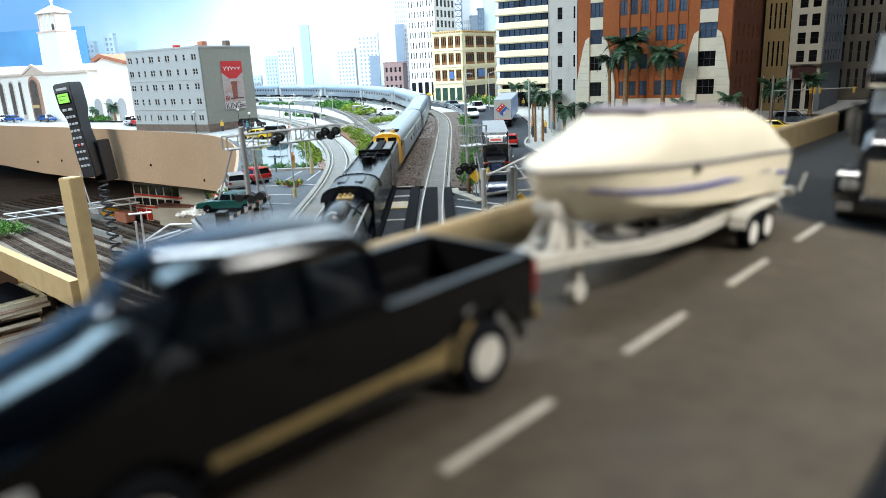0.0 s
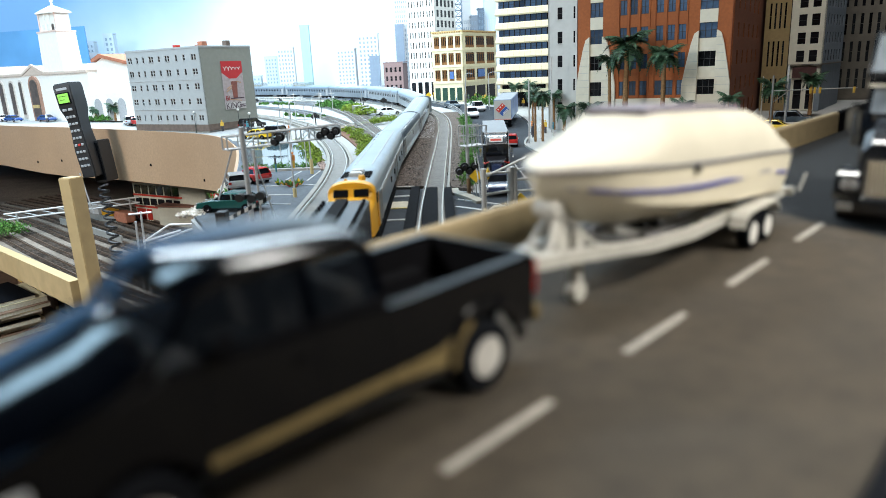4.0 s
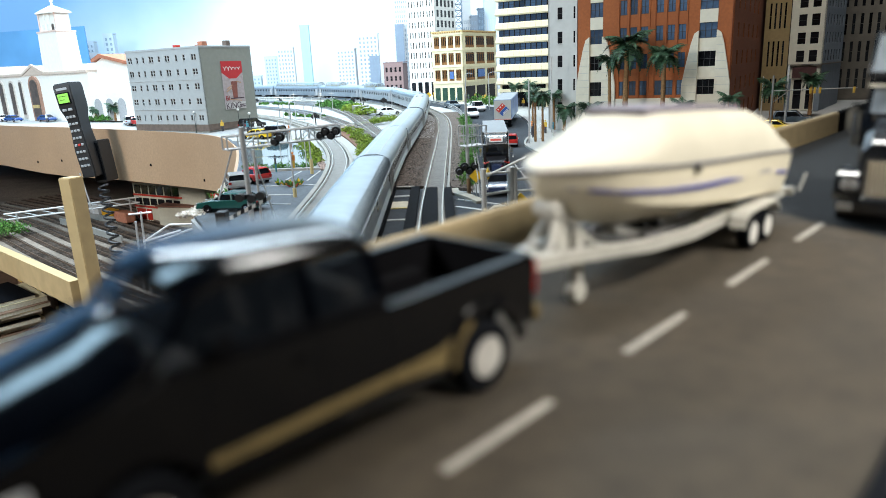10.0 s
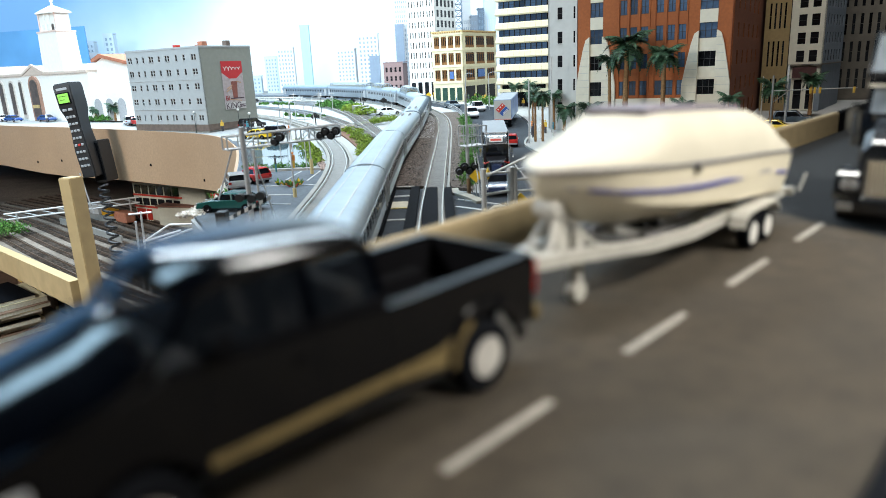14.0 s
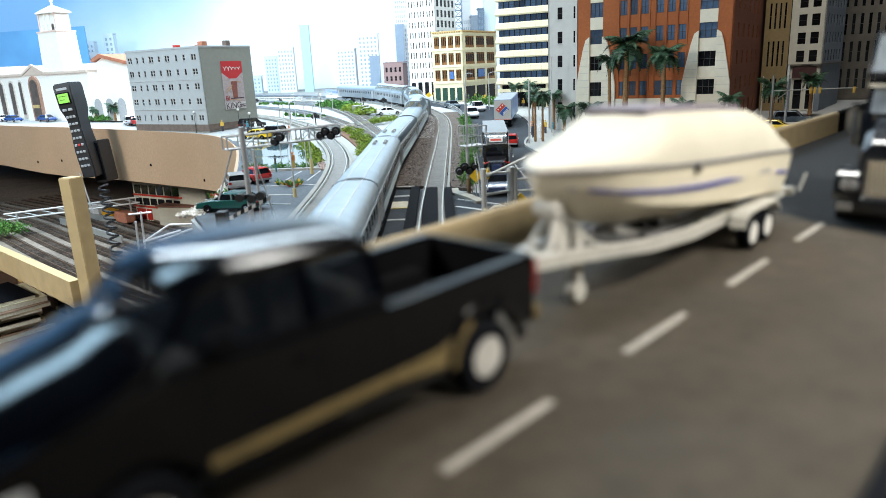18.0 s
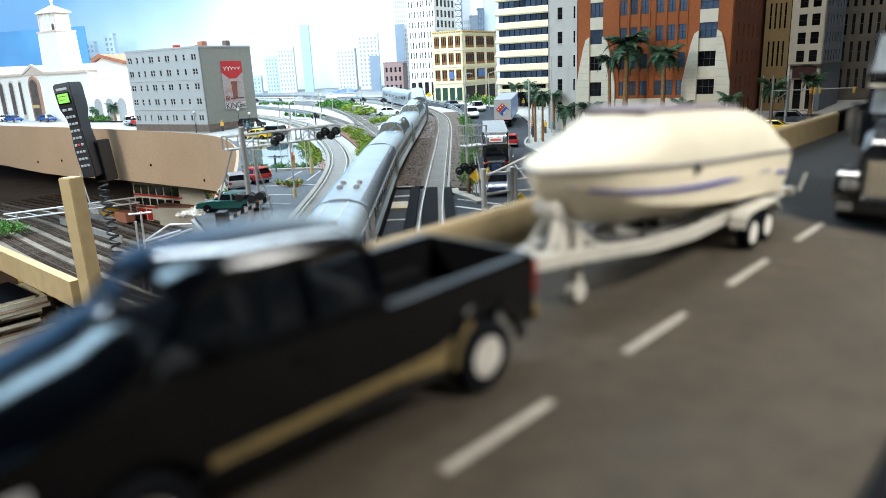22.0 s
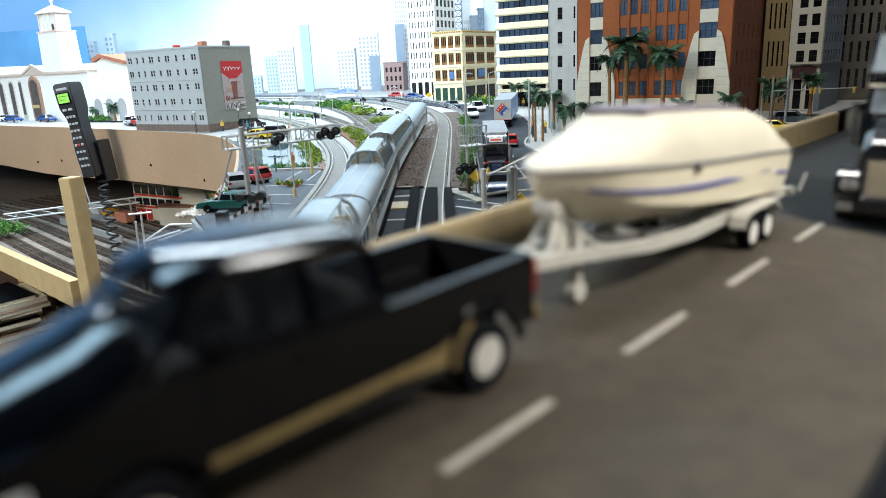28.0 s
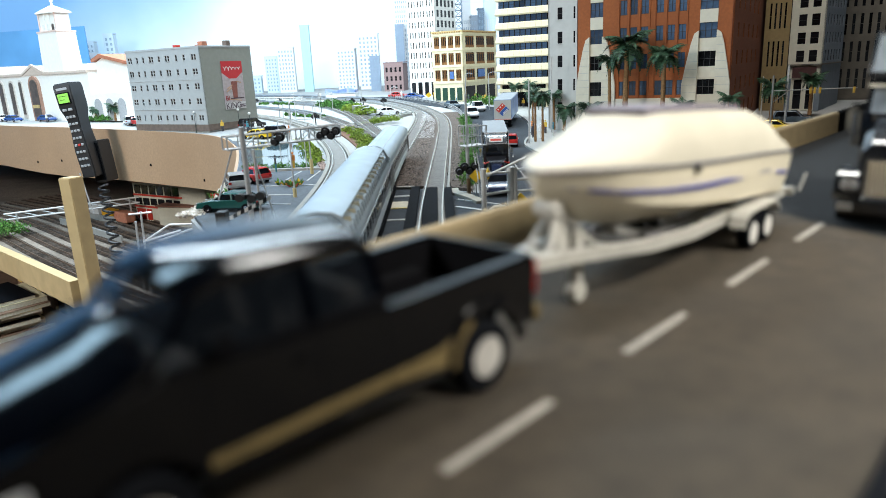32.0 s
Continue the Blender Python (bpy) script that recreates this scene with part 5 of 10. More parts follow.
tower_row("skyline_tower", "pale grey skyline tower behind the banded office", 0.2184, 2.4427, 0.13, 0.08, 0.60, PALEGREY, 5, 16, -20, HAZE, size=0.740)

# ---- the train (each vehicle: x forwards, origin at its middle on the rails' foot) ----
HOOP = mat("grey_end_hoop", (0.20, 0.22, 0.24), 0.45, 0.4, vary=0.15, scale=200)
# underframes and bogies are darkened in colour for the shadow beneath the train
UNDER = mat("shaded_underframe", (0.035, 0.034, 0.034), 0.7, 0.2, vary=0.3, scale=300)
RAILZ = 0.0056
MOVERS = []


def roof_section(hw, z0, z1, flat=0.35, n=14):
    """Half-round car roof, as (y, z)."""
    out = []
    for i in range(n + 1):
        a = math.pi * i / n
        c, s_ = math.cos(a), math.sin(a)
        out.append((-hw * math.copysign(abs(c) ** 0.75, c), z0 + (z1 - z0) * abs(s_) ** 0.8))
    return out


def bogie(parent, x, wheels=2, r=0.0048, mt=None):
    bm = B()
    span = 0.026 if wheels == 2 else 0.040
    for sgn in (-1, 1):
        bx(bm, x - span / 2 - 0.004, sgn * 0.0120 - 0.0012, 0.003, x + span / 2 + 0.004, sgn * 0.0120 + 0.0012, 0.0085)
        bx(bm, x - 0.006, sgn * 0.0132 - 0.001, 0.0035, x + 0.006, sgn * 0.0132 + 0.001, 0.0095)
    bx(bm, x - 0.004, -0.011, 0.005, x + 0.004, 0.011, 0.0095)
    bg = part("bogie", bm, mt or UNDER, parent, "cast bogie frame")
    for k in range(wheels):
        xx = x - span / 2 + span * k / (wheels - 1)
        w = B()
        cyl(w, (xx, -0.0098, r), (xx, -0.0070, r), r, n=16)
        cyl(w, (xx, 0.0070, r), (xx, 0.0098, r), r, n=16)
        cyl(w, (xx, -0.0070, r), (xx, 0.0070, r), 0.0012, n=8)
        part("wheelset", w, BLACK, bg)
    return bg


def coach(label, L, kind):
    th = thing("passenger_car", Matrix(), label, "railway car", "streamlined passenger cars")
    hw, z0, zs, zt = 0.0176, 0.0095, 0.0375, 0.0475
    bm = B()
    for sgn in (-1, 1):
        bx(bm, -L / 2, sgn * hw - 0.0006, z0, L / 2, sgn * hw + 0.0006, zs)
    bx(bm, -L / 2, -hw, z0, L / 2, hw, z0 + 0.002)
    for e in (-1, 1):
        bx(bm, e * L / 2 - 0.0006, -hw, z0, e * L / 2 + 0.0006, hw, zs + 0.006)
    part("body", bm, SILVER, th, "silver body shell")
    # fluting below and above the windows
    for zf in [0.0105 + 0.0017 * k for k in range(5)]:
        bm = B()
        for sgn in (-1, 1):
            cyl(bm, (-L / 2 + 0.001, sgn * (hw + 0.0005), zf), (L / 2 - 0.001, sgn * (hw + 0.0005), zf), 0.0006, n=5)
        part("fluting", bm, SILVER, th)
    bm = B()
    for sgn in (-1, 1):
        bx(bm, -L / 2, sgn * (hw + 0.0008) - 0.0004, 0.0330, L / 2, sgn * (hw + 0.0008) + 0.0004, 0.0340)
    part("trim_rail", bm, CHROME, th, "bright trim rail")
    # roof
    bm = B()
    xs = [-L / 2, L / 2]
    loft(bm, [[(x, y, z) for y, z in roof_section(hw + 0.0008, zs - 0.0005, zt)] for x in xs])
    roof = part("roof", bm, SILVERROOF, th, "smooth silver roof" if kind != "bag" else "bright ribbed roof", smooth=True)
    bm = B()
    if kind in ("bag", "vent"):
        for k in range(70):
            x = -L / 2 + 0.004 + (L - 0.008) * k / 69
            rs = roof_section(hw + 0.0010, zs - 0.0004, zt + 0.0002)
            for side_ in (rs[:5], rs[-5:]):
                tube(bm, [(x, y, z) for y, z in side_], 0.00032, 4)
        part("roof_ribs", bm, SILVERROOF, roof, "fine ribs along the roof shoulders")["kind"] = "stuff"
    else:
        for sgn in (-1, 1):
            bx(bm, -L / 2, sgn * 0.0065 - 0.0004, zt - 0.0012, L / 2, sgn * 0.0065 + 0.0004, zt + 0.0001)
        part("roof_seam", bm, DULLSILVER, roof, "two raised roof seams")
    for e in (-1, 1):
        bm = B()
        rs = roof_section(hw + 0.0013, zs - 0.012, zt + 0.0006)
        x = e * (L / 2 - 0.001)
        loft(bm, [[(x - 0.0012, y, z) for y, z in rs], [(x + 0.0012, y, z) for y, z in rs]])
        part("end_ring", bm, HOOP, th, "raised end hoop")
        bm = B()
        bx(bm, e * L / 2, -0.0055, z0, e * (L / 2 + 0.0035), 0.0055, 0.0360)
        part("diaphragm", bm, BLACK, th, "black end diaphragm")
    # windows
    gl = bpy.data.meshes.new("window")
    bm = B()
    bx(bm, -0.0036, -0.0003, 0.0245, 0.0036, 0.0003, 0.0315)
    bm.to_mesh(gl)
    bm.free()
    gl.materials.append(CARGLASS)
    n = 16 if kind != "bag" else 3
    for k in range(n):
        for sgn in (-1, 1):
            share("window", gl, th, pose(-L * 0.42 + L * 0.84 * k / (n - 1), sgn * (hw + 0.0007), 0))
    for e in (-1, 1):
        for sgn in (-1, 1):
            bm = B()
            bx(bm, e * L * 0.455 - 0.004, sgn * (hw + 0.0009) - 0.0004, 0.0115, e * L * 0.455 + 0.004, sgn * (hw + 0.0009) + 0.0004, 0.0325)
            part("door", bm, DULLSILVER, th, "side door")
            for dx in (-0.0065, 0.0065):
                bm = B()
                cyl(bm, (e * L * 0.455 + dx, sgn * (hw + 0.0016), 0.010), (e * L * 0.455 + dx, sgn * (hw + 0.0016), 0.034), 0.0004, n=5)
                part("grab_rail", bm, DULLSILVER, th)
    if kind in ("vent", "twin_vent"):
        for x in ((L * 0.30, L * 0.36) if kind == "vent" else (-L * 0.3, -L * 0.24)):
            for sgn in (-1, 1):
                bm = B()
                bx(bm, x - 0.003, sgn * 0.006 - 0.002, zt - 0.001, x + 0.003, sgn * 0.006 + 0.002, zt + 0.0028)
                soften(bm, 0.0008)
                part("roof_vent", bm, DULLSILVER, roof, "small roof vent")
    if kind in ("dome", "fulldome"):
        x0, x1 = (-L * 0.31, L * 0.022) if kind == "dome" else (-L * 0.44, L * 0.480)
        zb = 0.0385 if kind == "dome" else 0.0375
        dz = 0.0585 if kind == "dome" else 0.0575
        hwd = hw * 0.97
        sec = [(-hwd, zb), (-hwd, zb + 0.006), (-hwd * 0.93, zb + 0.0105), (-hwd * 0.74, dz - 0.0035), (-hwd * 0.5, dz - 0.001), (0, dz), (hwd * 0.5, dz - 0.001), (hwd * 0.74, dz - 0.0035), (hwd * 0.93, zb + 0.0105), (hwd, zb + 0.006), (hwd, zb)]
        bm = B()
        if kind == "dome":
            rings = [[(x1 + 0.0, y * 0.985, z) for y, z in sec], [(x1 - 0.008, y, z) for y, z in sec], [(x0 + 0.008, y, z) for y, z in sec], [(x0, y * 0.985, z) for y, z in sec]]
        else:
            rings = [[(x, y, z) for y, z in sec] for x in (x1, x0)]
        loft(bm, rings, cap=True)
        part("dome_glazing", bm, GLASSCLEAR, th, "clear curved dome glazing", smooth=True)
        # silver roof over the middle, ribs on the glazed shoulders, a heavy frame at each end
        reach = 0.52 if kind == "dome" else 0.80
        roofline = [(hwd * reach * v, dz - (0.0010 if kind == "dome" else 0.0030) * abs(v) ** 2.5 + 0.0005) for v in [-1 + i / 6 for i in range(13)]]
        bm = B()
        loft(bm, [[(x, y, z) for y, z in roofline] + [(x, y, z - 0.0010) for y, z in roofline[::-1]] for x in (x1 - 0.001, x0 + 0.001)])
        part("dome_roof", bm, SILVERROOF, th, "silver roof strip along the dome's top", smooth=True)
        nb = 11 if kind == "dome" else 26
        flank = [q for q in sec if q[0] <= -hwd * reach * 0.98]
        for k in range(1, nb - 1):
            x = x0 + (x1 - x0) * k / (nb - 1)
            for sgn in (-1, 1):
                bm = B()
                tube(bm, [(x, sgn * y * 1.01, z + 0.0002) for y, z in flank], 0.00055, 5)
                part("dome_rib", bm, SILVER, th, "silver dome rib")
        for x in (x0, x1):
            bm = B()
            tube(bm, [(x, y * 1.01, z + 0.0002) for y, z in sec], 0.0012, 8)
            part("dome_frame", bm, SILVER, th, "heavy silver frame of the dome's end")
            for y in (-hwd * 0.42, hwd * 0.42):
                bm = B()
                cyl(bm, (x, y, zb), (x, y, dz - 0.0012), 0.0012, n=8)
                part("dome_mullion", bm, SILVER, th, "silver dome mullion")
            bm = B()
            tube(bm, [(x, -hwd, zb + 0.0035), (x, hwd, zb + 0.0035)], 0.0009, 6)
            part("dome_sill", bm, SILVER, th, "silver dome sill")
        SEAT = bpy.data.materials.get("dome_seats") or mat("dome_seats", (0.40, 0.33, 0.18), 0.8, vary=0.2)
        for k in range(7 if kind == "dome" else 14):
            xx = x0 + 0.008 + (x1 - x0 - 0.016) * k / (6 if kind == "dome" else 13)
            for y in (-0.009, 0.009):
                bm = B()
                bx(bm, xx - 0.003, y - 0.005, zb + 0.0005, xx + 0.003, y + 0.005, zb + 0.004)
                bx(bm, xx - 0.003, y - 0.005, zb + 0.004, xx - 0.001, y + 0.005, zb + 0.0105)
                part("dome_seat", bm, SEAT, th, "tan dome seat")
    for x in (-L * 0.36, L * 0.36):
        bogie(th, x)
    bm = B()
    bx(bm, -0.05, -0.010, 0.003, 0.045, 0.010, 0.0095)
    part("underframe_box", bm, UNDER, th, "dark underframe equipment box")
    return th


def diesel(L):
    th = thing("diesel_locomotive", Matrix(), "silver streamlined diesel locomotive with yellow cab nose", "locomotive")
    hw, z0, zs, zt = 0.0178, 0.0095, 0.0385, 0.0490
    cab = L / 2 - 0.036
    bm = B()
    loft(bm, [[(x, y, z) for y, z in [(-hw, z0)] + roof_section(hw, zs, zt) + [(hw, z0)]] for x in (-L / 2, cab - 0.003)])
    part("body", bm, SILVERROOF, th, "silver carbody with rounded roof", smooth=True)
    bm = B()

    def sec(k, zr, low=z0):
        return [(-hw * k, low)] + [(y * k, low + (z - low) * zr) for y, z in roof_section(hw, zs, zt)] + [(hw * k, low)]

    loft(bm, [[(x, y, z) for y, z in sec(k, r)] for x, k, r in ((cab - 0.0035, 1.004, 1.004), (cab + 0.004, 1.004, 1.004), (cab + 0.0052, 0.985, 0.985))])
    part("cab", bm, YELLOW, th, "yellow cab", smooth=True)
    bm = B()
    loft(bm, [[(x, y, z) for y, z in sec(k, r)] for x, k, r in ((cab + 0.003, 0.99, 0.99), (cab + 0.0085, 0.985, 0.72), (cab + 0.020, 0.95, 0.67), (cab + 0.028, 0.82, 0.60), (cab + 0.034, 0.60, 0.50), (cab + 0.036, 0.3, 0.4))])
    part("nose", bm, YELLOW, th, "rounded yellow bulldog nose", smooth=True)
    for sgn in (-1, 1):
        bm = B()
        m = Matrix.Translation((cab + 0.0068, sgn * 0.0075, 0.0400)) @ pose(0, 0, 0, 0, -28, sgn * 6)
        bx(bm, -0.0005, -0.0055, -0.0030, 0.0018, 0.0055, 0.0034, m)
        soften(bm, 0.0006, 1)
        part("windscreen", bm, CARGLASS, th, "dark windscreen pane")
        bm = B()
        bx(bm, cab - 0.010, sgn * (hw + 0.0003) - 0.0005, 0.031, cab - 0.001, sgn * (hw + 0.0003) + 0.0005, 0.0385)
        part("cab_window", bm, CARGLASS, th)
        bm = B()
        bx(bm, cab - 0.014, sgn * (hw + 0.0004) - 0.0004, 0.011, cab - 0.0035, sgn * (hw + 0.0004) + 0.0004, 0.0375)
        part("yellow_panel", bm, YELLOW, th, "yellow side panel behind the cab")
        bm = B()
        bx(bm, -L / 2 + 0.01, sgn * (hw + 0.0004) - 0.0004, 0.0300, cab - 0.035, sgn * (hw + 0.0004) + 0.0004, 0.0345)
        part("side_grille", bm, DULLSILVER, th, "long side grille")
        for k in range(5):
            bm = B()
            x = -L / 2 + 0.045 + k * 0.052
            cyl(bm, (x, sgn * (hw - 0.0005), 0.022), (x, sgn * (hw + 0.0009), 0.022), 0.0032, n=14)
            part("porthole", bm, CARGLASS, th, "round porthole")
        for x in (cab - 0.034, cab - 0.013, -0.03, -0.06):
            bm = B()
            cyl(bm, (x, sgn * (hw + 0.0012), 0.011), (x, sgn * (hw + 0.0012), 0.036), 0.0006, n=6)
            part("grab_rail", bm, DULLSILVER, th)
    bm = B()
    cyl(bm, (cab - 0.008, 0.0070, zt - 0.003), (cab - 0.008, 0.0070, zt + 0.0028), 0.0034, 0.0024, 14)
    cyl(bm, (cab - 0.006, -0.0050, zt - 0.002), (cab - 0.006, -0.0050, zt + 0.0010), 0.0016, 0.0012, 10)
    part("beacon", bm, YELLOW, th, "yellow roof beacon")
    bm = B()
    cyl(bm, (cab + 0.030, 0, 0.0290), (cab + 0.0345, 0, 0.0290), 0.0038, n=16)
    part("headlamp", bm, CLEARLENS, th)
    for x, y in ((cab - 0.026, 0.0005), (cab - 0.041, 0.0005)):
        bm = B()
        bx(bm, x - 0.0055, y - 0.0050, zt - 0.0016, x + 0.0055, y + 0.0050, zt + 0.0030)
        soften(bm, 0.0008)
        part("roof_hatch", bm, DULLSILVER, th, "raised grey roof hatch")
        for sgn in (-1, 1):
            bm = B()
            for k in range(5):
                xx = x - 0.0056 + 0.0028 * k
                bx(bm, xx - 0.0008, y + sgn * 0.0085 - 0.0028, zt - 0.004, xx + 0.0008, y + sgn * 0.0085 + 0.0028, zt + 0.0002)
            part("roof_louvre", bm, BLACK, th, "dark louvres beside the roof hatch")
    bm = B()
    for sgn in (-1, 1):
        bx(bm, -L / 2 + 0.01, sgn * 0.0075 - 0.0004, zt - 0.0015, cab - 0.09, sgn * 0.0075 + 0.0004, zt + 0.0001)
    part("roof_seam", bm, DULLSILVER, th)
    for k in range(3):
        bm = B()
        x = -L / 2 + 0.05 + k * 0.030
        bx(bm, x - 0.0028, -0.0105, zt - 0.003, x + 0.0028, -0.0075, zt - 0.0006)
        part("roof_vent", bm, BLACK, th, "small dark roof vent")
    bm = B()
    loft(bm, [[(x, y, z) for y, z in roof_section(hw + 0.0010, zs - 0.028, zt + 0.0005)] for x in (-L / 2, -L / 2 + 0.002)])
    part("end_ring", bm, DULLSILVER, th)
    for x in (-L * 0.33, L * 0.33):
        bogie(th, x, 4, 0.0055)
    bm = B()
    bx(bm, -0.04, -0.014, 0.003, 0.04, 0.014, 0.0095)
    part("fuel_tank", bm, UNDER, th)
    bm = B()
    bx(bm, cab + 0.020, -0.014, 0.002, cab + 0.034, 0.014, 0.0095)
    part("pilot", bm, YELLOW, th, "yellow pilot")
    return th


def tender(L):
    th = thing("tender", Matrix(), "long black tender with water deck and coal bunker", "tender")
    hw, zt = 0.0168, 0.0420
    bm = B()
    bx(bm, -L / 2, -hw, 0.010, L / 2, hw, zt)
    soften(bm, 0.0009)
    part("tank", bm, mat("dull_tender_black", (0.004, 0.007, 0.013), 0.24, spec=0.45, vary=0.25, scale=160, sscale=30), th, "black riveted tank")
    bm = B()
    for sgn in (-1, 1):
        bx(bm, -0.02, sgn * hw - 0.0006, zt, L / 2, sgn * hw + 0.0006, zt + 0.0018)
    part("deck_edge", bm, BLACKMETAL, th)
    bm = B()
    bx(bm, -0.022, -hw, zt, -0.017, hw, zt + 0.0065)
    part("bulkhead", bm, BLACK, th, "black cross bulkhead")
    bm = B()
    bx(bm, 0.018, -0.0045, zt, 0.032, 0.0045, zt + 0.0045)
    part("water_hatch", bm, BLACK, th, "black water hatch")
    bm = B()
    cyl(bm, (0.044, -0.002, zt), (0.044, -0.002, zt + 0.0062), 0.0046, 0.0042, 16)
    cyl(bm, (0.044, -0.002, zt + 0.0062), (0.044, -0.002, zt + 0.0074), 0.0050, n=16)
    part("filler_cap", bm, BLACK, th, "round black filler cap")
    for y in (-0.006, 0.004):
        bm = B()
        tube(bm, [(0.040, y, zt + 0.004), (0.020, y, zt + 0.0058), (-0.008, y, zt + 0.0050)], 0.0008)
        part("lever_rod", bm, BLACK, th, "thin lever rod on the deck")
    bm = B()
    bx(bm, 0.002, -0.0125, zt + 0.0020, 0.006, 0.0125, zt + 0.0050)
    soften(bm, 0.0006, 1)
    part("cross_beam", bm, BLACK, th, "black cross beam on the deck")
    bm = B()
    tube(bm, [(0.03, -0.008, zt + 0.002), (0.0, -0.011, zt + 0.003), (0.0, 0.011, zt + 0.003), (0.01, 0.011, zt + 0.003)], 0.0008)
    tube(bm, [(-0.012, -0.013, zt + 0.0035), (-0.012, 0.013, zt + 0.0035)], 0.0012)
    part("deck_pipe", bm, BLACK, th)
    bm = B()
    bx(bm, -L / 2 + 0.004, -0.0055, zt, -0.024, 0.0025, zt + 0.0022)
    part("walkway", bm, BLACK, th, "raised centre walkway")
    for sgn in (-1, 1):
        bm = B()
        for k in range(14):
            x = -L / 2 + 0.006 + k * (L / 2 - 0.030) / 13
            bx(bm, x, sgn * (hw - 0.003) - 0.001, zt, x + 0.003, sgn * (hw - 0.003) + 0.001, zt + 0.0018)
        part("rivet_strip", bm, BLACK, th)
        bm = B()
        cyl(bm, (-0.002, sgn * (hw + 0.0008), 0.012), (-0.002, sgn * (hw + 0.0008), zt), 0.0006, n=6)
        part("ladder_rail", bm, DULLSILVER, th)
    for x in (-L * 0.34, L * 0.34):
        bogie(th, x, 4, 0.0052, BLACK)
    return th


def steam(L):
    th = thing("steam_locomotive", Matrix(), "black steam locomotive with curved cab roof", "locomotive")
    bm = B()
    cyl(bm, (-L / 2 + 0.040, 0, 0.0280), (-L / 2 + 0.085, 0, 0.0280), 0.0165, 0.0158, 32)
    cyl(bm, (-L / 2 + 0.085, 0, 0.0282), (L / 2 - 0.03, 0, 0.0285), 0.0150, 0.0130, 32)
    part("boiler", bm, BLACKMETAL, th, "round black boiler", smooth=True)
    bm = B()
    cyl(bm, (L / 2 - 0.03, 0, 0.0285), (L / 2 - 0.012, 0, 0.0285), 0.0130, 0.0128, 28)
    part("smokebox", bm, DULLSILVER, th, smooth=True)
    bm = B()
    hw = 0.0172
    for sgn in (-1, 1):
        bx(bm, -L / 2, sgn * hw - 0.0006, 0.010, -L / 2 + 0.045, sgn * hw + 0.0006, 0.040)
    bx(bm, -L / 2 + 0.043, -hw, 0.010, -L / 2 + 0.045, hw, 0.040)
    cab = part("cab", bm, BLACKMETAL, th, "black cab")
    bm = B()
    loft(bm, [[(x, y, z) for y, z in roof_section(hw + 0.0016, 0.0385, 0.0495)] for x in (-L / 2 - 0.010, -L / 2 + 0.050)])
    cr = part("cab_roof", bm, BLACKMETAL, cab, "curved glossy cab roof", smooth=True)
    for x in (-L / 2 - 0.010, -L / 2 + 0.0492):
        bm = B()
        rs = roof_section(hw + 0.0020, 0.0380, 0.0500)
        tube(bm, [(x, y, z) for y, z in rs], 0.0006, 5)
        part("roof_rim", bm, BLACKMETAL, cr, "raised rim of the cab roof")
    for y0 in (-0.0095, 0.0035):
        bm = B()
        bx(bm, -L / 2 + 0.004, y0, 0.0482, -L / 2 + 0.030, y0 + 0.006, 0.0500)
        soften(bm, 0.0004, 1)
        part("roof_hatch", bm, BLACKMETAL, cr, "sliding roof hatch")
    for sgn in (-1, 1):
        bm = B()
        bx(bm, -L / 2 + 0.0440, sgn * 0.0115 - 0.003, 0.030, -L / 2 + 0.0460, sgn * 0.0115 + 0.003, 0.038)
        part("cab_window", bm, CARGLASS, cab)
        bm = B()
        bx(bm, -L / 2 + 0.046, sgn * 0.0150 - 0.0020, 0.016, L / 2 - 0.03, sgn * 0.0150 + 0.0020, 0.0172)
        part("running_board", bm, BLACKMETAL, th)
        bm = B()
        tube(bm, [(-L / 2 + 0.05, sgn * 0.0142, 0.036), (L / 2 - 0.04, sgn * 0.0136, 0.034)], 0.0005)
        part("hand_rail", bm, DULLSILVER, th)
        for k in range(4):
            bm = B()
            x = -0.045 + 0.026 * k
            cyl(bm, (x, sgn * 0.0075, 0.0115), (x, sgn * 0.0100, 0.0115), 0.0112, n=24)
            part("driving_wheel", bm, BLACK, th)
        bm = B()
        cyl(bm, (L / 2 - 0.055, sgn * 0.0155, 0.0115), (L / 2 - 0.028, sgn * 0.0155, 0.0115), 0.0055, n=16)
        part("cylinder", bm, BLACKMETAL, th)
    bm = B()
    loft(bm, [[(x, 0.0075 * k * math.cos(a), 0.0400 + h * math.sin(a)) for a in [math.pi * i / 10 for i in range(11)]] for x, k, h in ((-L / 2 + 0.082, 0.6, 0.004), (-L / 2 + 0.085, 0.95, 0.0068), (-L / 2 + 0.090, 1.0, 0.0076), (-L / 2 + 0.125, 1.0, 0.0076), (-L / 2 + 0.130, 0.9, 0.0062), (-L / 2 + 0.133, 0.5, 0.003))])
    part("dome_casing", bm, BLACKMETAL, th, "long dome casing", smooth=True)
    bm = B()
    for y in (-0.0034, 0.0, 0.0034):
        cyl(bm, (-L / 2 + 0.062, y, 0.043), (-L / 2 + 0.062, y, 0.0470), 0.0014, 0.0011, 10)
    bx(bm, -L / 2 + 0.056, -0.0055, 0.0430, -L / 2 + 0.068, 0.0055, 0.0448)
    part("turret", bm, mat("brass_turret", (0.45, 0.32, 0.12), 0.4, 0.6), th, "brass turret valve")
    bm = B()
    for y in (-0.012, 0.012):
        tube(bm, [(-L / 2 + 0.048, y, 0.038), (-L / 2 + 0.060, y * 0.9, 0.041), (-L / 2 + 0.10, y * 0.85, 0.040)], 0.0007)
    part("pipe", bm, BLACK, th)
    bm = B()
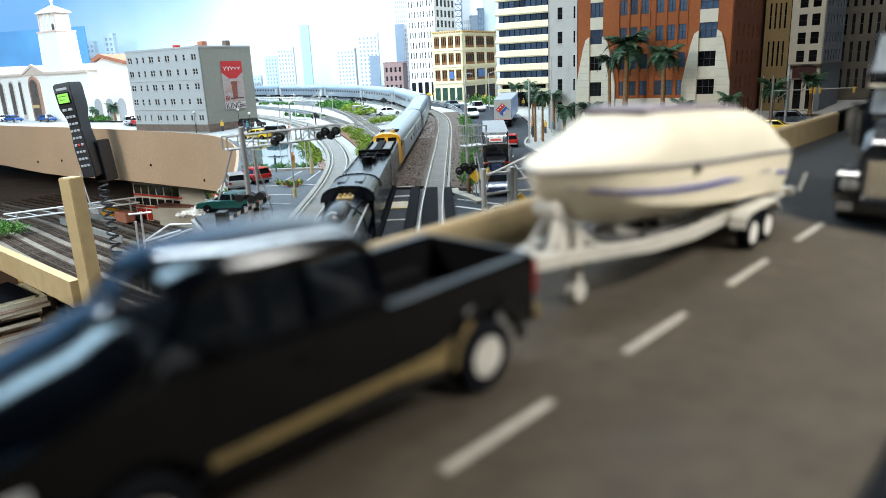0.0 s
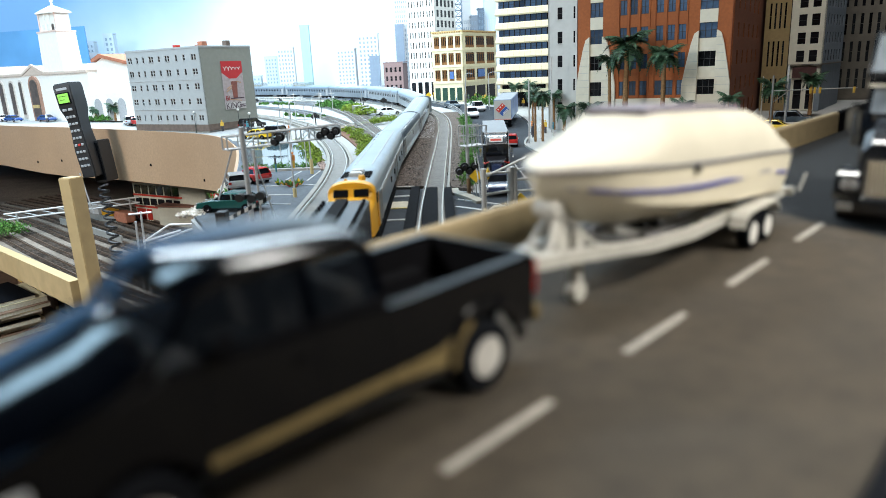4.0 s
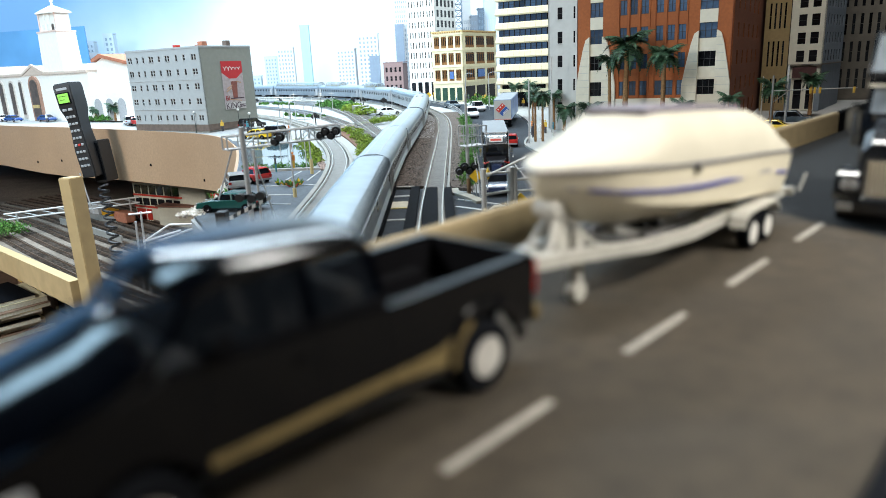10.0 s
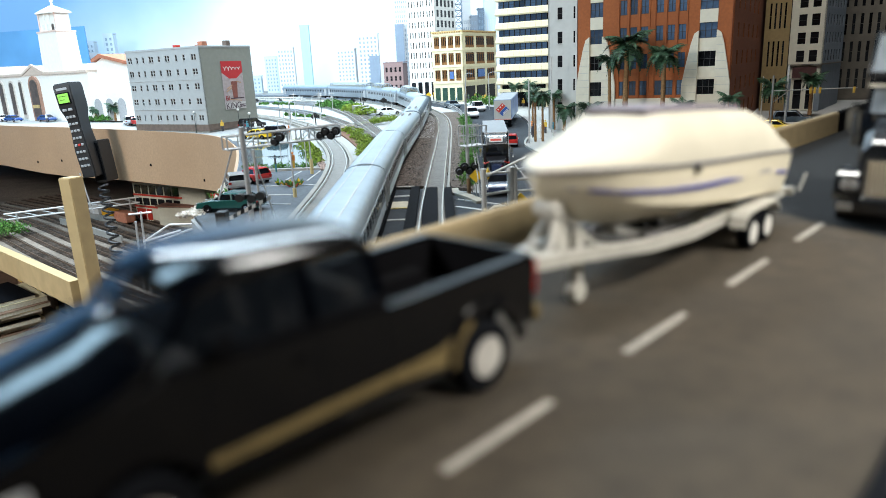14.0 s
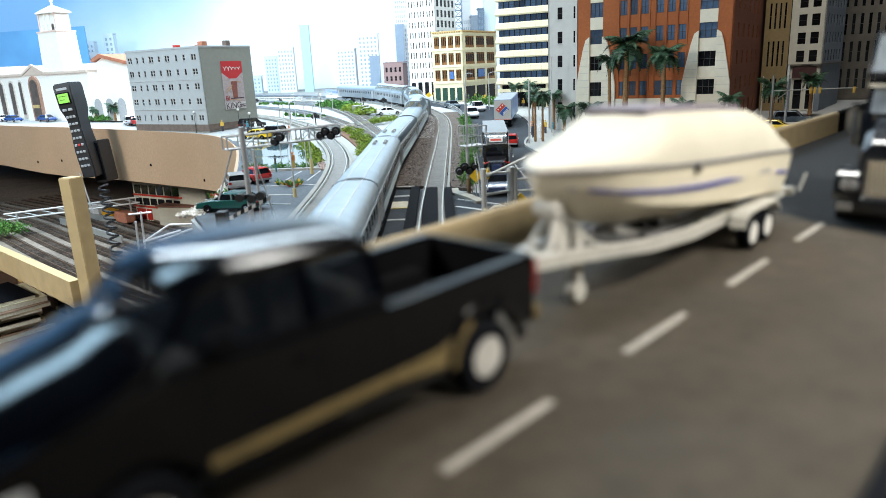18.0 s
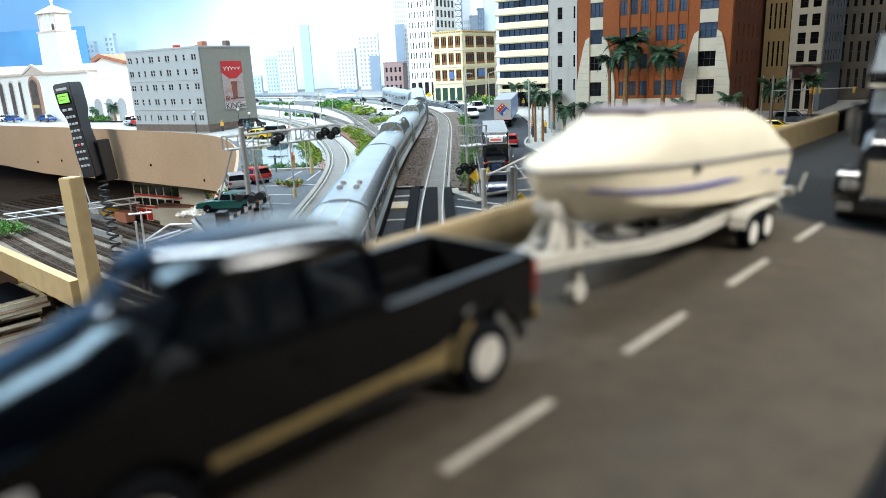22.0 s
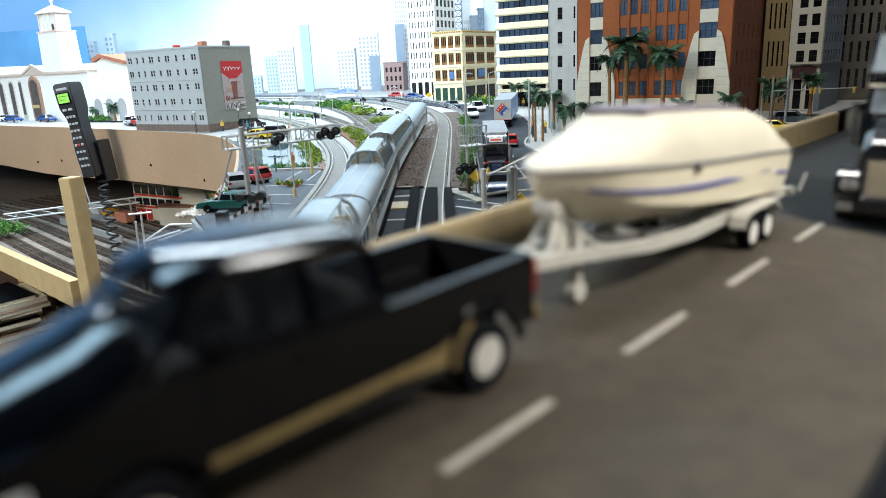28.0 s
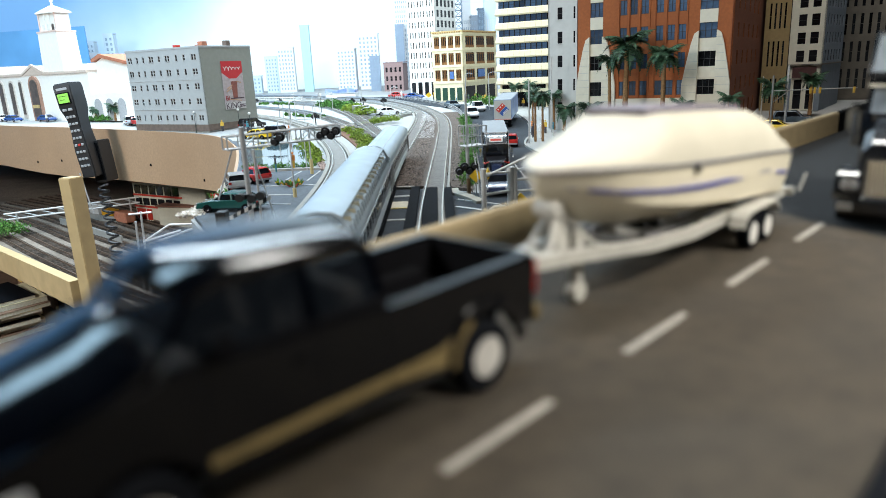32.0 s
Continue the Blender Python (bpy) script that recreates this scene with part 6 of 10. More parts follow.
    cyl(bm, (L / 2 - 0.030, 0, 0.040), (L / 2 - 0.030, 0, 0.0495), 0.0040, 0.0045, 16)
    part("chimney", bm, BLACKMETAL, th)
    bm = B()
    cyl(bm, (L / 2 - 0.012, 0, 0.0330), (L / 2 - 0.006, 0, 0.0330), 0.0032, n=14)
    part("headlamp", bm, CLEARLENS, th)
    for x in (-L / 2 + 0.03, L / 2 - 0.025):
        bogie(th, x, 2, 0.0048, BLACK)
    return th


CARL = 0.280
# vehicles shrunk below 1:87 to fit the camera's view of the tracks
TRAINSCALE = (0.84, 0.84, 0.81)


def add_mover(ob, s_mid, half):
    ob.scale = TRAINSCALE
    MOVERS.append((ob, s_mid, half))


# distances behind the joint of the diesel and the first car
KINDS = [("bag", "bright silver baggage car with ribbed roof"), ("plain", "silver streamlined coach with two roof seams"), ("plain", "silver streamlined coach with two roof seams"),
         ("twin_vent", "silver streamlined coach with roof vents"), ("vent", "bright silver lounge car with ribbed roof and vents"), ("dome", "silver dome coach with short glass dome"),
         ("dome", "silver dome diner with short glass dome"), ("fulldome", "silver lounge car with full-length glass dome"), ("plain", "silver streamlined sleeper at the train's tail")]
add_mover(steam(0.380), -0.384 - 0.264 - 0.163, 0.11)
add_mover(tender(0.308), -0.384 - 0.1315, 0.085)
add_mover(diesel(0.452), -0.1915, 0.125)
for k, (kd, lab) in enumerate(KINDS):
    add_mover(coach(lab, (CARL - 0.005) / 0.84, kd), CARL * (k + 0.5), 0.099)

# ---- on the bridge: pickup, boat on its trailer, tractor unit ----


def on_road(a, b, back=True):
    """Pose on the bridge; x points down the road towards the lens when back."""
    p = road(a, b)
    return Matrix.Translation(p) @ pose(0, 0, 0, 0, 0, math.degrees(math.atan2(RD.y, RD.x)) + (180 if back else 0))


def wheel(parent, x, y, r, w, rim_r, rim_mat, side, name="wheel"):
    """A tyre with rounded shoulders, a dished rim and a hub."""
    bm = B()
    prof = [(-w / 2, rim_r), (-w / 2, r * 0.93), (-w * 0.36, r), (w * 0.36, r), (w / 2, r * 0.93), (w / 2, rim_r)]
    n = 28
    rings = []
    for yy, rr in prof:
        rings.append([(x + rr * math.cos(i * math.tau / n), y + yy, r + rr * math.sin(i * math.tau / n)) for i in range(n)])
    loft(bm, rings, cap=False)
    tyre = part(name, bm, RUBBER, parent, "black rubber tyre", s=S, smooth=True)
    bm = B()
    o = side * w / 2
    pr = [(o * 0.98, rim_r), (o * 0.98, rim_r * 0.90), (o * 0.55, rim_r * 0.78), (o * 0.60, rim_r * 0.40), (o * 0.90, rim_r * 0.30), (o * 0.95, rim_r * 0.05)]
    loft(bm, [[(x + rr * math.cos(i * math.tau / n), y + yy, r + rr * math.sin(i * math.tau / n)) for i in range(n)] for yy, rr in pr])
    part("rim", bm, rim_mat, tyre, "bright wheel rim", s=S, smooth=True)
    return tyre


def arch(cx, cz, r, a0, a1, n=10):
    return [(cx + r * math.cos(radians(a0 + (a1 - a0) * i / n)), cz + r * math.sin(radians(a0 + (a1 - a0) * i / n))) for i in range(n + 1)]


def pickup():
    th = thing("pickup_truck", on_road(0.0180, 0.0193), "glossy black extended-cab pickup with tan lower stripe", "pickup truck")
    hw, wb = 0.95, 4.02
    BL = SHINYBLACK
    side = [(-0.92, 0.62), (-0.95, 1.44), (1.42, 1.47), (1.46, 1.50), (3.75, 1.58), (4.95, 1.36), (5.02, 0.72), (4.62, 0.62)] + arch(wb, 0.45, 0.56, 10, 170) + [(3.42, 0.50), (0.62, 0.50)] + arch(0, 0.45, 0.58, 10, 170) + [(-0.62, 0.62)]
    for sgn in (-1, 1):
        bm = B()
        slab_y(bm, side, sgn * (hw - 0.10), sgn * hw)
        soften(bm, 0.025, 2)
        part("side_panel", bm, BL, th, "glossy black body side", s=S, smooth=True)
        bm = B()
        lower = [(0.575, 0.60), (0.605, 0.86), (0.80, 0.80), (1.49, 0.785), (1.49, 0.665), (0.90, 0.60), (0.62, 0.54)]
        front_strip = [(1.515, 0.785), (3.46, 0.785), (3.46, 0.685), (1.515, 0.668)]
        slab_y(bm, lower, sgn * hw, sgn * (hw + 0.015))
        slab_y(bm, front_strip, sgn * hw, sgn * (hw + 0.015))
        part("tan_stripe", bm, GOLD, th, "tan lower body stripe", s=S)
        bm = B()
        ring_o, ring_i = arch(0, 0.45, 0.72, 2, 178, 16), arch(0, 0.45, 0.57, 2, 178, 16)
        loft(bm, [[(ring_o[i][0], yy, ring_o[i][1]) if k else (ring_i[i][0], yy, ring_i[i][1]) for k, yy in ((0, sgn * hw * 0.98), (0, sgn * (hw + 0.045)), (1, sgn * (hw + 0.02)), (1, sgn * hw * 0.98))] for i in range(17)])
        part("fender_flare", bm, BL, th, "flared rear wheel arch", s=S, smooth=True)
        bm = B()
        f_o = arch(0, 0.45, 0.64, 6, 60, 8)
        f_i = arch(0, 0.45, 0.575, 6, 60, 8)
        loft(bm, [[(f_i[i][0], sgn * (hw + 0.03), f_i[i][1]), (f_i[i][0], sgn * (hw + 0.055), f_i[i][1]), (f_o[i][0], sgn * (hw + 0.05), f_o[i][1]), (f_o[i][0], sgn * (hw + 0.03), f_o[i][1])] for i in range(9)])
        part("arch_trim", bm, GOLD, th, "tan trim on the wheel arch", s=S, smooth=True)
        for nm, pts in (("door_window", [(3.70, 1.60), (3.36, 2.05), (3.10, 2.09), (2.38, 2.11), (2.38, 1.58)]), ("rear_window", [(2.28, 1.58), (2.28, 2.11), (1.80, 2.09), (1.64, 2.05), (1.58, 1.58)])):
            bm = B()
            loft(bm, [[(x, sgn * (hw - 0.030 - (z - 1.5) * 0.19 + d), z) for x, z in pts] for d in (-0.03, -0.018)])
            part(nm, bm, PICKUPGLASS, th, "smoked side window", s=S)
        for x in (1.50, 2.32, 3.42):
            bm = B()
            bx(bm, x - 0.008, sgn * hw, 0.82, x + 0.008, sgn * (hw + 0.004), 1.46)
            part("door_gap", bm, BLACK, th, s=S)
        bm = B()
        bx(bm, 2.42, sgn * hw, 1.26, 2.60, sgn * (hw + 0.03), 1.32)
        soften(bm, 0.012)
        part("door_handle", bm, BL, th, s=S)
        bm = B()
        bx(bm, 3.20, sgn * hw, 1.62, 3.34, sgn * (hw + 0.20), 1.84)
        soften(bm, 0.05)
        part("mirror", bm, BLACK, th, "black door mirror", s=S, smooth=True)
        bm = B()
        bx(bm, -0.985, sgn * (hw - 0.14), 0.95, -0.93, sgn * (hw + 0.006), 1.40)
        soften(bm, 0.015)
        part("tail_light", bm, REDLENS, th, "red tail light", s=S)
        bm = B()
        bx(bm, 4.90, sgn * 0.52 if sgn > 0 else -0.93, 0.98, 5.04, 0.93 if sgn > 0 else -0.52, 1.24)
        soften(bm, 0.03)
        part("headlight", bm, CLEARLENS, th, "clear headlight", s=S)
        bm = B()
        bx(bm, 4.72, sgn * hw - 0.01, 1.02, 4.95, sgn * hw + 0.012, 1.16)
        part("side_marker", bm, CLEARLENS, th, s=S)
        for x in (0.0, wb):
            wheel(th, x, sgn * (hw - 0.13), 0.43, 0.27, 0.255, CHROME if x else BRIGHTWHEEL, sgn)
    # cab: roof skin, pillars and see-through panes round a dark cabin
    bm = B()
    nu, nv = 30, 30
    grid = []
    for i in range(nu + 1):
        u = -1 + 2 * i / nu
        row = []
        for j in range(nv + 1):
            v = -1 + 2 * j / nv
            x = 2.46 + 0.98 * u - 0.05 * v * v * u
            drop = 0.09 * v * v + 0.05 * abs(v) ** 10 + 0.03 * u * u + (0.11 * u ** 5 if u > 0 else 0.07 * u ** 8)
            row.append(bm.verts.new((x, 0.80 * v * (1 - 0.03 * u * u), 2.36 - drop)))
        grid.append(row)
    for a, b in zip(grid, grid[1:]):
        for j in range(nv):
            bm.faces.new((a[j], b[j], b[j + 1], a[j + 1]))
    rim = grid[0] + [r[-1] for r in grid[1:]] + grid[-1][-2::-1] + [r[0] for r in grid[-2:0:-1]]
    upper, lower = [bm.verts.new(v.co) for v in rim], [bm.verts.new(v.co + Vector((0, 0, -0.11))) for v in rim]
    for i in range(len(rim)):
        j = (i + 1) % len(rim)
        bm.faces.new((upper[i], upper[j], lower[j], lower[i]))
    bm.faces.new(lower)
    part("cab_roof", bm, BL, th, "glossy black roof with rounded edges", s=S, smooth=True)
    for sgn in (-1, 1):
        for nm, lo, hi, wd in (("front_pillar", (3.80, 0.90, 1.58), (3.36, 0.755, 2.06), 0.045), ("middle_pillar", (2.34, 0.925, 1.50), (2.32, 0.785, 2.11), 0.065), ("rear_pillar", (1.50, 0.90, 1.48), (1.56, 0.765, 2.06), 0.075)):
            bm = B()
            loft(bm, [[(x - wd, sgn * y, z), (x + wd, sgn * y, z), (x + wd, sgn * (y - 0.07), z), (x - wd, sgn * (y - 0.07), z)] for x, y, z in (lo, hi)])
            soften(bm, 0.012, 2)
            part(nm, bm, BL, th, "glossy black roof pillar", s=S, smooth=True)
        bm = B()
        bx(bm, 1.48, sgn * 0.86 - 0.05, 0.90, 3.70, sgn * 0.86 + 0.05, 1.60)
        part("door_lining", bm, BLACK, th, "black door lining", s=S)
    bm = B()
    loft(bm, [[(3.815 + d, -0.80, 1.62), (3.87 + d, 0, 1.74), (3.815 + d, 0.80, 1.62), (3.38 + d, 0.73, 2.07), (3.43 + d, 0, 2.24), (3.38 + d, -0.73, 2.07)] for d in (0.0, 0.015)])
    part("windscreen", bm, PICKUPGLASS, th, "smoked raked windscreen", s=S)
    bm = B()
    bx(bm, 1.475, -0.74, 1.60, 1.49, 0.74, 2.06)
    part("back_window", bm, PICKUPGLASS, th, "smoked back window", s=S)
    bm = B()
    bx(bm, 1.44, -0.90, 0.90, 1.50, 0.90, 1.58)
    bx(bm, 1.50, -0.85, 0.86, 3.75, 0.85, 0.92)
    part("cabin_floor", bm, BLACK, th, "dark cabin floor and back wall", s=S)
    SEATCLOTH = mat("dark_seat_cloth", (0.05, 0.048, 0.045), 0.85, vary=0.15)
    for y in (-0.42, 0.42):
        bm = B()
        bx(bm, 2.20, y - 0.27, 0.92, 2.75, y + 0.27, 1.25)
        bx(bm, 2.12, y - 0.26, 1.20, 2.32, y + 0.26, 1.78)
        bx(bm, 2.14, y - 0.13, 1.80, 2.26, y + 0.13, 1.98)
        soften(bm, 0.05, 2)
        part("front_seat", bm, SEATCLOTH, th, "dark cloth front seat", s=S, smooth=True)
    bm = B()
    bx(bm, 1.56, -0.72, 0.92, 1.86, 0.72, 1.72)
    soften(bm, 0.06, 2)
    part("rear_bench", bm, SEATCLOTH, th, "dark cloth rear bench", s=S, smooth=True)
    bm = B()
    loft(bm, [[(x, -0.84, z), (x, 0.84, z)] + [(x2, 0.84, z2), (x2, -0.84, z2)] for x, z, x2, z2 in ((3.78, 1.60, 3.72, 1.10), (3.45, 1.62, 3.42, 1.20), (3.30, 1.52, 3.32, 1.24))])
    part("dashboard", bm, mat("grey_dashboard", (0.10, 0.10, 0.10), 0.7, vary=0.15), th, "grey dashboard", s=S)
    bm = B()
    ring = [(3.18 + 0.05 * math.sin(a), -0.42 + 0.20 * math.cos(a), 1.52 + 0.18 * math.sin(a)) for a in (math.tau * i / 18 for i in range(19))]
    tube(bm, ring, 0.022, 6)
    cyl(bm, (3.40, -0.42, 1.42), (3.18, -0.42, 1.52), 0.03, n=6)
    part("steering_wheel", bm, BLACK, th, "black steering wheel", s=S)
    # bonnet
    bm = B()
    rings = []
    for x, z, yy in ((3.74, 1.875, 0.88), (3.86, 1.862, 0.90), (3.95, 1.828, 0.92), (4.05, 1.776, 0.93), (4.13, 1.745, 0.93), (4.24, 1.716, 0.93), (4.40, 1.672, 0.92), (4.62, 1.605, 0.90), (4.82, 1.53, 0.88), (4.94, 1.44, 0.85), (4.99, 1.28, 0.82)):
        rings.append([(x, yy * v, z + 0.03 - 0.17 * v * v / (0.25 + abs(v)) - 0.08 * abs(v) ** 6 + 0.030 / (1 + math.exp(-16 * (0.60 - abs(v))))) for v in [-1 + i / 16 for i in range(33)]] + [(x, yy, z - 0.36), (x, -yy, z - 0.36)])
    loft(bm, rings)
    bmesh.ops.split_edges(bm, edges=[e for e in bm.edges if len(e.link_faces) == 2 and e.calc_face_angle() > 0.6])
    part("bonnet", bm, BL, th, "glossy black bonnet", s=S, smooth=True)
    bm = B()
    bx(bm, 3.76, -0.62, 1.76, 3.82, 0.62, 1.88)
    soften(bm, 0.02)
    part("cowl", bm, BLACK, th, "black cowl under the windscreen", s=S)
    bm = B()
    bx(bm, 4.96, -0.52, 0.92, 5.05, 0.52, 1.26)
    part("grille", bm, CHROME, th, "chrome grille", s=S)
    bm = B()
    bx(bm, 4.98, -0.98, 0.52, 5.18, 0.98, 0.78)
    soften(bm, 0.05)
    part("front_bumper", bm, CHROME, th, s=S)
    bm = B()
    bx(bm, -1.10, -0.93, 0.56, -0.94, 0.93, 0.78)
    soften(bm, 0.03)
    part("rear_bumper", bm, GOLD, th, "tan rear bumper", s=S)
    # load bed
    for nm, bb_ in (("bed_floor", (-0.88, -0.80, 0.86, 1.40, 0.80, 0.90)), ("tailgate", (-0.93, -0.86, 0.62, -0.86, 0.86, 1.43)), ("bed_front", (1.38, -0.86, 0.62, 1.44, 0.86, 1.43)),
                    ("bed_wall", (-0.86, 0.77, 0.90, 1.38, 0.85, 1.42)), ("bed_wall", (-0.86, -0.85, 0.90, 1.38, -0.77, 1.42)), ("wheel_box", (-0.45, 0.52, 0.90, 0.45, 0.77, 1.12)), ("wheel_box", (-0.45, -0.77, 0.90, 0.45, -0.52, 1.12))):
        bm = B()
        bx(bm, *bb_)
        part(nm, bm, BLACK, th, "empty black load bed", s=S)
    bm = B()
    for sgn in (-1, 1):
        bx(bm, -0.93, sgn * 0.87 - 0.075, 1.435, 1.42, sgn * 0.87 + 0.075, 1.475)
    bx(bm, -0.96, -0.80, 1.43, -0.88, 0.80, 1.475)
    soften(bm, 0.012)
    part("bed_rail", bm, BL, th, "rounded bed rails", s=S)
    bm = B()
    bx(bm, 0.9, -0.6, 0.42, 4.5, 0.6, 0.62)
    bx(bm, -0.9, -0.35, 0.45, 0.9, 0.35, 0.6)
    for x in (0.0, wb):
        cyl(bm, (x, -0.8, 0.43), (x, 0.8, 0.43), 0.06, n=8)
    part("chassis", bm, BLACK, th, s=S)
    bm = B()
    bx(bm, -1.30, -0.05, 0.55, -1.0, 0.05, 0.62)
    cyl(bm, (-1.26, 0, 0.62), (-1.26, 0, 0.72), 0.035, n=10)
    part("tow_ball", bm, CHROME, th, s=S)
    return th


pickup()

# boat and trailer share one set of axes: x from the bow aft, along the road, metres of the prototype
BOATM = on_road(0.0430, 0.0205, back=False)


def boat():
    th = thing("motor_boat", BOATM, "cream motor boat under cover with blue stripes, on its trailer", "boat")
    st_ = [(0.24, 0.03, 2.20, 0.02, 2.00, 1.88), (0.46, 0.34, 2.205, 0.12, 1.89, 1.70), (0.76, 0.62, 2.20, 0.42, 1.77, 1.50), (1.2, 0.88, 2.185, 0.70, 1.65, 1.26), (2.2, 1.08, 2.095, 0.95, 1.44, 1.00), (3.4, 1.17, 2.00, 1.07, 1.25, 0.82), (5.0, 1.20, 1.90, 1.10, 1.06, 0.66), (6.8, 1.17, 1.775, 1.02, 0.86, 0.52), (8.05, 1.12, 1.66, 0.98, 0.72, 0.45), (8.2, 1.10, 1.58, 0.96, 0.75, 0.48)]

    def hull_ring(x, hb, zs, cb, zc, zk):
        return [(x, 0, zk), (x, cb * 0.55, zk + (zc - zk) * 0.55), (x, cb, zc), (x, (cb + hb) / 2 + 0.02, zc + (zs - zc) * 0.45), (x, hb, zs - 0.06), (x, -hb, zs - 0.06), (x, -(cb + hb) / 2 - 0.02, zc + (zs - zc) * 0.45), (x, -cb, zc), (x, -cb * 0.55, zk + (zc - zk) * 0.55)]

    bm = B()
    loft(bm, [hull_ring(*s_) for s_ in st_])
    part("hull", bm, CREAM, th, "cream hull with sharp chines", s=S, smooth=True)
    bm = B()
    loft(bm, [[(x, hb - 0.02, zs - 0.065), (x, hb + 0.035, zs - 0.055), (x, hb + 0.035, zs - 0.01), (x, hb - 0.02, zs), (x, -hb + 0.02, zs), (x, -hb - 0.035, zs - 0.01), (x, -hb - 0.035, zs - 0.055), (x, -hb + 0.02, zs - 0.065)] for x, hb, zs, *_ in st_])
    part("rub_rail", bm, GREYTRIM, th, "grey rub rail", s=S)
    top = [(0.26, 0.04, 2.22), (0.50, 0.22, 2.27), (1.0, 0.40, 2.37), (1.6, 0.50, 2.50), (2.15, 0.58, 2.64), (2.35, 0.62, 2.78), (2.7, 0.66, 2.86), (4.6, 0.70, 2.76), (6.4, 0.72, 2.62), (7.3, 0.62, 2.45), (7.9, 0.30, 2.00), (8.15, 0.10, 1.72)]
    bm = B()
    rings = []
    for (x, wtop, zt), k in zip(top, range(len(top))):
        hb = np.interp(x, [s_[0] for s_ in st_], [s_[1] for s_ in st_])
        zs = np.interp(x, [s_[0] for s_ in st_], [s_[2] for s_ in st_])
        rings.append([(x, y, z) for y, z in ((-hb, zs), (-hb * 0.96, zs + (zt - zs) * 0.35), (-(hb * 0.5 + min(hb, wtop) * 0.5), zs + (zt - zs) * 0.75), (-min(hb, wtop), zt - 0.02), (0, zt + 0.02), (min(hb, wtop), zt - 0.02), (hb * 0.5 + min(hb, wtop) * 0.5, zs + (zt - zs) * 0.75), (hb * 0.96, zs + (zt - zs) * 0.35), (hb, zs))])
    loft(bm, rings)
    part("deck_cover", bm, COVER, th, "cream fitted deck cover", s=S, smooth=True)
    bm = B()
    loft(bm, [[(x, -w_, z), (x, w_, z), (x, w_ * 0.9, z + 0.09), (x, -w_ * 0.9, z + 0.09)] for x, w_, z in ((2.5, 0.56, 2.83), (2.7, 0.66, 2.86), (4.5, 0.70, 2.77), (6.2, 0.68, 2.63), (6.4, 0.5, 2.59))])
    part("windscreen_top", bm, mat("purple_grey_cover", (0.17, 0.15, 0.18), 0.6), th, "purple-grey folded top over the cockpit", s=S, smooth=True)
    for nm, xa, xb, f0 in (("hull_stripe", 0.6, 5.2, 0.12), ("stern_stripe", 7.3, 8.15, 0.42)):
        bm = B()
        xs = np.linspace(xa, xb, 14)
        for sgn in (-1, 1):
            rings = []
            for x in xs:
                v = [float(np.interp(x, [s_[0] for s_ in st_], [s_[k] for s_ in st_])) for k in (1, 2, 3, 4)]
                hb, zs, cb, zc = v
                taper = min(1, (x - xa) / 0.5 + 0.3, (xb - x) / 0.8 + 0.1)

                def at(f):
                    y0, z0 = cb, zc
                    y1, z1 = (cb + hb) / 2 + 0.02, zc + (zs - zc) * 0.45
                    y2, z2 = hb, zs - 0.06
                    if f < 0.45:
                        k = f / 0.45
                        return y0 + (y1 - y0) * k, z0 + (z1 - z0) * k
                    k = (f - 0.45) / 0.55
                    return y1 + (y2 - y1) * k, z1 + (z2 - z1) * k
                f1 = f0 + (0.32 * ((x - xa) / (xb - xa)) ** 0.75 if xb < 6 else 0)
                (ya, za), (yb, zb_) = at(f1 + 0.04), at(f1 + 0.04 + 0.10 * taper)
                rings.append([(x, sgn * (ya - 0.01), za), (x, sgn * (ya + 0.030), za), (x, sgn * (yb + 0.030), zb_), (x, sgn * (yb - 0.01), zb_)])
            loft(bm, rings)
        part(nm, bm, BLUESTRIPE, th, "blue stripe along the hull", s=S)
    bm = B()
    for sgn in (-1, 1):
        bx(bm, 5.2, sgn * 1.13 - 0.01, 1.46, 6.7, sgn * 1.13 + 0.012, 1.56, pose(0, 0, 0, 0, 5.5, 0) @ pose(0, 0, 0.50))
    part("name_bar", bm, mat("faint_grey_lettering", (0.45, 0.42, 0.38), 0.6), th, "faint unreadable lettering bar", s=S)
    for sgn in (-1, 1):
        bm = B()
        cyl(bm, (3.15, sgn * 1.13, 1.90), (3.15, sgn * 1.22, 1.90), 0.06, n=10)
        part("vent_fitting", bm, BLACK, th, "dark vent fitting", s=S)
    return th


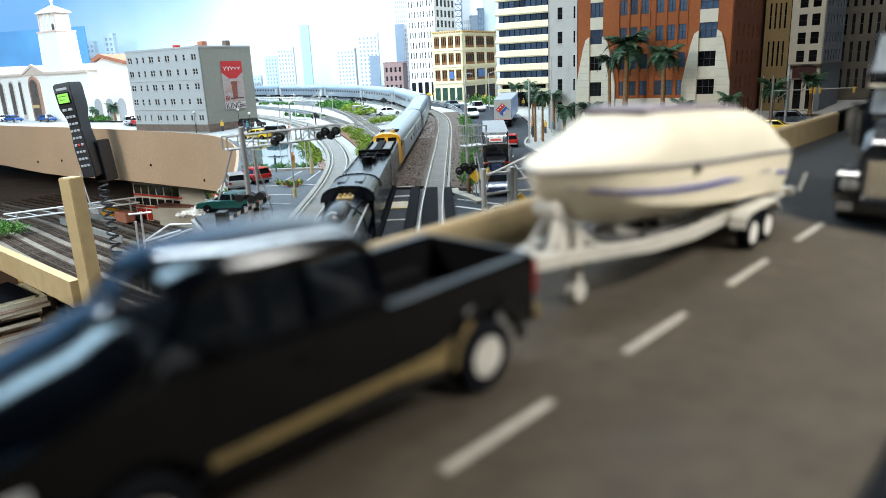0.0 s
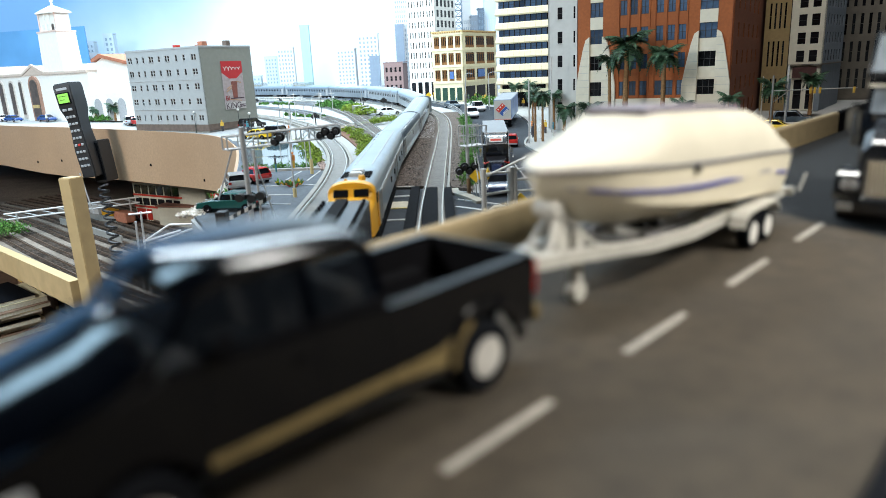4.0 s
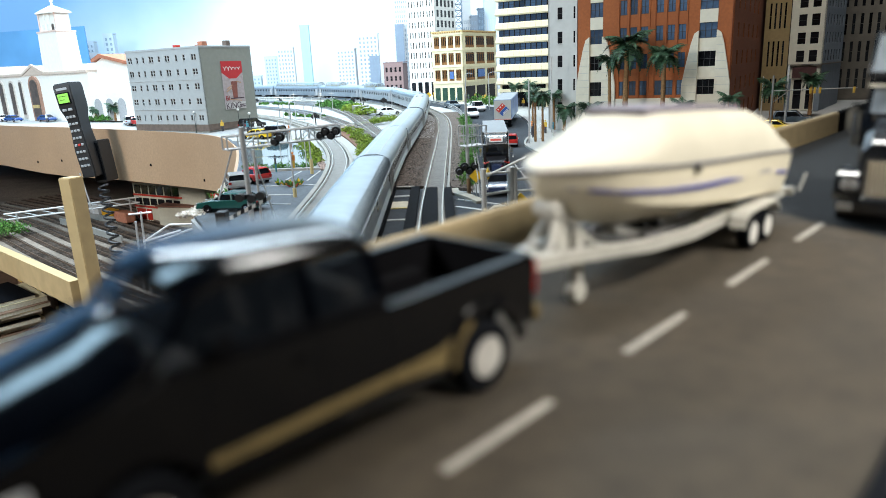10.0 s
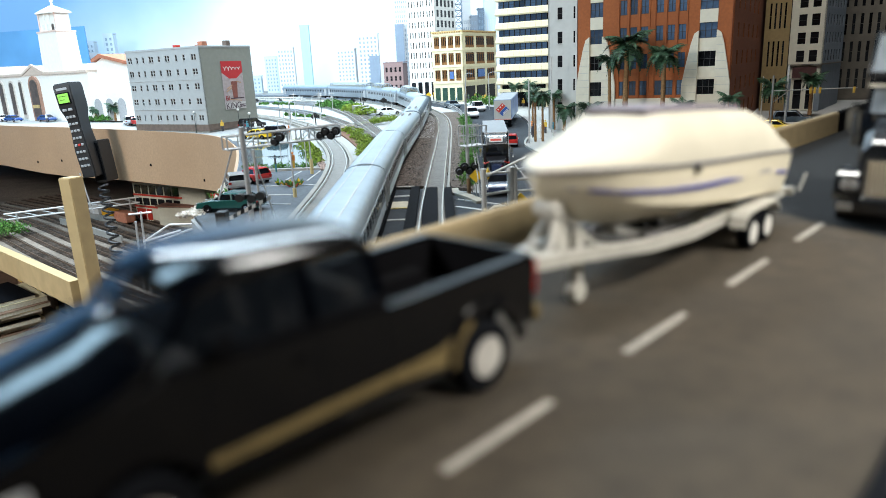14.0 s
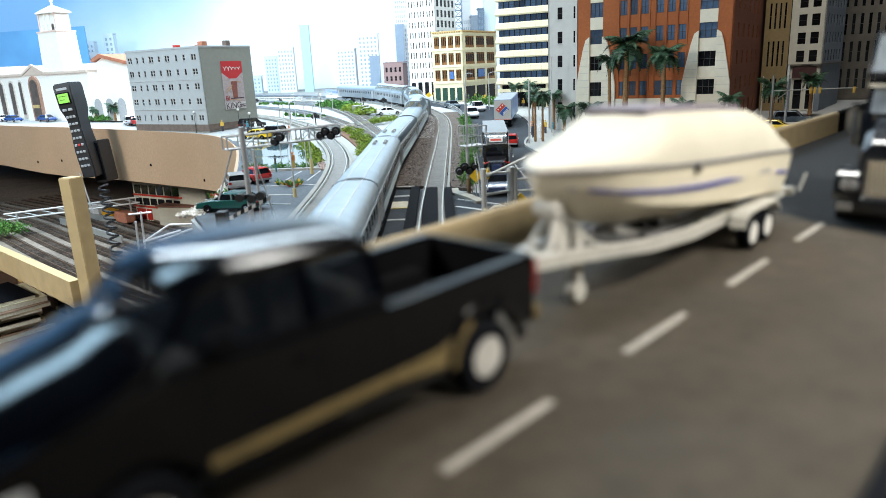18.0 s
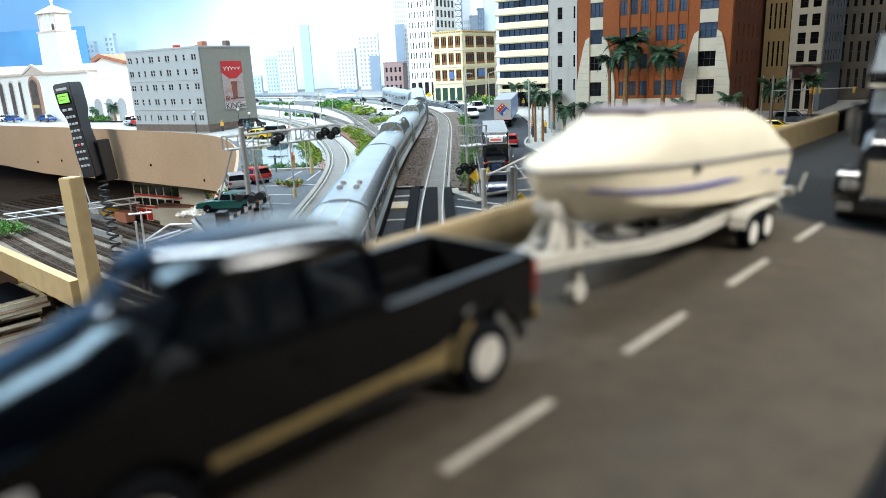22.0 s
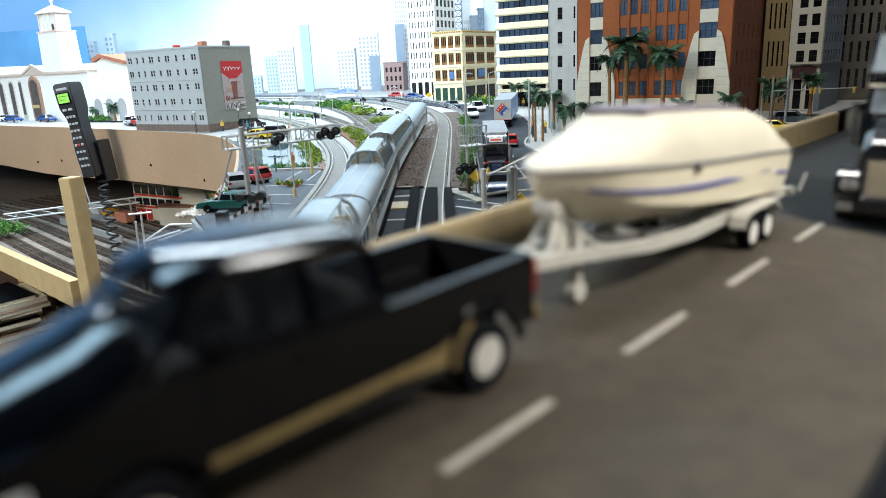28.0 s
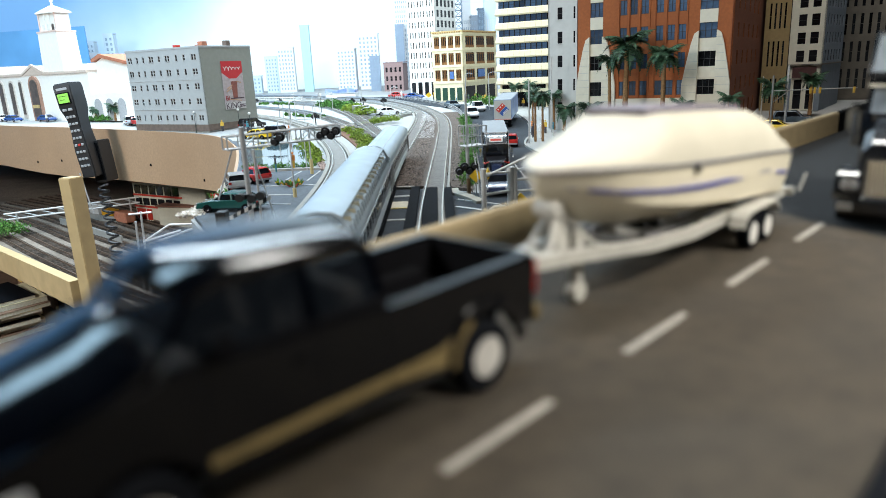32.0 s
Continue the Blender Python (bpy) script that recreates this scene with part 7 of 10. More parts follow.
def trailer():
    th = thing("boat_trailer", BOATM, "grey tandem-axle boat trailer hitched to the pickup", "trailer")
    P = lambda x: float(np.interp(x, [-1.1, 0.2, 2.2, 4.0, 8.6], [0.98, 0.90, 0.74, 0.62, 0.62]))
    for sgn in (-1, 1):
        bm = B()
        pts = [(-0.75, sgn * 0.10), (0.9, sgn * 0.42), (2.4, sgn * 0.78), (3.8, sgn * 0.84), (8.7, sgn * 0.84)]
        rings = [[(x, y - 0.07, P(x) - 0.10), (x, y + 0.07, P(x) - 0.10), (x, y + 0.07, P(x) + 0.10), (x, y - 0.07, P(x) + 0.10)] for x, y in pts]
        loft(bm, rings)
        part("side_rail", bm, TRAILERPAINT, th, "grey box-section side rail", s=S)
        bm = B()
        prof_o = [(5.02, 0.52), (5.12, 0.70), (5.34, 0.80), (6.68, 0.80), (6.90, 0.70), (7.00, 0.52)]
        prof_i = [(5.07, 0.52), (5.16, 0.67), (5.36, 0.76), (6.66, 0.76), (6.86, 0.67), (6.95, 0.52)]
        loft(bm, [[(a[0], sgn * 1.02, a[1]), (a[0], sgn * 1.34, a[1]), (b_[0], sgn * 1.34, b_[1]), (b_[0], sgn * 1.02, b_[1])] for a, b_ in zip(prof_o, prof_i)])
        part("mudguard", bm, TRAILERPAINT, th, "grey tandem mudguard", s=S)
        for x in (5.62, 6.40):
            wheel(th, x, sgn * 1.20, 0.325, 0.22, 0.215, WHITEWHEEL, sgn)
        bm = B()
        bx(bm, 2.6, sgn * 0.52 - 0.09, 0.70, 8.4, sgn * 0.52 + 0.09, 0.82)
        part("bunk", bm, GREYTRIM, th, "carpeted bunk", s=S)
        bm = B()
        bx(bm, 8.55, sgn * 1.0 - 0.08, 0.55, 8.72, sgn * 1.0 + 0.28, 0.72)
        cyl(bm, (8.6, sgn * 1.2, 0.66), (8.75, sgn * 1.28, 1.05), 0.03, n=6)
        part("light_bracket", bm, TRAILERPAINT, th, "rear light bracket", s=S)
    for x, w_ in ((1.6, 0.55), (3.2, 0.86), (4.8, 0.9), (6.4, 1.15), (8.3, 0.92)):
        bm = B()
        bx(bm, x - 0.06, -w_, P(x) - 0.08, x + 0.06, w_, P(x) + 0.06)
        part("cross_member", bm, TRAILERPAINT, th, s=S)
    bm = B()
    loft(bm, [[(x, y, z) for y, z in ((-w_, zc - 0.10), (w_, zc - 0.10), (w_, zc + 0.10), (-w_, zc + 0.10))] for x, w_, zc in ((-1.30, 0.07, 0.80), (-0.9, 0.12, 0.92), (0.2, 0.16, 0.92))])
    part("tongue", bm, TRAILERPAINT, th, "grey tongue and coupler", s=S)
    bm = B()
    loft(bm, [[(x0, -w_, z), (x0 + d, -w_, z), (x0 + d, w_, z), (x0, w_, z)] for x0, d, w_, z in ((0.60, 0.40, 0.15, 0.90), (0.68, 0.26, 0.12, 1.45), (0.60, 0.20, 0.10, 1.78))])
    bx(bm, 0.52, -0.17, 1.46, 0.76, 0.17, 1.66)
    part("winch_post", bm, TRAILERPAINT, th, "grey winch post under the bow", s=S)
    bm = B()
    cyl(bm, (0.55, -0.20, 1.60), (0.55, 0.20, 1.60), 0.12, n=14)
    part("winch", bm, TRAILERPAINT, th, s=S)
    bm = B()
    for sgn in (-1, 1):
        cyl(bm, (0.25, sgn * 0.20, 0.95), (0.72, sgn * 0.10, 1.45), 0.05, n=8)
        cyl(bm, (1.30, sgn * 0.34, 0.92), (0.80, sgn * 0.10, 1.45), 0.05, n=8)
    part("winch_brace", bm, TRAILERPAINT, th, s=S)
    bm = B()
    cyl(bm, (1.02, -0.20, 0.36), (1.02, -0.20, 1.16), 0.11, n=14)
    jack = part("jack", bm, TRAILERPAINT, th, "grey tongue jack", s=S)
    bm = B()
    cyl(bm, (1.02, -0.30, 0.19), (1.02, -0.10, 0.19), 0.18, n=20)
    soften(bm, 0.02)
    part("jack_wheel", bm, TRAILERPAINT, jack, "pale jack wheel", s=S, smooth=True)
    return th


boat()
trailer()


def tractor():
    """Long-nosed road tractor facing the lens; x forwards."""
    th = thing("road_tractor", on_road(0.1960, -0.0135), "dark long-nosed road tractor with chrome trim and lights", "truck")
    th.scale = (0.9, 0.9, 0.9)
    F = 5.35
    BLU = mat("dark_blue_truck_paint", (0.004, 0.006, 0.010), 0.2, vary=0.15, spec=0.5, coat=1.0)
    bm = B()
    loft(bm, [[(x, y, z) for y, z in ((-w_, 0.75), (w_, 0.75), (w_, h_ - 0.2), (w_ - 0.18, h_), (-w_ + 0.18, h_), (-w_, h_ - 0.2))] for x, w_, h_ in ((3.3, 0.98, 2.45), (F - 0.2, 0.70, 2.05), (F - 0.08, 0.66, 1.95))])
    part("hood", bm, BLU, th, "dark long hood", s=S, smooth=True)
    bm = B()
    bx(bm, F - 0.10, -0.54, 0.72, F + 0.02, 0.54, 1.62)
    g_ = part("grille", bm, CHROME, th, "tall chrome grille surround", s=S)
    for k in range(11):
        bm = B()
        y = -0.43 + 0.086 * k
        bx(bm, F + 0.02, y - 0.024, 0.78, F + 0.06, y + 0.024, 1.56)
        part("grille_bar", bm, mat("tan_grille_bar", (0.55, 0.48, 0.36), 0.4, 0.5) if k == 0 else bpy.data.materials["tan_grille_bar"], g_, s=S)
    bm = B()
    bx(bm, F + 0.05, -1.06, 0.36, F + 0.24, 1.06, 0.66)
    soften(bm, 0.05)
    part("bumper", bm, BLU, th, "dark polished bumper", s=S, smooth=True)
    bm = B()
    bx(bm, F + 0.10, -1.02, 0.20, F + 0.20, 1.02, 0.36)
    part("air_dam", bm, BLACK, th, s=S)
    for sgn in (-1, 1):
        bm = B()
        o_, i_ = arch(4.35, 0.5, 0.78, 8, 176, 12), arch(4.35, 0.5, 0.68, 8, 176, 12)
        loft(bm, [[(o_[k][0], sgn * 0.70, o_[k][1]), (o_[k][0], sgn * 1.24, o_[k][1]), (i_[k][0], sgn * 1.24, i_[k][1]), (i_[k][0], sgn * 0.70, i_[k][1])] for k in range(13)])
        part("fender", bm, BLU, th, "dark front fender", s=S, smooth=True)
        bm = B()
        bx(bm, F - 0.18, sgn * 0.84 - 0.20, 0.86, F + 0.04, sgn * 0.84 + 0.20, 1.14)
        soften(bm, 0.05)
        hl = part("headlight", bm, CHROME, th, "chrome headlight pod", s=S, smooth=True)
        for dy in (-0.1, 0.1):
            bm = B()
            bx(bm, F + 0.04, sgn * 0.84 + dy - 0.08, 0.92, F + 0.07, sgn * 0.84 + dy + 0.08, 1.09)
            part("lamp_glass", bm, CLEARLENS, hl, s=S)
        bm = B()
        cyl(bm, (3.45, sgn * 1.14, 1.7), (3.45, sgn * 1.14, 2.55), 0.20, n=18)
        part("air_cleaner", bm, BLU, th, "dark round air cleaner", s=S, smooth=True)
        bm = B()
        bx(bm, F + 0.24, sgn * 0.84 - 0.16, 0.44, F + 0.27, sgn * 0.84 + 0.16, 0.60)
        part("fog_light", bm, CLEARLENS, th, "lower lamp in the bumper", s=S)
        bm = B()
        bx(bm, 3.15, sgn * 1.36 - 0.16, 2.00, 3.35, sgn * 1.36 + 0.16, 2.62)
        soften(bm, 0.06)
        cyl(bm, (3.25, sgn * 1.05, 2.7), (3.25, sgn * 1.44, 2.7), 0.03, n=6)
        part("mirror", bm, BLU, th, "dark door mirror", s=S)
        bm = B()
        cyl(bm, (1.0, sgn * 1.18, 0.9), (1.0, sgn * 1.18, 4.3), 0.09, n=14)
        part("exhaust_pipe", bm, GREYTRIM, th, "tall grey exhaust pipe", s=S)
        bm = B()
        cyl(bm, (1.2, sgn * 1.0, 0.75), (3.1, sgn * 1.0, 0.75), 0.32, n=20)
        part("fuel_tank", bm, CHROME, th, "round chrome tank", s=S, smooth=True)
        wheel(th, 4.35, sgn * 1.02, 0.52, 0.30, 0.30, CHROME, sgn)
        for x in (-1.0, 0.3):
            wheel(th, x, sgn * 0.95, 0.52, 0.55, 0.30, CHROME, sgn)
        bm = B()
        loft(bm, [[(x, sgn * y, z) for x, z in ((2.2, 2.5), (3.1, 2.5), (2.9, 3.15), (2.25, 3.15))] for y in (1.135, 1.15)])
        part("side_window", bm, CARGLASS, th, s=S)
    bm = B()
    loft(bm, [[(x, y, z) for x, y in ((0.9, -w_), (x1, -w_), (x1, w_), (0.9, w_))] for z, x1, w_ in ((0.8, 3.4, 1.14), (2.45, 3.38, 1.14), (3.25, 3.05, 1.10), (3.40, 2.85, 1.04))])
    part("cab", bm, BLU, th, "dark cab", s=S)
    bm = B()
    for y0, y1 in ((-1.0, -0.03), (0.03, 1.0)):
        loft(bm, [[(3.385 + d, y0, 2.50), (3.385 + d, y1, 2.50), (3.105 + d, y1 * 0.98, 3.18), (3.105 + d, y0 * 0.98, 3.18)] for d in (0.0, 0.02)])
    # pale base colour imitates sky reflected in the tractor's panes
    TRACTORGLASS = mat("pale_reflection_glass", (0.40, 0.46, 0.52), 0.08, 0.35, vary=0.3, scale=300)
    part("windscreen", bm, TRACTORGLASS, th, "split windscreen", s=S)
    bm = B()
    bx(bm, 3.06, -1.08, 3.16, 3.44, 1.08, 3.22, pose(0, 0, 0))
    part("sun_visor", bm, CHROME, th, "chrome sun visor", s=S)
    bm = B()
    bx(bm, -0.9, -1.15, 0.9, 0.88, 1.15, 3.4)
    soften(bm, 0.1)
    part("sleeper", bm, BLU, th, "dark sleeper box", s=S)
    bm = B()
    loft(bm, [[(x, y, z) for y, z in ((-1.22, 3.35), (1.22, 3.35), (1.20, h_), (-1.20, h_))] for x, h_ in ((0.88, 4.52), (2.6, 4.50), (3.05, 3.55))])
    fairing = part("roof_fairing", bm, BLU, th, "dark roof fairing", s=S, smooth=True)
    bm = B()
    loft(bm, [[(2.63 + d, -1.08, 4.40), (2.63 + d, 1.08, 4.40), (3.06 + d, 1.10, 3.50), (3.06 + d, -1.10, 3.50)] for d in (0.0, 0.03)])
    part("upper_window", bm, TRACTORGLASS, fairing, "upper window with reflected sky put into its colour", s=S)
    bm = B()
    tube(bm, [(2.66, -1.12, 4.44), (2.66, 1.12, 4.44)], 0.05, 8)
    for sgn in (-1, 1):
        tube(bm, [(2.66, sgn * 1.12, 4.44), (3.09, sgn * 1.14, 3.47)], 0.035, 8)
    part("window_trim", bm, CHROME, fairing, "chrome window trim", s=S, smooth=True)
    for k in range(5):
        bm = B()
        y = -0.8 + 0.4 * k
        cyl(bm, (2.95, y, 3.38), (2.95, y, 3.52), 0.06, 0.03, 10)
        part("roof_light", bm, glow("lit_marker_light", (0.75, 0.85, 1.0), 1.5) if k == 0 else bpy.data.materials["lit_marker_light"], th, "lit roof marker light", s=S)
    bm = B()
    bx(bm, -1.7, -0.45, 0.7, 5.2, 0.45, 0.95)
    part("chassis", bm, BLACK, th, s=S)
    return th


tractor()
# dark kerb added on the near side of the bridge road for a blurred dark corner
bm = B()
loft(bm, [[road(a, -0.0350, ROADZ), road(a, -0.0440, ROADZ), road(a, -0.0435, ROADZ + 0.0014), road(a, -0.0355, ROADZ + 0.0014)] for a in (0.01, 0.9)])
tagged(part("kerb_bridge", bm, RUBBER), "low dark kerb beside the bridge road", "kerb", kind="structure")

# ---- planting ----
rl = random.Random(11)


def leafy(bm, cx, cy, cz, r, count, size):
    """A bush: small folded leaves scattered over an uneven ball."""
    for _ in range(count):
        d = Vector((rl.gauss(0, 1), rl.gauss(0, 1), abs(rl.gauss(0, 1)) * 0.9)).normalized()
        p = Vector((cx, cy, cz)) + d * r * rl.uniform(0.55, 1.08)
        t = Euler((rl.uniform(0, 6.3), rl.uniform(0, 6.3), rl.uniform(0, 6.3))).to_matrix()
        s_ = size * rl.uniform(0.6, 1.3)
        vs = [bm.verts.new(p + t @ Vector(v) * s_) for v in ((-1, 0, 0), (0, -0.55, 0.25), (1, 0, 0), (0, 0.55, 0.25))]
        bm.faces.new((vs[0], vs[1], vs[2]))
        bm.faces.new((vs[0], vs[2], vs[3]))


def hedge(name, label, pts, width, height, mate, step=0.006, leaf=0.0013, count=52):
    bm = B()
    for p in curve_through(pts, step):
        for _ in range(max(1, int(width / 0.007))):
            h = height * rl.uniform(0.55, 1.0)
            leafy(bm, p.x + rl.uniform(-0.5, 0.5) * width, p.y + rl.uniform(-0.5, 0.5) * width, grade(p.y) + h * 0.35, h * 0.65, count, leaf)
    return tagged(part(name, bm, mate), label, "hedge", kind="stuff")


hedge("hedge", "dark green clipped hedge along the gravel verge", [(0.0265, 0.6250), (0.0320, 0.7200), (0.0410, 0.9000), (0.0490, 1.1100), (0.0505, 1.2804)], 0.010, 0.017, LEAF)
hedge("hedge", "yellow-green shrubs between branch and main line", [(-0.0940, 0.8850), (-0.0988, 0.9580), (-0.1079, 1.0205), (-0.1233, 1.0885), (-0.1428, 1.1646), (-0.1575, 1.2043)], 0.020, 0.013, LEAFLIGHT, 0.009, 0.0015, 60)
hedge("hedge", "yellow-green shrub clump beside the crossing", [(-0.1154, 1.2804), (-0.0943, 1.2926), (-0.0760, 1.3048)], 0.030, 0.018, LEAFLIGHT, 0.008, 0.0015, 60)
hedge("hedge", "bright green shrubs on the far traffic island", [(-0.2769, 1.7655), (-0.2355, 1.6889), (-0.2013, 1.6105)], 0.040, 0.022, LEAF, 0.014, 0.003)
hedge("hedge", "yellow-green shrubs on the traffic island", [(-0.1941, 1.5857), (-0.1718, 1.5250), (-0.1450, 1.4499)], 0.036, 0.021, LEAFLIGHT, 0.013, 0.003)
hedge("hedge", "dark green hedge before the pond", [(-0.2320, 0.8230), (-0.1900, 0.8200), (-0.1500, 0.8180)], 0.008, 0.010, LEAF, 0.005)
hedge("hedge", "green shrubs on the pond bank", [(-0.1500, 0.8350), (-0.1680, 0.9200), (-0.1947, 1.0128), (-0.2220, 1.0810)], 0.011, 0.014, LEAFLIGHT, 0.007, 0.0018)
hedge("hedge", "low green planting by the office block", [(-0.3332, 1.5495), (-0.2790, 1.4878), (-0.2388, 1.4499)], 0.012, 0.008, LEAF, 0.012, 0.0024)
hedge("hedge", "dark green bushes before the banded office", [(0.0875, 1.5495), (0.1130, 1.5312), (0.1389, 1.5065)], 0.018, 0.030, LEAF, 0.010, 0.003)
hedge("hedge", "green planting before the station arcade", [(-0.8323, 1.6565), (-0.7865, 1.6303), (-0.7395, 1.6105)], 0.016, 0.016, LEAF, 0.012, 0.003)
hedge("hedge", "low green plants on the far street edge", [(-0.5129, 2.0206), (-0.4523, 1.9887), (-0.3921, 1.9447)], 0.012, 0.010, LEAF, 0.012, 0.003)


def flower_bed(name, label, pts, mats):
    bm = B()
    for x, y in pts:
        for k in range(9):
            a = rl.uniform(0, 6.28)
            tip = Vector((x + 0.005 * math.cos(a), y + 0.005 * math.sin(a), rl.uniform(0.004, 0.009)))
            n = Vector((-math.sin(a), math.cos(a), 0)) * 0.0012
            vs = [bm.verts.new(v) for v in (Vector((x, y, 0.0)) + n * 0.5, Vector((x, y, 0)) - n * 0.5, tip * 0.5 + Vector((x, y, 0.004)) * 0.5 - n, tip, tip * 0.5 + Vector((x, y, 0.004)) * 0.5 + n)]
            bm.faces.new(vs).material_index = 0 if k % 3 else 1
    return tagged(part(name, bm, mats), label, "flowers", kind="stuff")


flower_bed("flower_bed", "green plants with yellow and red flowers by the lot", [(-0.1585, 0.6900), (-0.1530, 0.6860), (-0.1480, 0.6920), (-0.1430, 0.6880), (-0.1660, 0.6940)], [LEAF, FLOWERYELLOW])
flower_bed("flower_bed", "red flowering plants beside the kerb", [(-0.1500, 0.6780), (-0.1445, 0.6760), (-0.2140, 0.6280), (-0.2100, 0.6400), (-0.2050, 0.6480)], [LEAF, FLOWERRED])


def palm_meshes(seed, fronds, length, leaf):
    r = random.Random(seed)
    bm = B()
    for k in range(fronds):
        a = k * 2.399 + r.uniform(-0.2, 0.2)
        lift = r.uniform(-0.1, 1.25)
        L = length * r.uniform(0.8, 1.1)
        d = Vector((math.cos(a), math.sin(a), 0))
        n = Vector((-d.y, d.x, 0))
        prev = None
        for i in range(10):
            u = (i + 1) / 10
            p = d * (L * u * (0.95 - 0.25 * u * (1 - lift))) + Vector((0, 0, L * (lift * 0.75 * u - (0.55 + 0.45 * (1 - lift)) * u * u)))
            if prev is not None:
                w = leaf * math.sin(min(1, u * 1.05) * math.pi * 0.92 + 0.15)
                for sgn in (-1, 1):
                    for jj in (0.0, 0.33, 0.66):
                        q = prev.lerp(p, jj)
                        tip = q + n * sgn * w + d * w * 0.55 - Vector((0, 0, w * (0.25 + 0.3 * r.random())))
                        base2 = prev.lerp(p, jj + 0.40)
                        bm.faces.new([bm.verts.new(v) for v in (q, base2, tip)])
                m_ = n * 0.0004
                bm.faces.new([bm.verts.new(v) for v in (prev - m_, prev + m_, p + m_, p - m_)])
            prev = p
    return bm


def palm(name, label, x, y, h, crown, seed, lean=0.0, trunk=0.0021, fronds=20, leaf=0.008, z=0.003):
    th = thing(name, pose(x, y, z + grade(y), 0, 0, seed * 47), label, "palm tree", "street palms")
    bm = B()
    rings, n = [], 9
    steps = max(6, int(h / 0.004))
    for i in range(steps + 1):
        u = i / steps
        rr = trunk * (1.25 - 0.45 * u) * (1.12 if i % 2 else 0.94) * (1.35 if u > 0.86 else 1)
        rings.append([(rr * math.cos(k * math.tau / n) + lean * u * u, rr * math.sin(k * math.tau / n), h * u) for k in range(n)])
    loft(bm, rings)
    part("trunk", bm, BARK, th, "ringed brown trunk")
    bmc = palm_meshes(seed, int(fronds * 1.5), crown, leaf)
    for v in bmc.verts:
        v.co += Vector((lean, 0, h))
    part("crown", bmc, PALM, th, "drooping green palm fronds")
    bms = B()
    for k in range(16):
        a = k * 2.4
        d = Vector((math.cos(a), math.sin(a), 0))
        bms.faces.new([bms.verts.new(v) for v in (Vector((lean, 0, h * 0.995)) + d * trunk * 0.6, Vector((lean, 0, h * 0.90)) + d * trunk * 1.7, Vector((lean, 0, h * 0.90)) + d * trunk * 1.7 + Vector((-d.y, d.x, 0)) * 0.0012, Vector((lean, 0, h * 0.99)) + Vector((-d.y, d.x, 0)) * 0.001)])
    part("dead_fronds", bms, BARK, th, "brown skirt of dead fronds")
    return th


for args in (("tall green palm before the rust-red office", 0.2694, 0.9856, 0.1268, 0.0396, 1, 0.002, 0.0034, 24, 0.014), ("tall green palm before the rust-red office", 0.3127, 0.9540, 0.1119, 0.0300, 2, 0.0, 0.0030, 22, 0.011),
             ("slim green palm before the white block", 0.2523, 1.0051, 0.1044, 0.0236, 3, 0.002, 0.0024, 18, 0.009), ("short green palm on the town pavement", 0.3330, 0.9300, 0.0440, 0.0200, 4, 0.0, 0.0022, 16, 0.008),
             ("short green palm on the town pavement", 0.3830, 0.9000, 0.0520, 0.0200, 5, 0.0, 0.0022, 16, 0.008), ("green palm before the khaki block", 0.4819, 0.9895, 0.0594, 0.0257, 6, 0.001, 0.0024, 18, 0.010),
             ("short bushy palm by the white block", 0.1954, 1.0548, 0.0350, 0.0214, 7, 0.002, 0.0022, 18, 0.009), ("short bushy palm by the white block", 0.2289, 1.0320, 0.0352, 0.0235, 8, 0.0, 0.0024, 20, 0.010),
             ("slim green palm on the street corner", 0.1372, 0.9596, 0.0600, 0.0165, 9, 0.001, 0.0015, 18, 0.0065), ("slim green palm on the street corner", 0.1472, 0.9580, 0.0640, 0.0170, 10, 0.0, 0.0015, 18, 0.0065),
             ("slim green palm beside the white block", 0.1836, 1.0773, 0.0540, 0.0185, 12, 0.001, 0.0017, 18, 0.007), ("slim green palm on the street corner", 0.1506, 1.0810, 0.0610, 0.0165, 13, -0.001, 0.0015, 18, 0.0065),
             ("green palm before the banded office", 0.1663, 1.4499, 0.0450, 0.0185, 14, 0.0, 0.0018, 18, 0.008), ("green palm before the banded office", 0.1930, 1.4243, 0.0490, 0.0185, 15, 0.0, 0.0018, 18, 0.008),
             ("small green palm before the station", -0.8054, 1.6434, 0.0278, 0.0180, 16, 0.0, 0.0022, 16, 0.010), ("small green palm before the station", -0.7440, 1.6072, 0.0329, 0.0214, 17, 0.0, 0.0024, 16, 0.011),
             ("dark green palm at the street corner", 0.6029, 1.1100, 0.0574, 0.0249, 18, 0.0, 0.0024, 16, 0.010)):
    palm("palm_tree", *args)

# ---- vehicles in the town (prototype metres, x forwards) ----
PAINTS = {}


def paint(name, colour):
    if name not in PAINTS:
        PAINTS[name] = mat(name + "_car_paint", colour, 0.25, vary=0.05, coat=0.5)
    return PAINTS[name]


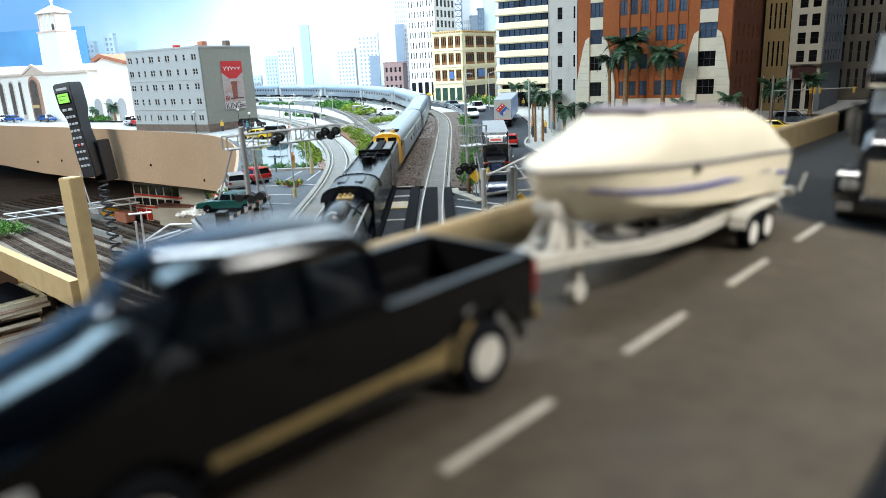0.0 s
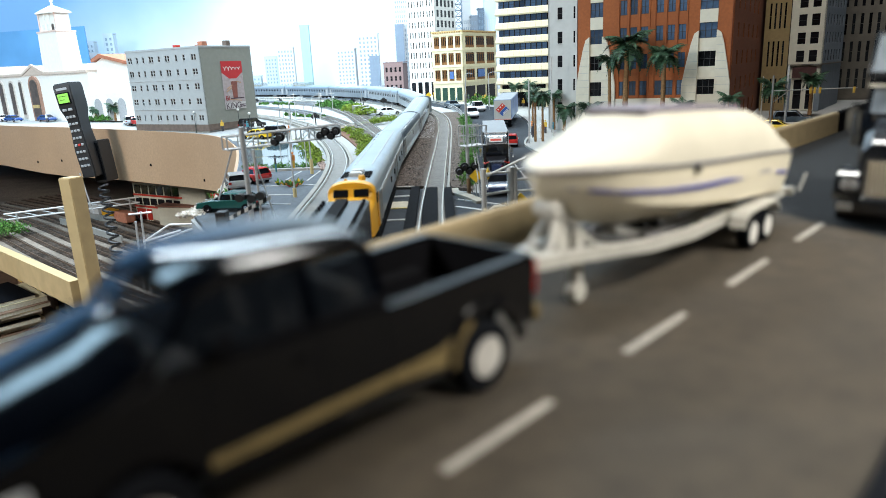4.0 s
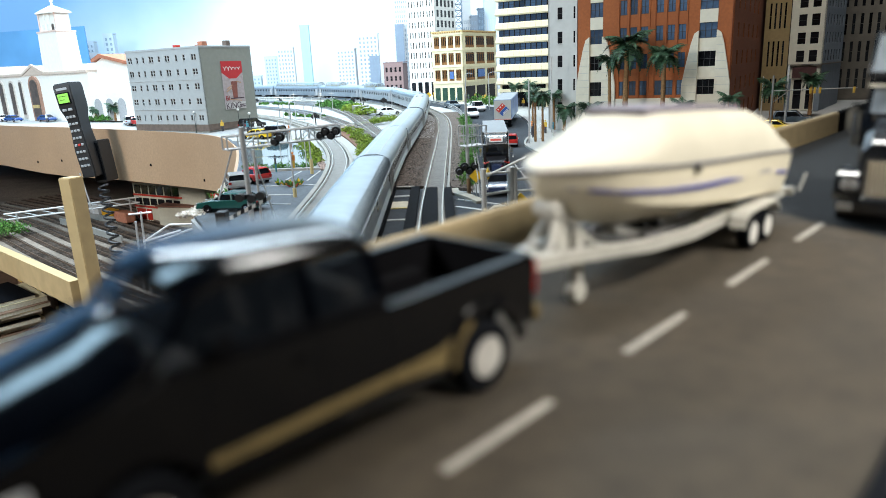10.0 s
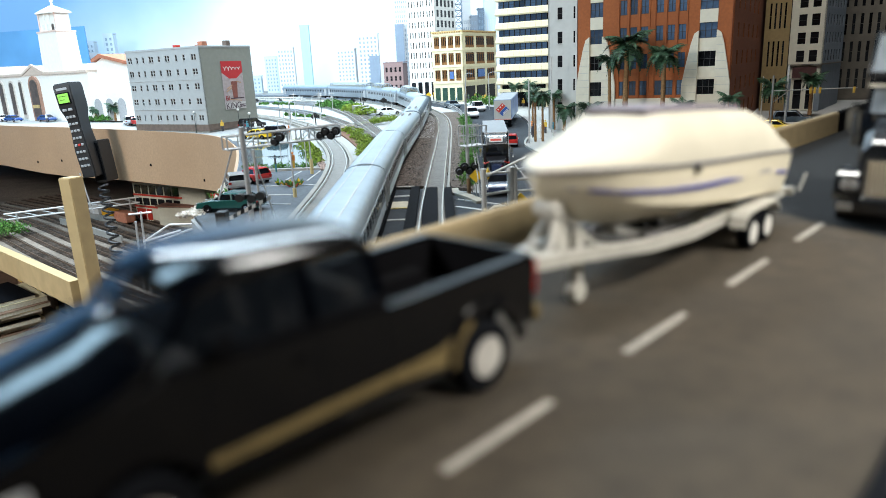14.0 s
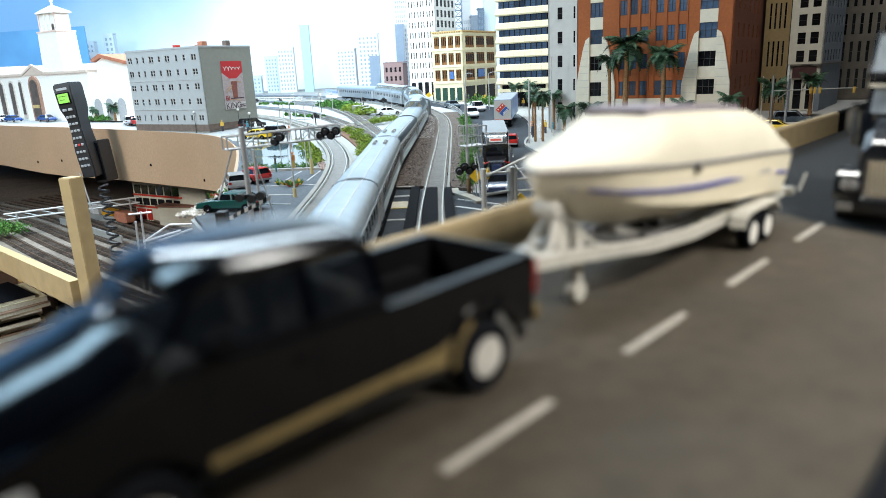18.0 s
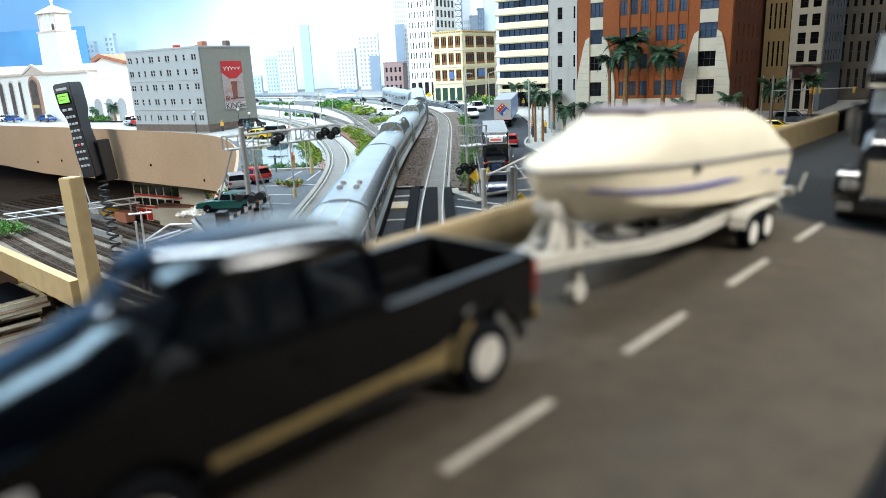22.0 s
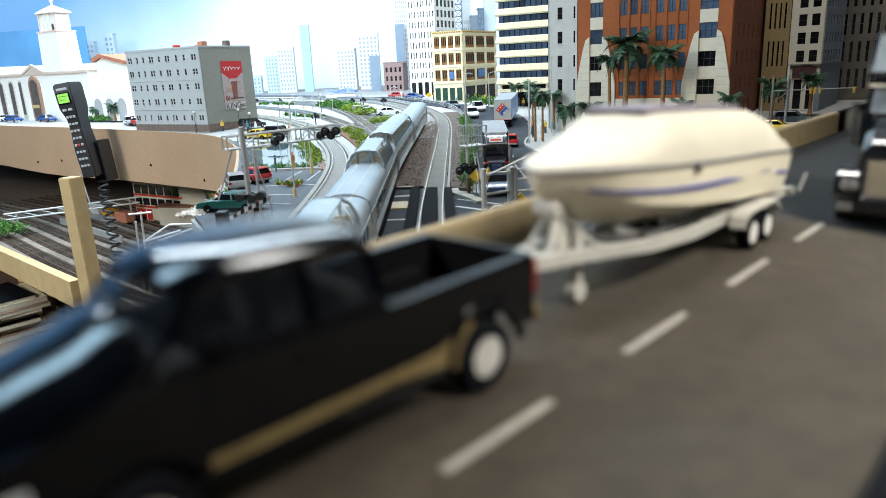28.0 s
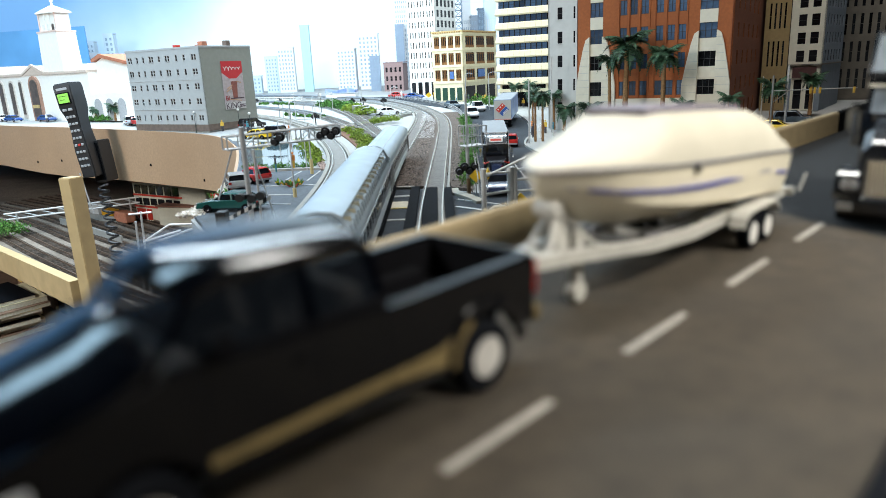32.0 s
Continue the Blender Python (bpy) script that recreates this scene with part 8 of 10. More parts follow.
def car(label, x, y, rz, col, kind="sedan", z=0.0014, category="car", group="town cars"):
    th = thing(kind if kind in ("van",) else "car", pose(x, y, z + grade(y), 0, 0, rz), label, category, group)
    L, W, H = {"sedan": (4.7, 1.8, 1.42), "suv": (4.6, 1.85, 1.72), "hatch": (4.0, 1.7, 1.45), "pickup": (5.2, 1.9, 1.75)}[kind]
    hw = W / 2
    bm = B()
    belt = 0.92 if kind != "suv" else 1.0
    prof = [(-L / 2, 0.30), (-L / 2 - 0.03, 0.62), (-L / 2 + 0.06, belt), (L / 2 - 1.25, belt), (L / 2 - 0.12, belt - 0.20), (L / 2, 0.55), (L / 2 - 0.03, 0.30)]
    fr, rr = L / 2 - 0.85, -L / 2 + 0.85
    prof += arch(fr, 0.30, 0.38, 0, 180, 6) + arch(rr, 0.30, 0.38, 0, 180, 6)
    slab_y(bm, prof, -hw, hw)
    soften(bm, 0.04, 1)
    part("body", bm, col, th, "painted lower body", s=S, smooth=True)
    if kind == "pickup":
        c0, c1, t0, t1 = -0.4, 1.35, -0.25, 0.75
    elif kind in ("suv", "hatch"):
        c0, c1, t0, t1 = -L / 2 + 0.08, L / 2 - 1.20, -L / 2 + 0.38, L / 2 - 1.95
    else:
        c0, c1, t0, t1 = -L / 2 + 0.55, L / 2 - 1.25, -L / 2 + 1.25, L / 2 - 2.05
    bm = B()
    loft(bm, [[(c0, -hw * 0.95, belt - 0.02), (c1, -hw * 0.95, belt - 0.02), (c1, hw * 0.95, belt - 0.02), (c0, hw * 0.95, belt - 0.02)], [(t0, -hw * 0.78, H - 0.08), (t1, -hw * 0.78, H - 0.08), (t1, hw * 0.78, H - 0.08), (t0, hw * 0.78, H - 0.08)]])
    part("greenhouse", bm, CARGLASS, th, "dark windows all round", s=S)
    bm = B()
    loft(bm, [[(t0 - 0.08, -hw * 0.80, H - 0.10), (t1 + 0.08, -hw * 0.80, H - 0.10), (t1 + 0.08, hw * 0.80, H - 0.10), (t0 - 0.08, hw * 0.80, H - 0.10)], [(t0 + 0.05, -hw * 0.70, H), (t1 - 0.1, -hw * 0.70, H), (t1 - 0.1, hw * 0.70, H), (t0 + 0.05, hw * 0.70, H)]])
    part("car_roof", bm, col, th, s=S)
    for sgn in (-1, 1):
        for nm, a, b_ in (("front_pillar", (c1, t1), 0.07), ("rear_pillar", (c0, t0), 0.12), ("middle_pillar", ((c0 + c1) / 2 - 0.1, (t0 + t1) / 2), 0.06)):
            bm = B()
            loft(bm, [[(xx - b_, sgn * yy, zz), (xx + b_, sgn * yy, zz), (xx + b_, sgn * (yy + 0.02), zz), (xx - b_, sgn * (yy + 0.02), zz)] for xx, yy, zz in ((a[0], hw * 0.945, belt - 0.03), (a[1], hw * 0.785, H - 0.08))])
            part(nm, bm, col, th, s=S)
        for xx in (fr, rr):
            bm = B()
            cyl(bm, (xx, sgn * (hw - 0.20), 0.31), (xx, sgn * (hw + 0.01), 0.31), 0.31, n=18)
            wl = part("wheel", bm, RUBBER, th, "black tyre", s=S)
            bm = B()
            cyl(bm, (xx, sgn * (hw - 0.02), 0.31), (xx, sgn * (hw + 0.025), 0.31), 0.19, 0.17, 14)
            part("rim", bm, CHROME, wl, "silver rim", s=S)
        bm = B()
        bx(bm, L / 2 - 0.14, sgn * hw * 0.86 - 0.16, 0.55, L / 2 + 0.012, sgn * hw * 0.86 + 0.10, 0.70)
        part("headlight", bm, CLEARLENS, th, s=S)
        bm = B()
        bx(bm, -L / 2 - 0.04, sgn * hw * 0.84 - 0.14, 0.62, -L / 2 + 0.08, sgn * hw * 0.84 + 0.12, 0.80)
        part("tail_light", bm, REDLENS, th, s=S)
    for nm, x0, x1 in (("front_bumper", L / 2 - 0.06, L / 2 + 0.05), ("rear_bumper", -L / 2 - 0.07, -L / 2 + 0.05)):
        bm = B()
        bx(bm, x0, -hw * 0.95, 0.30, x1, hw * 0.95, 0.48)
        soften(bm, 0.02, 1)
        part(nm, bm, GREYTRIM if kind != "sedan" else col, th, s=S)
    return th


GREENP, REDP, WHITEP, BLUEP, YELP, SILVP, BLKP = paint("dark_green", (0.015, 0.085, 0.075)), paint("bright_red", (0.48, 0.025, 0.02)), paint("white", (0.75, 0.75, 0.74)), paint("blue", (0.03, 0.08, 0.26)), paint("yellow", (0.75, 0.50, 0.03)), paint("silver", (0.42, 0.44, 0.46)), paint("black", (0.015, 0.015, 0.018))
BLUED = paint("deep_blue", (0.012, 0.022, 0.06))
car("dark green sedan in the parking row", -0.1790, 0.5720, 172, GREENP)
car("bright red hatchback beside the hedge", -0.2000, 0.7260, 132, REDP, "hatch")
car("silver hatchback by the layout edge", -0.2080, 0.6900, 112, paint("pale_silver", (0.34, 0.36, 0.37)), "hatch")
car("dark blue car waiting before the truck", 0.0510, 0.6030, -94, BLUED)
car("yellow sports car before the office block", -0.3037, 1.1525, 160, YELP)
car("black van before the office block", -0.2811, 1.1613, 160, BLKP, "suv")
car("black car beside the office block", -0.3519, 1.3139, 60, BLKP, "suv")
car("dark blue-grey car waiting on the town street", 0.0359, 1.5404, -70, paint("blue_grey", (0.06, 0.085, 0.11)))
car("white pickup parked on the town street", 0.0846, 1.4435, -75, WHITEP, "pickup")
car("white car parked on the town street", 0.0675, 1.3229, -85, WHITEP, "suv")
car("bright red car seen from behind", 0.1010, 0.9450, 82, REDP, "hatch")
car("red car at the far street end", -0.1108, 2.0496, -20, REDP)
car("blue car at the far street end", -0.0596, 1.9478, -30, BLUEP)
car("silver car on the cross street", -0.1410, 1.4664, 8, SILVP)
car("white car on the cross street", -0.1000, 1.4460, 10, WHITEP)
car("blue car before the station", -1.0786, 1.7699, -31, BLUEP)
car("dark blue car before the station", -0.9656, 1.7211, -31, BLUEP)
car("white car before the station", -1.1321, 1.8098, -31, WHITEP)
car("white ambulance-like car beside the office block", -0.6691, 1.5065, 120, WHITEP, "suv")
car("red car beside the office block", -0.6516, 1.4941, 120, REDP)
car("yellow taxi on the side street", 0.4650, 0.9400, -31, YELP, z=0.0036)
car("blue-grey car on the side street", 0.5261, 1.0128, -31, paint("blue_grey", (0.10, 0.15, 0.20)), "suv", z=0.0036)
car("white car on the side street", 0.5050, 0.9000, -31, WHITEP, z=0.0036)


def truck_wheels(th, xs, r=0.5, w=0.5, hw=1.0):
    for x in xs:
        for sgn in (-1, 1):
            bm = B()
            cyl(bm, (x, sgn * (hw + 0.22 - w), r), (x, sgn * (hw + 0.22), r), r, n=18)
            wl = part("wheel", bm, RUBBER, th, "black truck tyre", s=S)
            bm = B()
            cyl(bm, (x, sgn * (hw + 0.18), r), (x, sgn * (hw + 0.235), r), r * 0.55, n=14)
            part("rim", bm, CHROME, wl, s=S)


def semi_trailer(name, label, m, length, body, front_x=None):
    th = thing(name, m, label, "truck trailer")
    bm = B()
    bx(bm, 0, -1.3, 1.15, length, 1.3, 4.05)
    soften(bm, 0.03, 1)
    part("box", bm, body, th, "box body", s=S)
    bm = B()
    bx(bm, 0.02, -1.28, 4.05, length - 0.02, 1.28, 4.09)
    part("roof", bm, mat("grey_trailer_roof", (0.22, 0.24, 0.26), 0.6, vary=0.12) if "grey_trailer_roof" not in bpy.data.materials else bpy.data.materials["grey_trailer_roof"], th, "pale grey roof", s=S)
    bm = B()
    bx(bm, 0.0, -1.2, 0.95, length, 1.2, 1.15)
    part("chassis", bm, BLACK, th, s=S)
    truck_wheels(th, (0.9, 2.1))
    bm = B()
    bx(bm, -0.10, -1.2, 0.55, 0.0, 1.2, 0.68)
    for sgn in (-1, 1):
        bx(bm, -0.08, sgn * 0.8 - 0.05, 0.68, -0.02, sgn * 0.8 + 0.05, 1.0)
    part("under_ride_guard", bm, BLACK, th, s=S)
    return th


# box trailer seen from behind, with a red and blue emblem
tm = pose(0.1100, 1.1480, 0.0012 + grade(1.15), 0, 0, 79) @ pose(0, 0, 0, 0, -2, 0)
dom = semi_trailer("box_trailer", "pale grey box trailer with a red and blue emblem", tm, 13.0, mat("blue_side_panel", (0.16, 0.26, 0.52), 0.4, vary=0.35, scale=60, sscale=25, second=(0.38, 0.46, 0.62)))
dom.scale = (0.98, 0.98, 0.98)
bm = B()
bx(bm, -0.03, -1.26, 1.2, 0.0, 1.26, 4.0)
rear = part("rear_door", bm, mat("pale_grey_door", (0.42, 0.42, 0.40), 0.5, vary=0.06), dom, "pale grey rear doors", s=S)
d_ = 0.98
for sh, mt, nm in (([(d_, 0.0), (0.03, d_ - 0.03), (-d_ / 2 + 0.03, d_ / 2 + 0.03), (d_ / 2 + 0.03, -d_ / 2 + 0.03)], REDPAINT, "red_tile"), ([(-d_ / 2 - 0.03, d_ / 2 - 0.03), (-d_, 0.0), (-0.03, -d_ + 0.03), (d_ / 2 - 0.03, -d_ / 2 - 0.03)], mat("emblem_blue", (0.03, 0.09, 0.32), 0.5), "blue_tile")):
    bm = B()
    loft(bm, [[(d, u + 0.02, 2.66 + v) for u, v in sh] for d in (-0.04, -0.06)])
    part(nm, bm, mt, rear, "half of a diamond emblem", s=S)
bm = B()
for u, v in ((0.62, 0.02), (0.30, 0.34), (-0.02, 0.62)):
    p = Vector((-0.06, u + 0.02, 2.66 + v))
    cyl(bm, p, p + Vector((-0.02, 0, 0)), 0.12, n=12)
part("white_dot", bm, WHITEWHEEL, rear, "white emblem dots", s=S)
bm = B()
for v in (0.12, -0.08):
    loft(bm, [[(d, u, z) for u, z in ((-0.70, 2.66 + v - 0.02), (-0.06, 2.66 + v - 0.62), (-0.12, 2.66 + v - 0.70), (-0.76, 2.66 + v - 0.10))] for d in (-0.062, -0.07)])
part("emblem_bar", bm, WHITEWHEEL, rear, "pale bars in place of lettering", s=S)
bm = B()
bx(bm, -0.04, -1.26, 1.16, -0.01, 1.26, 1.30)
part("marker_strip", bm, mat("red_white_strip", (0.55, 0.25, 0.22), 0.5, vary=0.3, scale=300), rear, "red and white marker strip", s=S)

# black tractor with grey-roofed trailer coming towards the bridge
hm = math.degrees(math.atan2(-0.80, -0.055))
bt = semi_trailer("black_trailer", "black box trailer with pale grey roof", pose(0.0705, 0.8630, 0.0012, 0, 0, hm), 15.0, BLKP)
bt.scale = (0.9, 0.9, 0.9)
tk = thing("black_truck_tractor", pose(0.0595, 0.7050, 0.0012, 0, 0, hm), "black truck tractor with red trim and chrome stacks", "truck")
tk.scale = (0.9, 0.9, 0.9)
bm = B()
bx(bm, 0.0, -1.2, 1.0, 2.3, 1.2, 3.1)
soften(bm, 0.08, 2)
part("cab", bm, BLKP, tk, "black cab", s=S)
bm = B()
loft(bm, [[(x, y, z) for y, z in ((-1.15, 3.1), (1.15, 3.1), (1.05, h), (-1.05, h))] for x, h in ((0.0, 4.0), (1.2, 3.9), (2.1, 3.2))])
fair = part("roof_fairing", bm, BLKP, tk, "black roof fairing", s=S, smooth=True)
bm = B()
loft(bm, [[(1.56 + d, y, z + d * 0.9) for y, z in ((-0.65, 3.52), (0.65, 3.52), (0.65, 3.92), (-0.65, 3.92))] if False else [(1.28 + 0.82 * (3.92 - z) + d, y, z) for y, z in ((-0.65, 3.40), (0.65, 3.40), (0.65, 3.78), (-0.65, 3.78))] for d in (0.20, 0.24)])
fs = part("fairing_sign", bm, WHITEWHEEL, fair, "white sign panel", s=S)
bm = B()
loft(bm, [[(1.28 + 0.82 * (3.92 - z) + d, y, z) for y, z in ((-0.52, 3.50), (0.52, 3.50), (0.52, 3.68), (-0.52, 3.68))] for d in (0.25, 0.27)])
part("sign_bar", bm, REDPAINT, fs, "red bar in place of lettering", s=S)
bm = B()
loft(bm, [[(2.31 + d, y, z) for y, z in ((-1.0, 2.1), (1.0, 2.1), (0.95, 2.9), (-0.95, 2.9))] for d in (0, 0.03)])
part("windscreen", bm, CARGLASS, tk, "dark windscreen", s=S)
bm = B()
loft(bm, [[(x, y, z) for y, z in ((-w_, 0.9), (w_, 0.9), (w_, h), (-w_, h))] for x, w_, h in ((2.3, 1.0, 2.05), (3.9, 0.75, 1.75), (4.0, 0.7, 1.7))])
part("hood", bm, BLKP, tk, "black hood", s=S)
bm = B()
bx(bm, 4.0, -0.5, 0.8, 4.06, 0.5, 1.65)
part("grille", bm, CHROME, tk, "chrome grille", s=S)
bm = B()
bx(bm, 3.95, -1.2, 0.4, 4.15, 1.2, 0.75)
part("bumper", bm, mat("blue_bumper", (0.04, 0.08, 0.22), 0.3, coat=0.3), tk, "blue bumper", s=S)
for sgn in (-1, 1):
    bm = B()
    tube(bm, [(3.9, sgn * 0.7, 1.75), (3.7, sgn * 1.15, 1.55), (2.6, sgn * 1.2, 1.5)], 0.06)
    part("red_fender_trim", bm, REDPAINT, tk, "red fender trim", s=S)
    bm = B()
    bx(bm, 3.9, sgn * 0.85 - 0.15, 0.95, 4.02, sgn * 0.85 + 0.15, 1.2)
    part("headlight", bm, CLEARLENS, tk, s=S)
    bm = B()
    cyl(bm, (-0.2, sgn * 1.25, 1.0), (-0.2, sgn * 1.25, 4.2), 0.09, n=10)
    part("exhaust_pipe", bm, CHROME, tk, "chrome exhaust pipe", s=S)
    bm = B()
    bx(bm, 1.9, sgn * 1.5 - 0.12, 2.0, 2.0, sgn * 1.5 + 0.12, 2.8)
    part("mirror", bm, CHROME, tk, s=S)
truck_wheels(tk, (3.2, -2.4, -1.2))
bm = B()
bx(bm, -3.0, -0.5, 0.7, 3.9, 0.5, 1.0)
part("chassis", bm, BLACK, tk, s=S)

# ---- signals, masts and street furniture ----
SIGNALBLACK = mat("signal_black", (0.012, 0.012, 0.013), 0.55, vary=0.2)
SIGNYELLOW = mat("sign_yellow", (0.80, 0.52, 0.02), 0.5, vary=0.05)
WOODPOLE = mat("brown_pole", (0.24, 0.15, 0.08), 0.8, vary=0.2)
GREENLAMP = mat("dark_green_lamp_post", (0.03, 0.045, 0.04), 0.5)


def signal_head(parent, x, y, z, face=-1, n=3):
    """A cluster of round black targets, each with a hooded lamp."""
    for k in range(n):
        xx = x + (k - (n - 1) / 2) * 0.0045
        zz = z + (0.0022 if k % 2 else -0.0012)
        bm = B()
        cyl(bm, (xx, y + 0.0008, zz), (xx, y - 0.0008, zz), 0.0037, n=20)
        hd = part("signal_head", bm, SIGNALBLACK, parent, "round black signal target")
        bm = B()
        cyl(bm, (xx, y + face * 0.0008, zz), (xx, y + face * 0.0060, zz), 0.0021, n=14)
        part("lamp_hood", bm, SIGNALBLACK, hd, "round lamp hood")
        bm = B()
        cyl(bm, (xx, y - face * 0.0008, zz), (xx, y - face * 0.005, zz), 0.0026, 0.0018, n=12)
        part("lamp_back", bm, SIGNALBLACK, hd)


def truss_bridge(name, label, a, b, z0, z1, wide, posts, mate, r=0.0008, bays=7):
    """A signal bridge: two trusses side by side with a walkway and hand rails."""
    th = thing(name, Matrix(), label, "signal bridge", "track signals")
    A, Bv = Vector((*a, 0)), Vector((*b, 0))
    t = (Bv - A).normalized()
    n = Vector((-t.y, t.x, 0)) * wide / 2
    for sgn in (-1, 1):
        for z in (z0, z1):
            bm = B()
            cyl(bm, A + n * sgn + Vector((0, 0, z)), Bv + n * sgn + Vector((0, 0, z)), r, n=6)
            part("chord", bm, mate, th, "silver truss chord")
        for k in range(bays + 1):
            p = A.lerp(Bv, k / bays) + n * sgn
            bm = B()
            cyl(bm, p + Vector((0, 0, z0)), p + Vector((0, 0, z1)), r * 0.8, n=5)
            part("upright", bm, mate, th)
            if 1 <= k <= bays - 1 and k % 2:
                bm = B()
                q = A.lerp(Bv, (k + 1) / bays) + n * sgn
                cyl(bm, p + Vector((0, 0, z0)), q + Vector((0, 0, z1)), r * 0.6, n=5)
                part("diagonal", bm, mate, th)
    bm = B()
    w = n * 1.1
    loft(bm, [[p - w + Vector((0, 0, z0 - 0.0004)), p + w + Vector((0, 0, z0 - 0.0004)), p + w + Vector((0, 0, z0 + 0.0004)), p - w + Vector((0, 0, z0 + 0.0004))] for p in (A, Bv)])
    part("walkway", bm, mate, th, "grey walkway grating")
    for x, y, top, rad in posts:
        bm = B()
        cyl(bm, (x, y, grade(y)), (x, y, top), rad, n=14)
        part("mast", bm, mate, th, "round silver mast")
        bm = B()
        cyl(bm, (x, y, grade(y)), (x, y, grade(y) + 0.003), rad * 1.8, n=12)
        part("mast_base", bm, CONCRETE, th)
    return th


sb = truss_bridge("signal_bridge", "silver cantilever signal bridge with black signal heads", (-0.1640, 0.5270), (-0.0870, 0.5990), 0.0575, 0.0675, 0.008, ((-0.1475, 0.5180, 0.0750, 0.0021), (-0.1405, 0.5200, 0.0575, 0.0010)), DULLSILVER, bays=8)
signal_head(sb, -0.1290, 0.5520, 0.0610, n=2)
signal_head(sb, -0.0930, 0.5840, 0.0610, n=4)
for x, z in ((-0.1530, 0.0225), (-0.1440, 0.0215), (-0.1370, 0.0235)):
    bm = B()
    cyl(bm, (x, 0.5150, z), (x, 0.5090, z), 0.0032, n=18)
    part("crossing_lamp", bm, SIGNALBLACK, sb, "round black crossing lamp")
bm = B()
bx(bm, -0.158, 0.5150, 0.0200, -0.134, 0.5160, 0.0240)
part("lamp_bar", bm, SIGNALBLACK, sb)
bm = B()
tube(bm, [(-0.160, 0.530, 0.057), (-0.172, 0.535, 0.030), (-0.176, 0.532, 0.018)], 0.0006)
tube(bm, [(-0.144, 0.524, 0.057), (-0.138, 0.528, 0.030), (-0.132, 0.528, 0.002)], 0.0005)
part("ladder", bm, DULLSILVER, sb)

sb2 = truss_bridge("signal_mast", "brown mast with silver cage platform and signals", (0.0215, 0.5930), (0.0395, 0.6020), 0.0440, 0.0610, 0.014, (), DULLSILVER, r=0.0006, bays=4)
for sgn in (-1, 1):
    bm = B()
    cyl(bm, (0.0215 - sgn * 0.003, 0.5930 + sgn * 0.0063, 0.0525), (0.0395 - sgn * 0.003, 0.6020 + sgn * 0.0063, 0.0525), 0.0005, n=6)
    part("mid_rail", bm, DULLSILVER, sb2, "silver middle rail")
bm = B()
cyl(bm, (0.0255, 0.5987, 0), (0.0255, 0.5987, 0.0150), 0.0019, 0.0018, 14)
part("mast", bm, WOODPOLE, sb2, "brown lower mast")
bm = B()
cyl(bm, (0.0255, 0.5987, 0.0150), (0.0255, 0.5987, 0.0440), 0.0017, 0.0016, 12)
cyl(bm, (0.0255, 0.5987, 0.0440), (0.0255, 0.5987, 0.0880), 0.0011, 0.0009, 10)
part("mast_top", bm, DULLSILVER, sb2)
signal_head(sb2, 0.0245, 0.5930, 0.0240, n=4)
bm = B()
tube(bm, [(0.0300, 0.596, 0.044), (0.0330, 0.585, 0.020), (0.0345, 0.578, 0.0)], 0.0005)
tube(bm, [(0.0325, 0.596, 0.044), (0.0355, 0.585, 0.020), (0.0370, 0.578, 0.0)], 0.0005)
part("ladder", bm, DULLSILVER, sb2)

# silver pipe gantry by the bridge
gt = thing("pipe_gantry", Matrix(), "silver pipe gantry with rails beside the bridge", "gantry", "track signals")
for x, y, h, r in ((0.0315, 0.4845, 0.0400, 0.0020), (0.0526, 0.4991, 0.0385, 0.0026), (0.0560, 0.4990, 0.0380, 0.0016)):
    bm = B()
    cyl(bm, (x, y, 0), (x, y, h), r, n=14)
    part("post", bm, mat("pale_silver_pipe", (0.60, 0.59, 0.56), 0.4, 0.3, vary=0.08) if "pale_silver_pipe" not in bpy.data.materials else bpy.data.materials["pale_silver_pipe"], gt, "thick silver post")
PIPE = bpy.data.materials["pale_silver_pipe"]
for a, b in (((0.0315, 0.4845, 0.0360), (0.0526, 0.4991, 0.0345)), ((0.0315, 0.4845, 0.0335), (0.0640, 0.5000, 0.0445)), ((0.0560, 0.4990, 0.0360), (0.0900, 0.5030, 0.0370)), ((0.0560, 0.4990, 0.0285), (0.0940, 0.5040, 0.0290)), ((0.0315, 0.4845, 0.0210), (0.0526, 0.4991, 0.0205)), ((0.0560, 0.4990, 0.0200), (0.0900, 0.5030, 0.0200)), ((0.0720, 0.5010, 0.012), (0.0720, 0.5010, 0.0290)), ((0.0880, 0.5030, 0.012), (0.0880, 0.5030, 0.0370))):
    bm = B()
    cyl(bm, a, b, 0.0010, n=8)
    part("rail", bm, PIPE, gt, "silver pipe rail")
bm = B()
tube(bm, [(0.0330, 0.482, 0.004), (0.0345, 0.482, 0.0095), (0.0390, 0.484, 0.0120), (0.0460, 0.487, 0.0115), (0.0500, 0.489, 0.0090), (0.0510, 0.490, 0.003)], 0.0012, 8)
part("hoop", bm, PIPE, gt, "curved guard hoop")

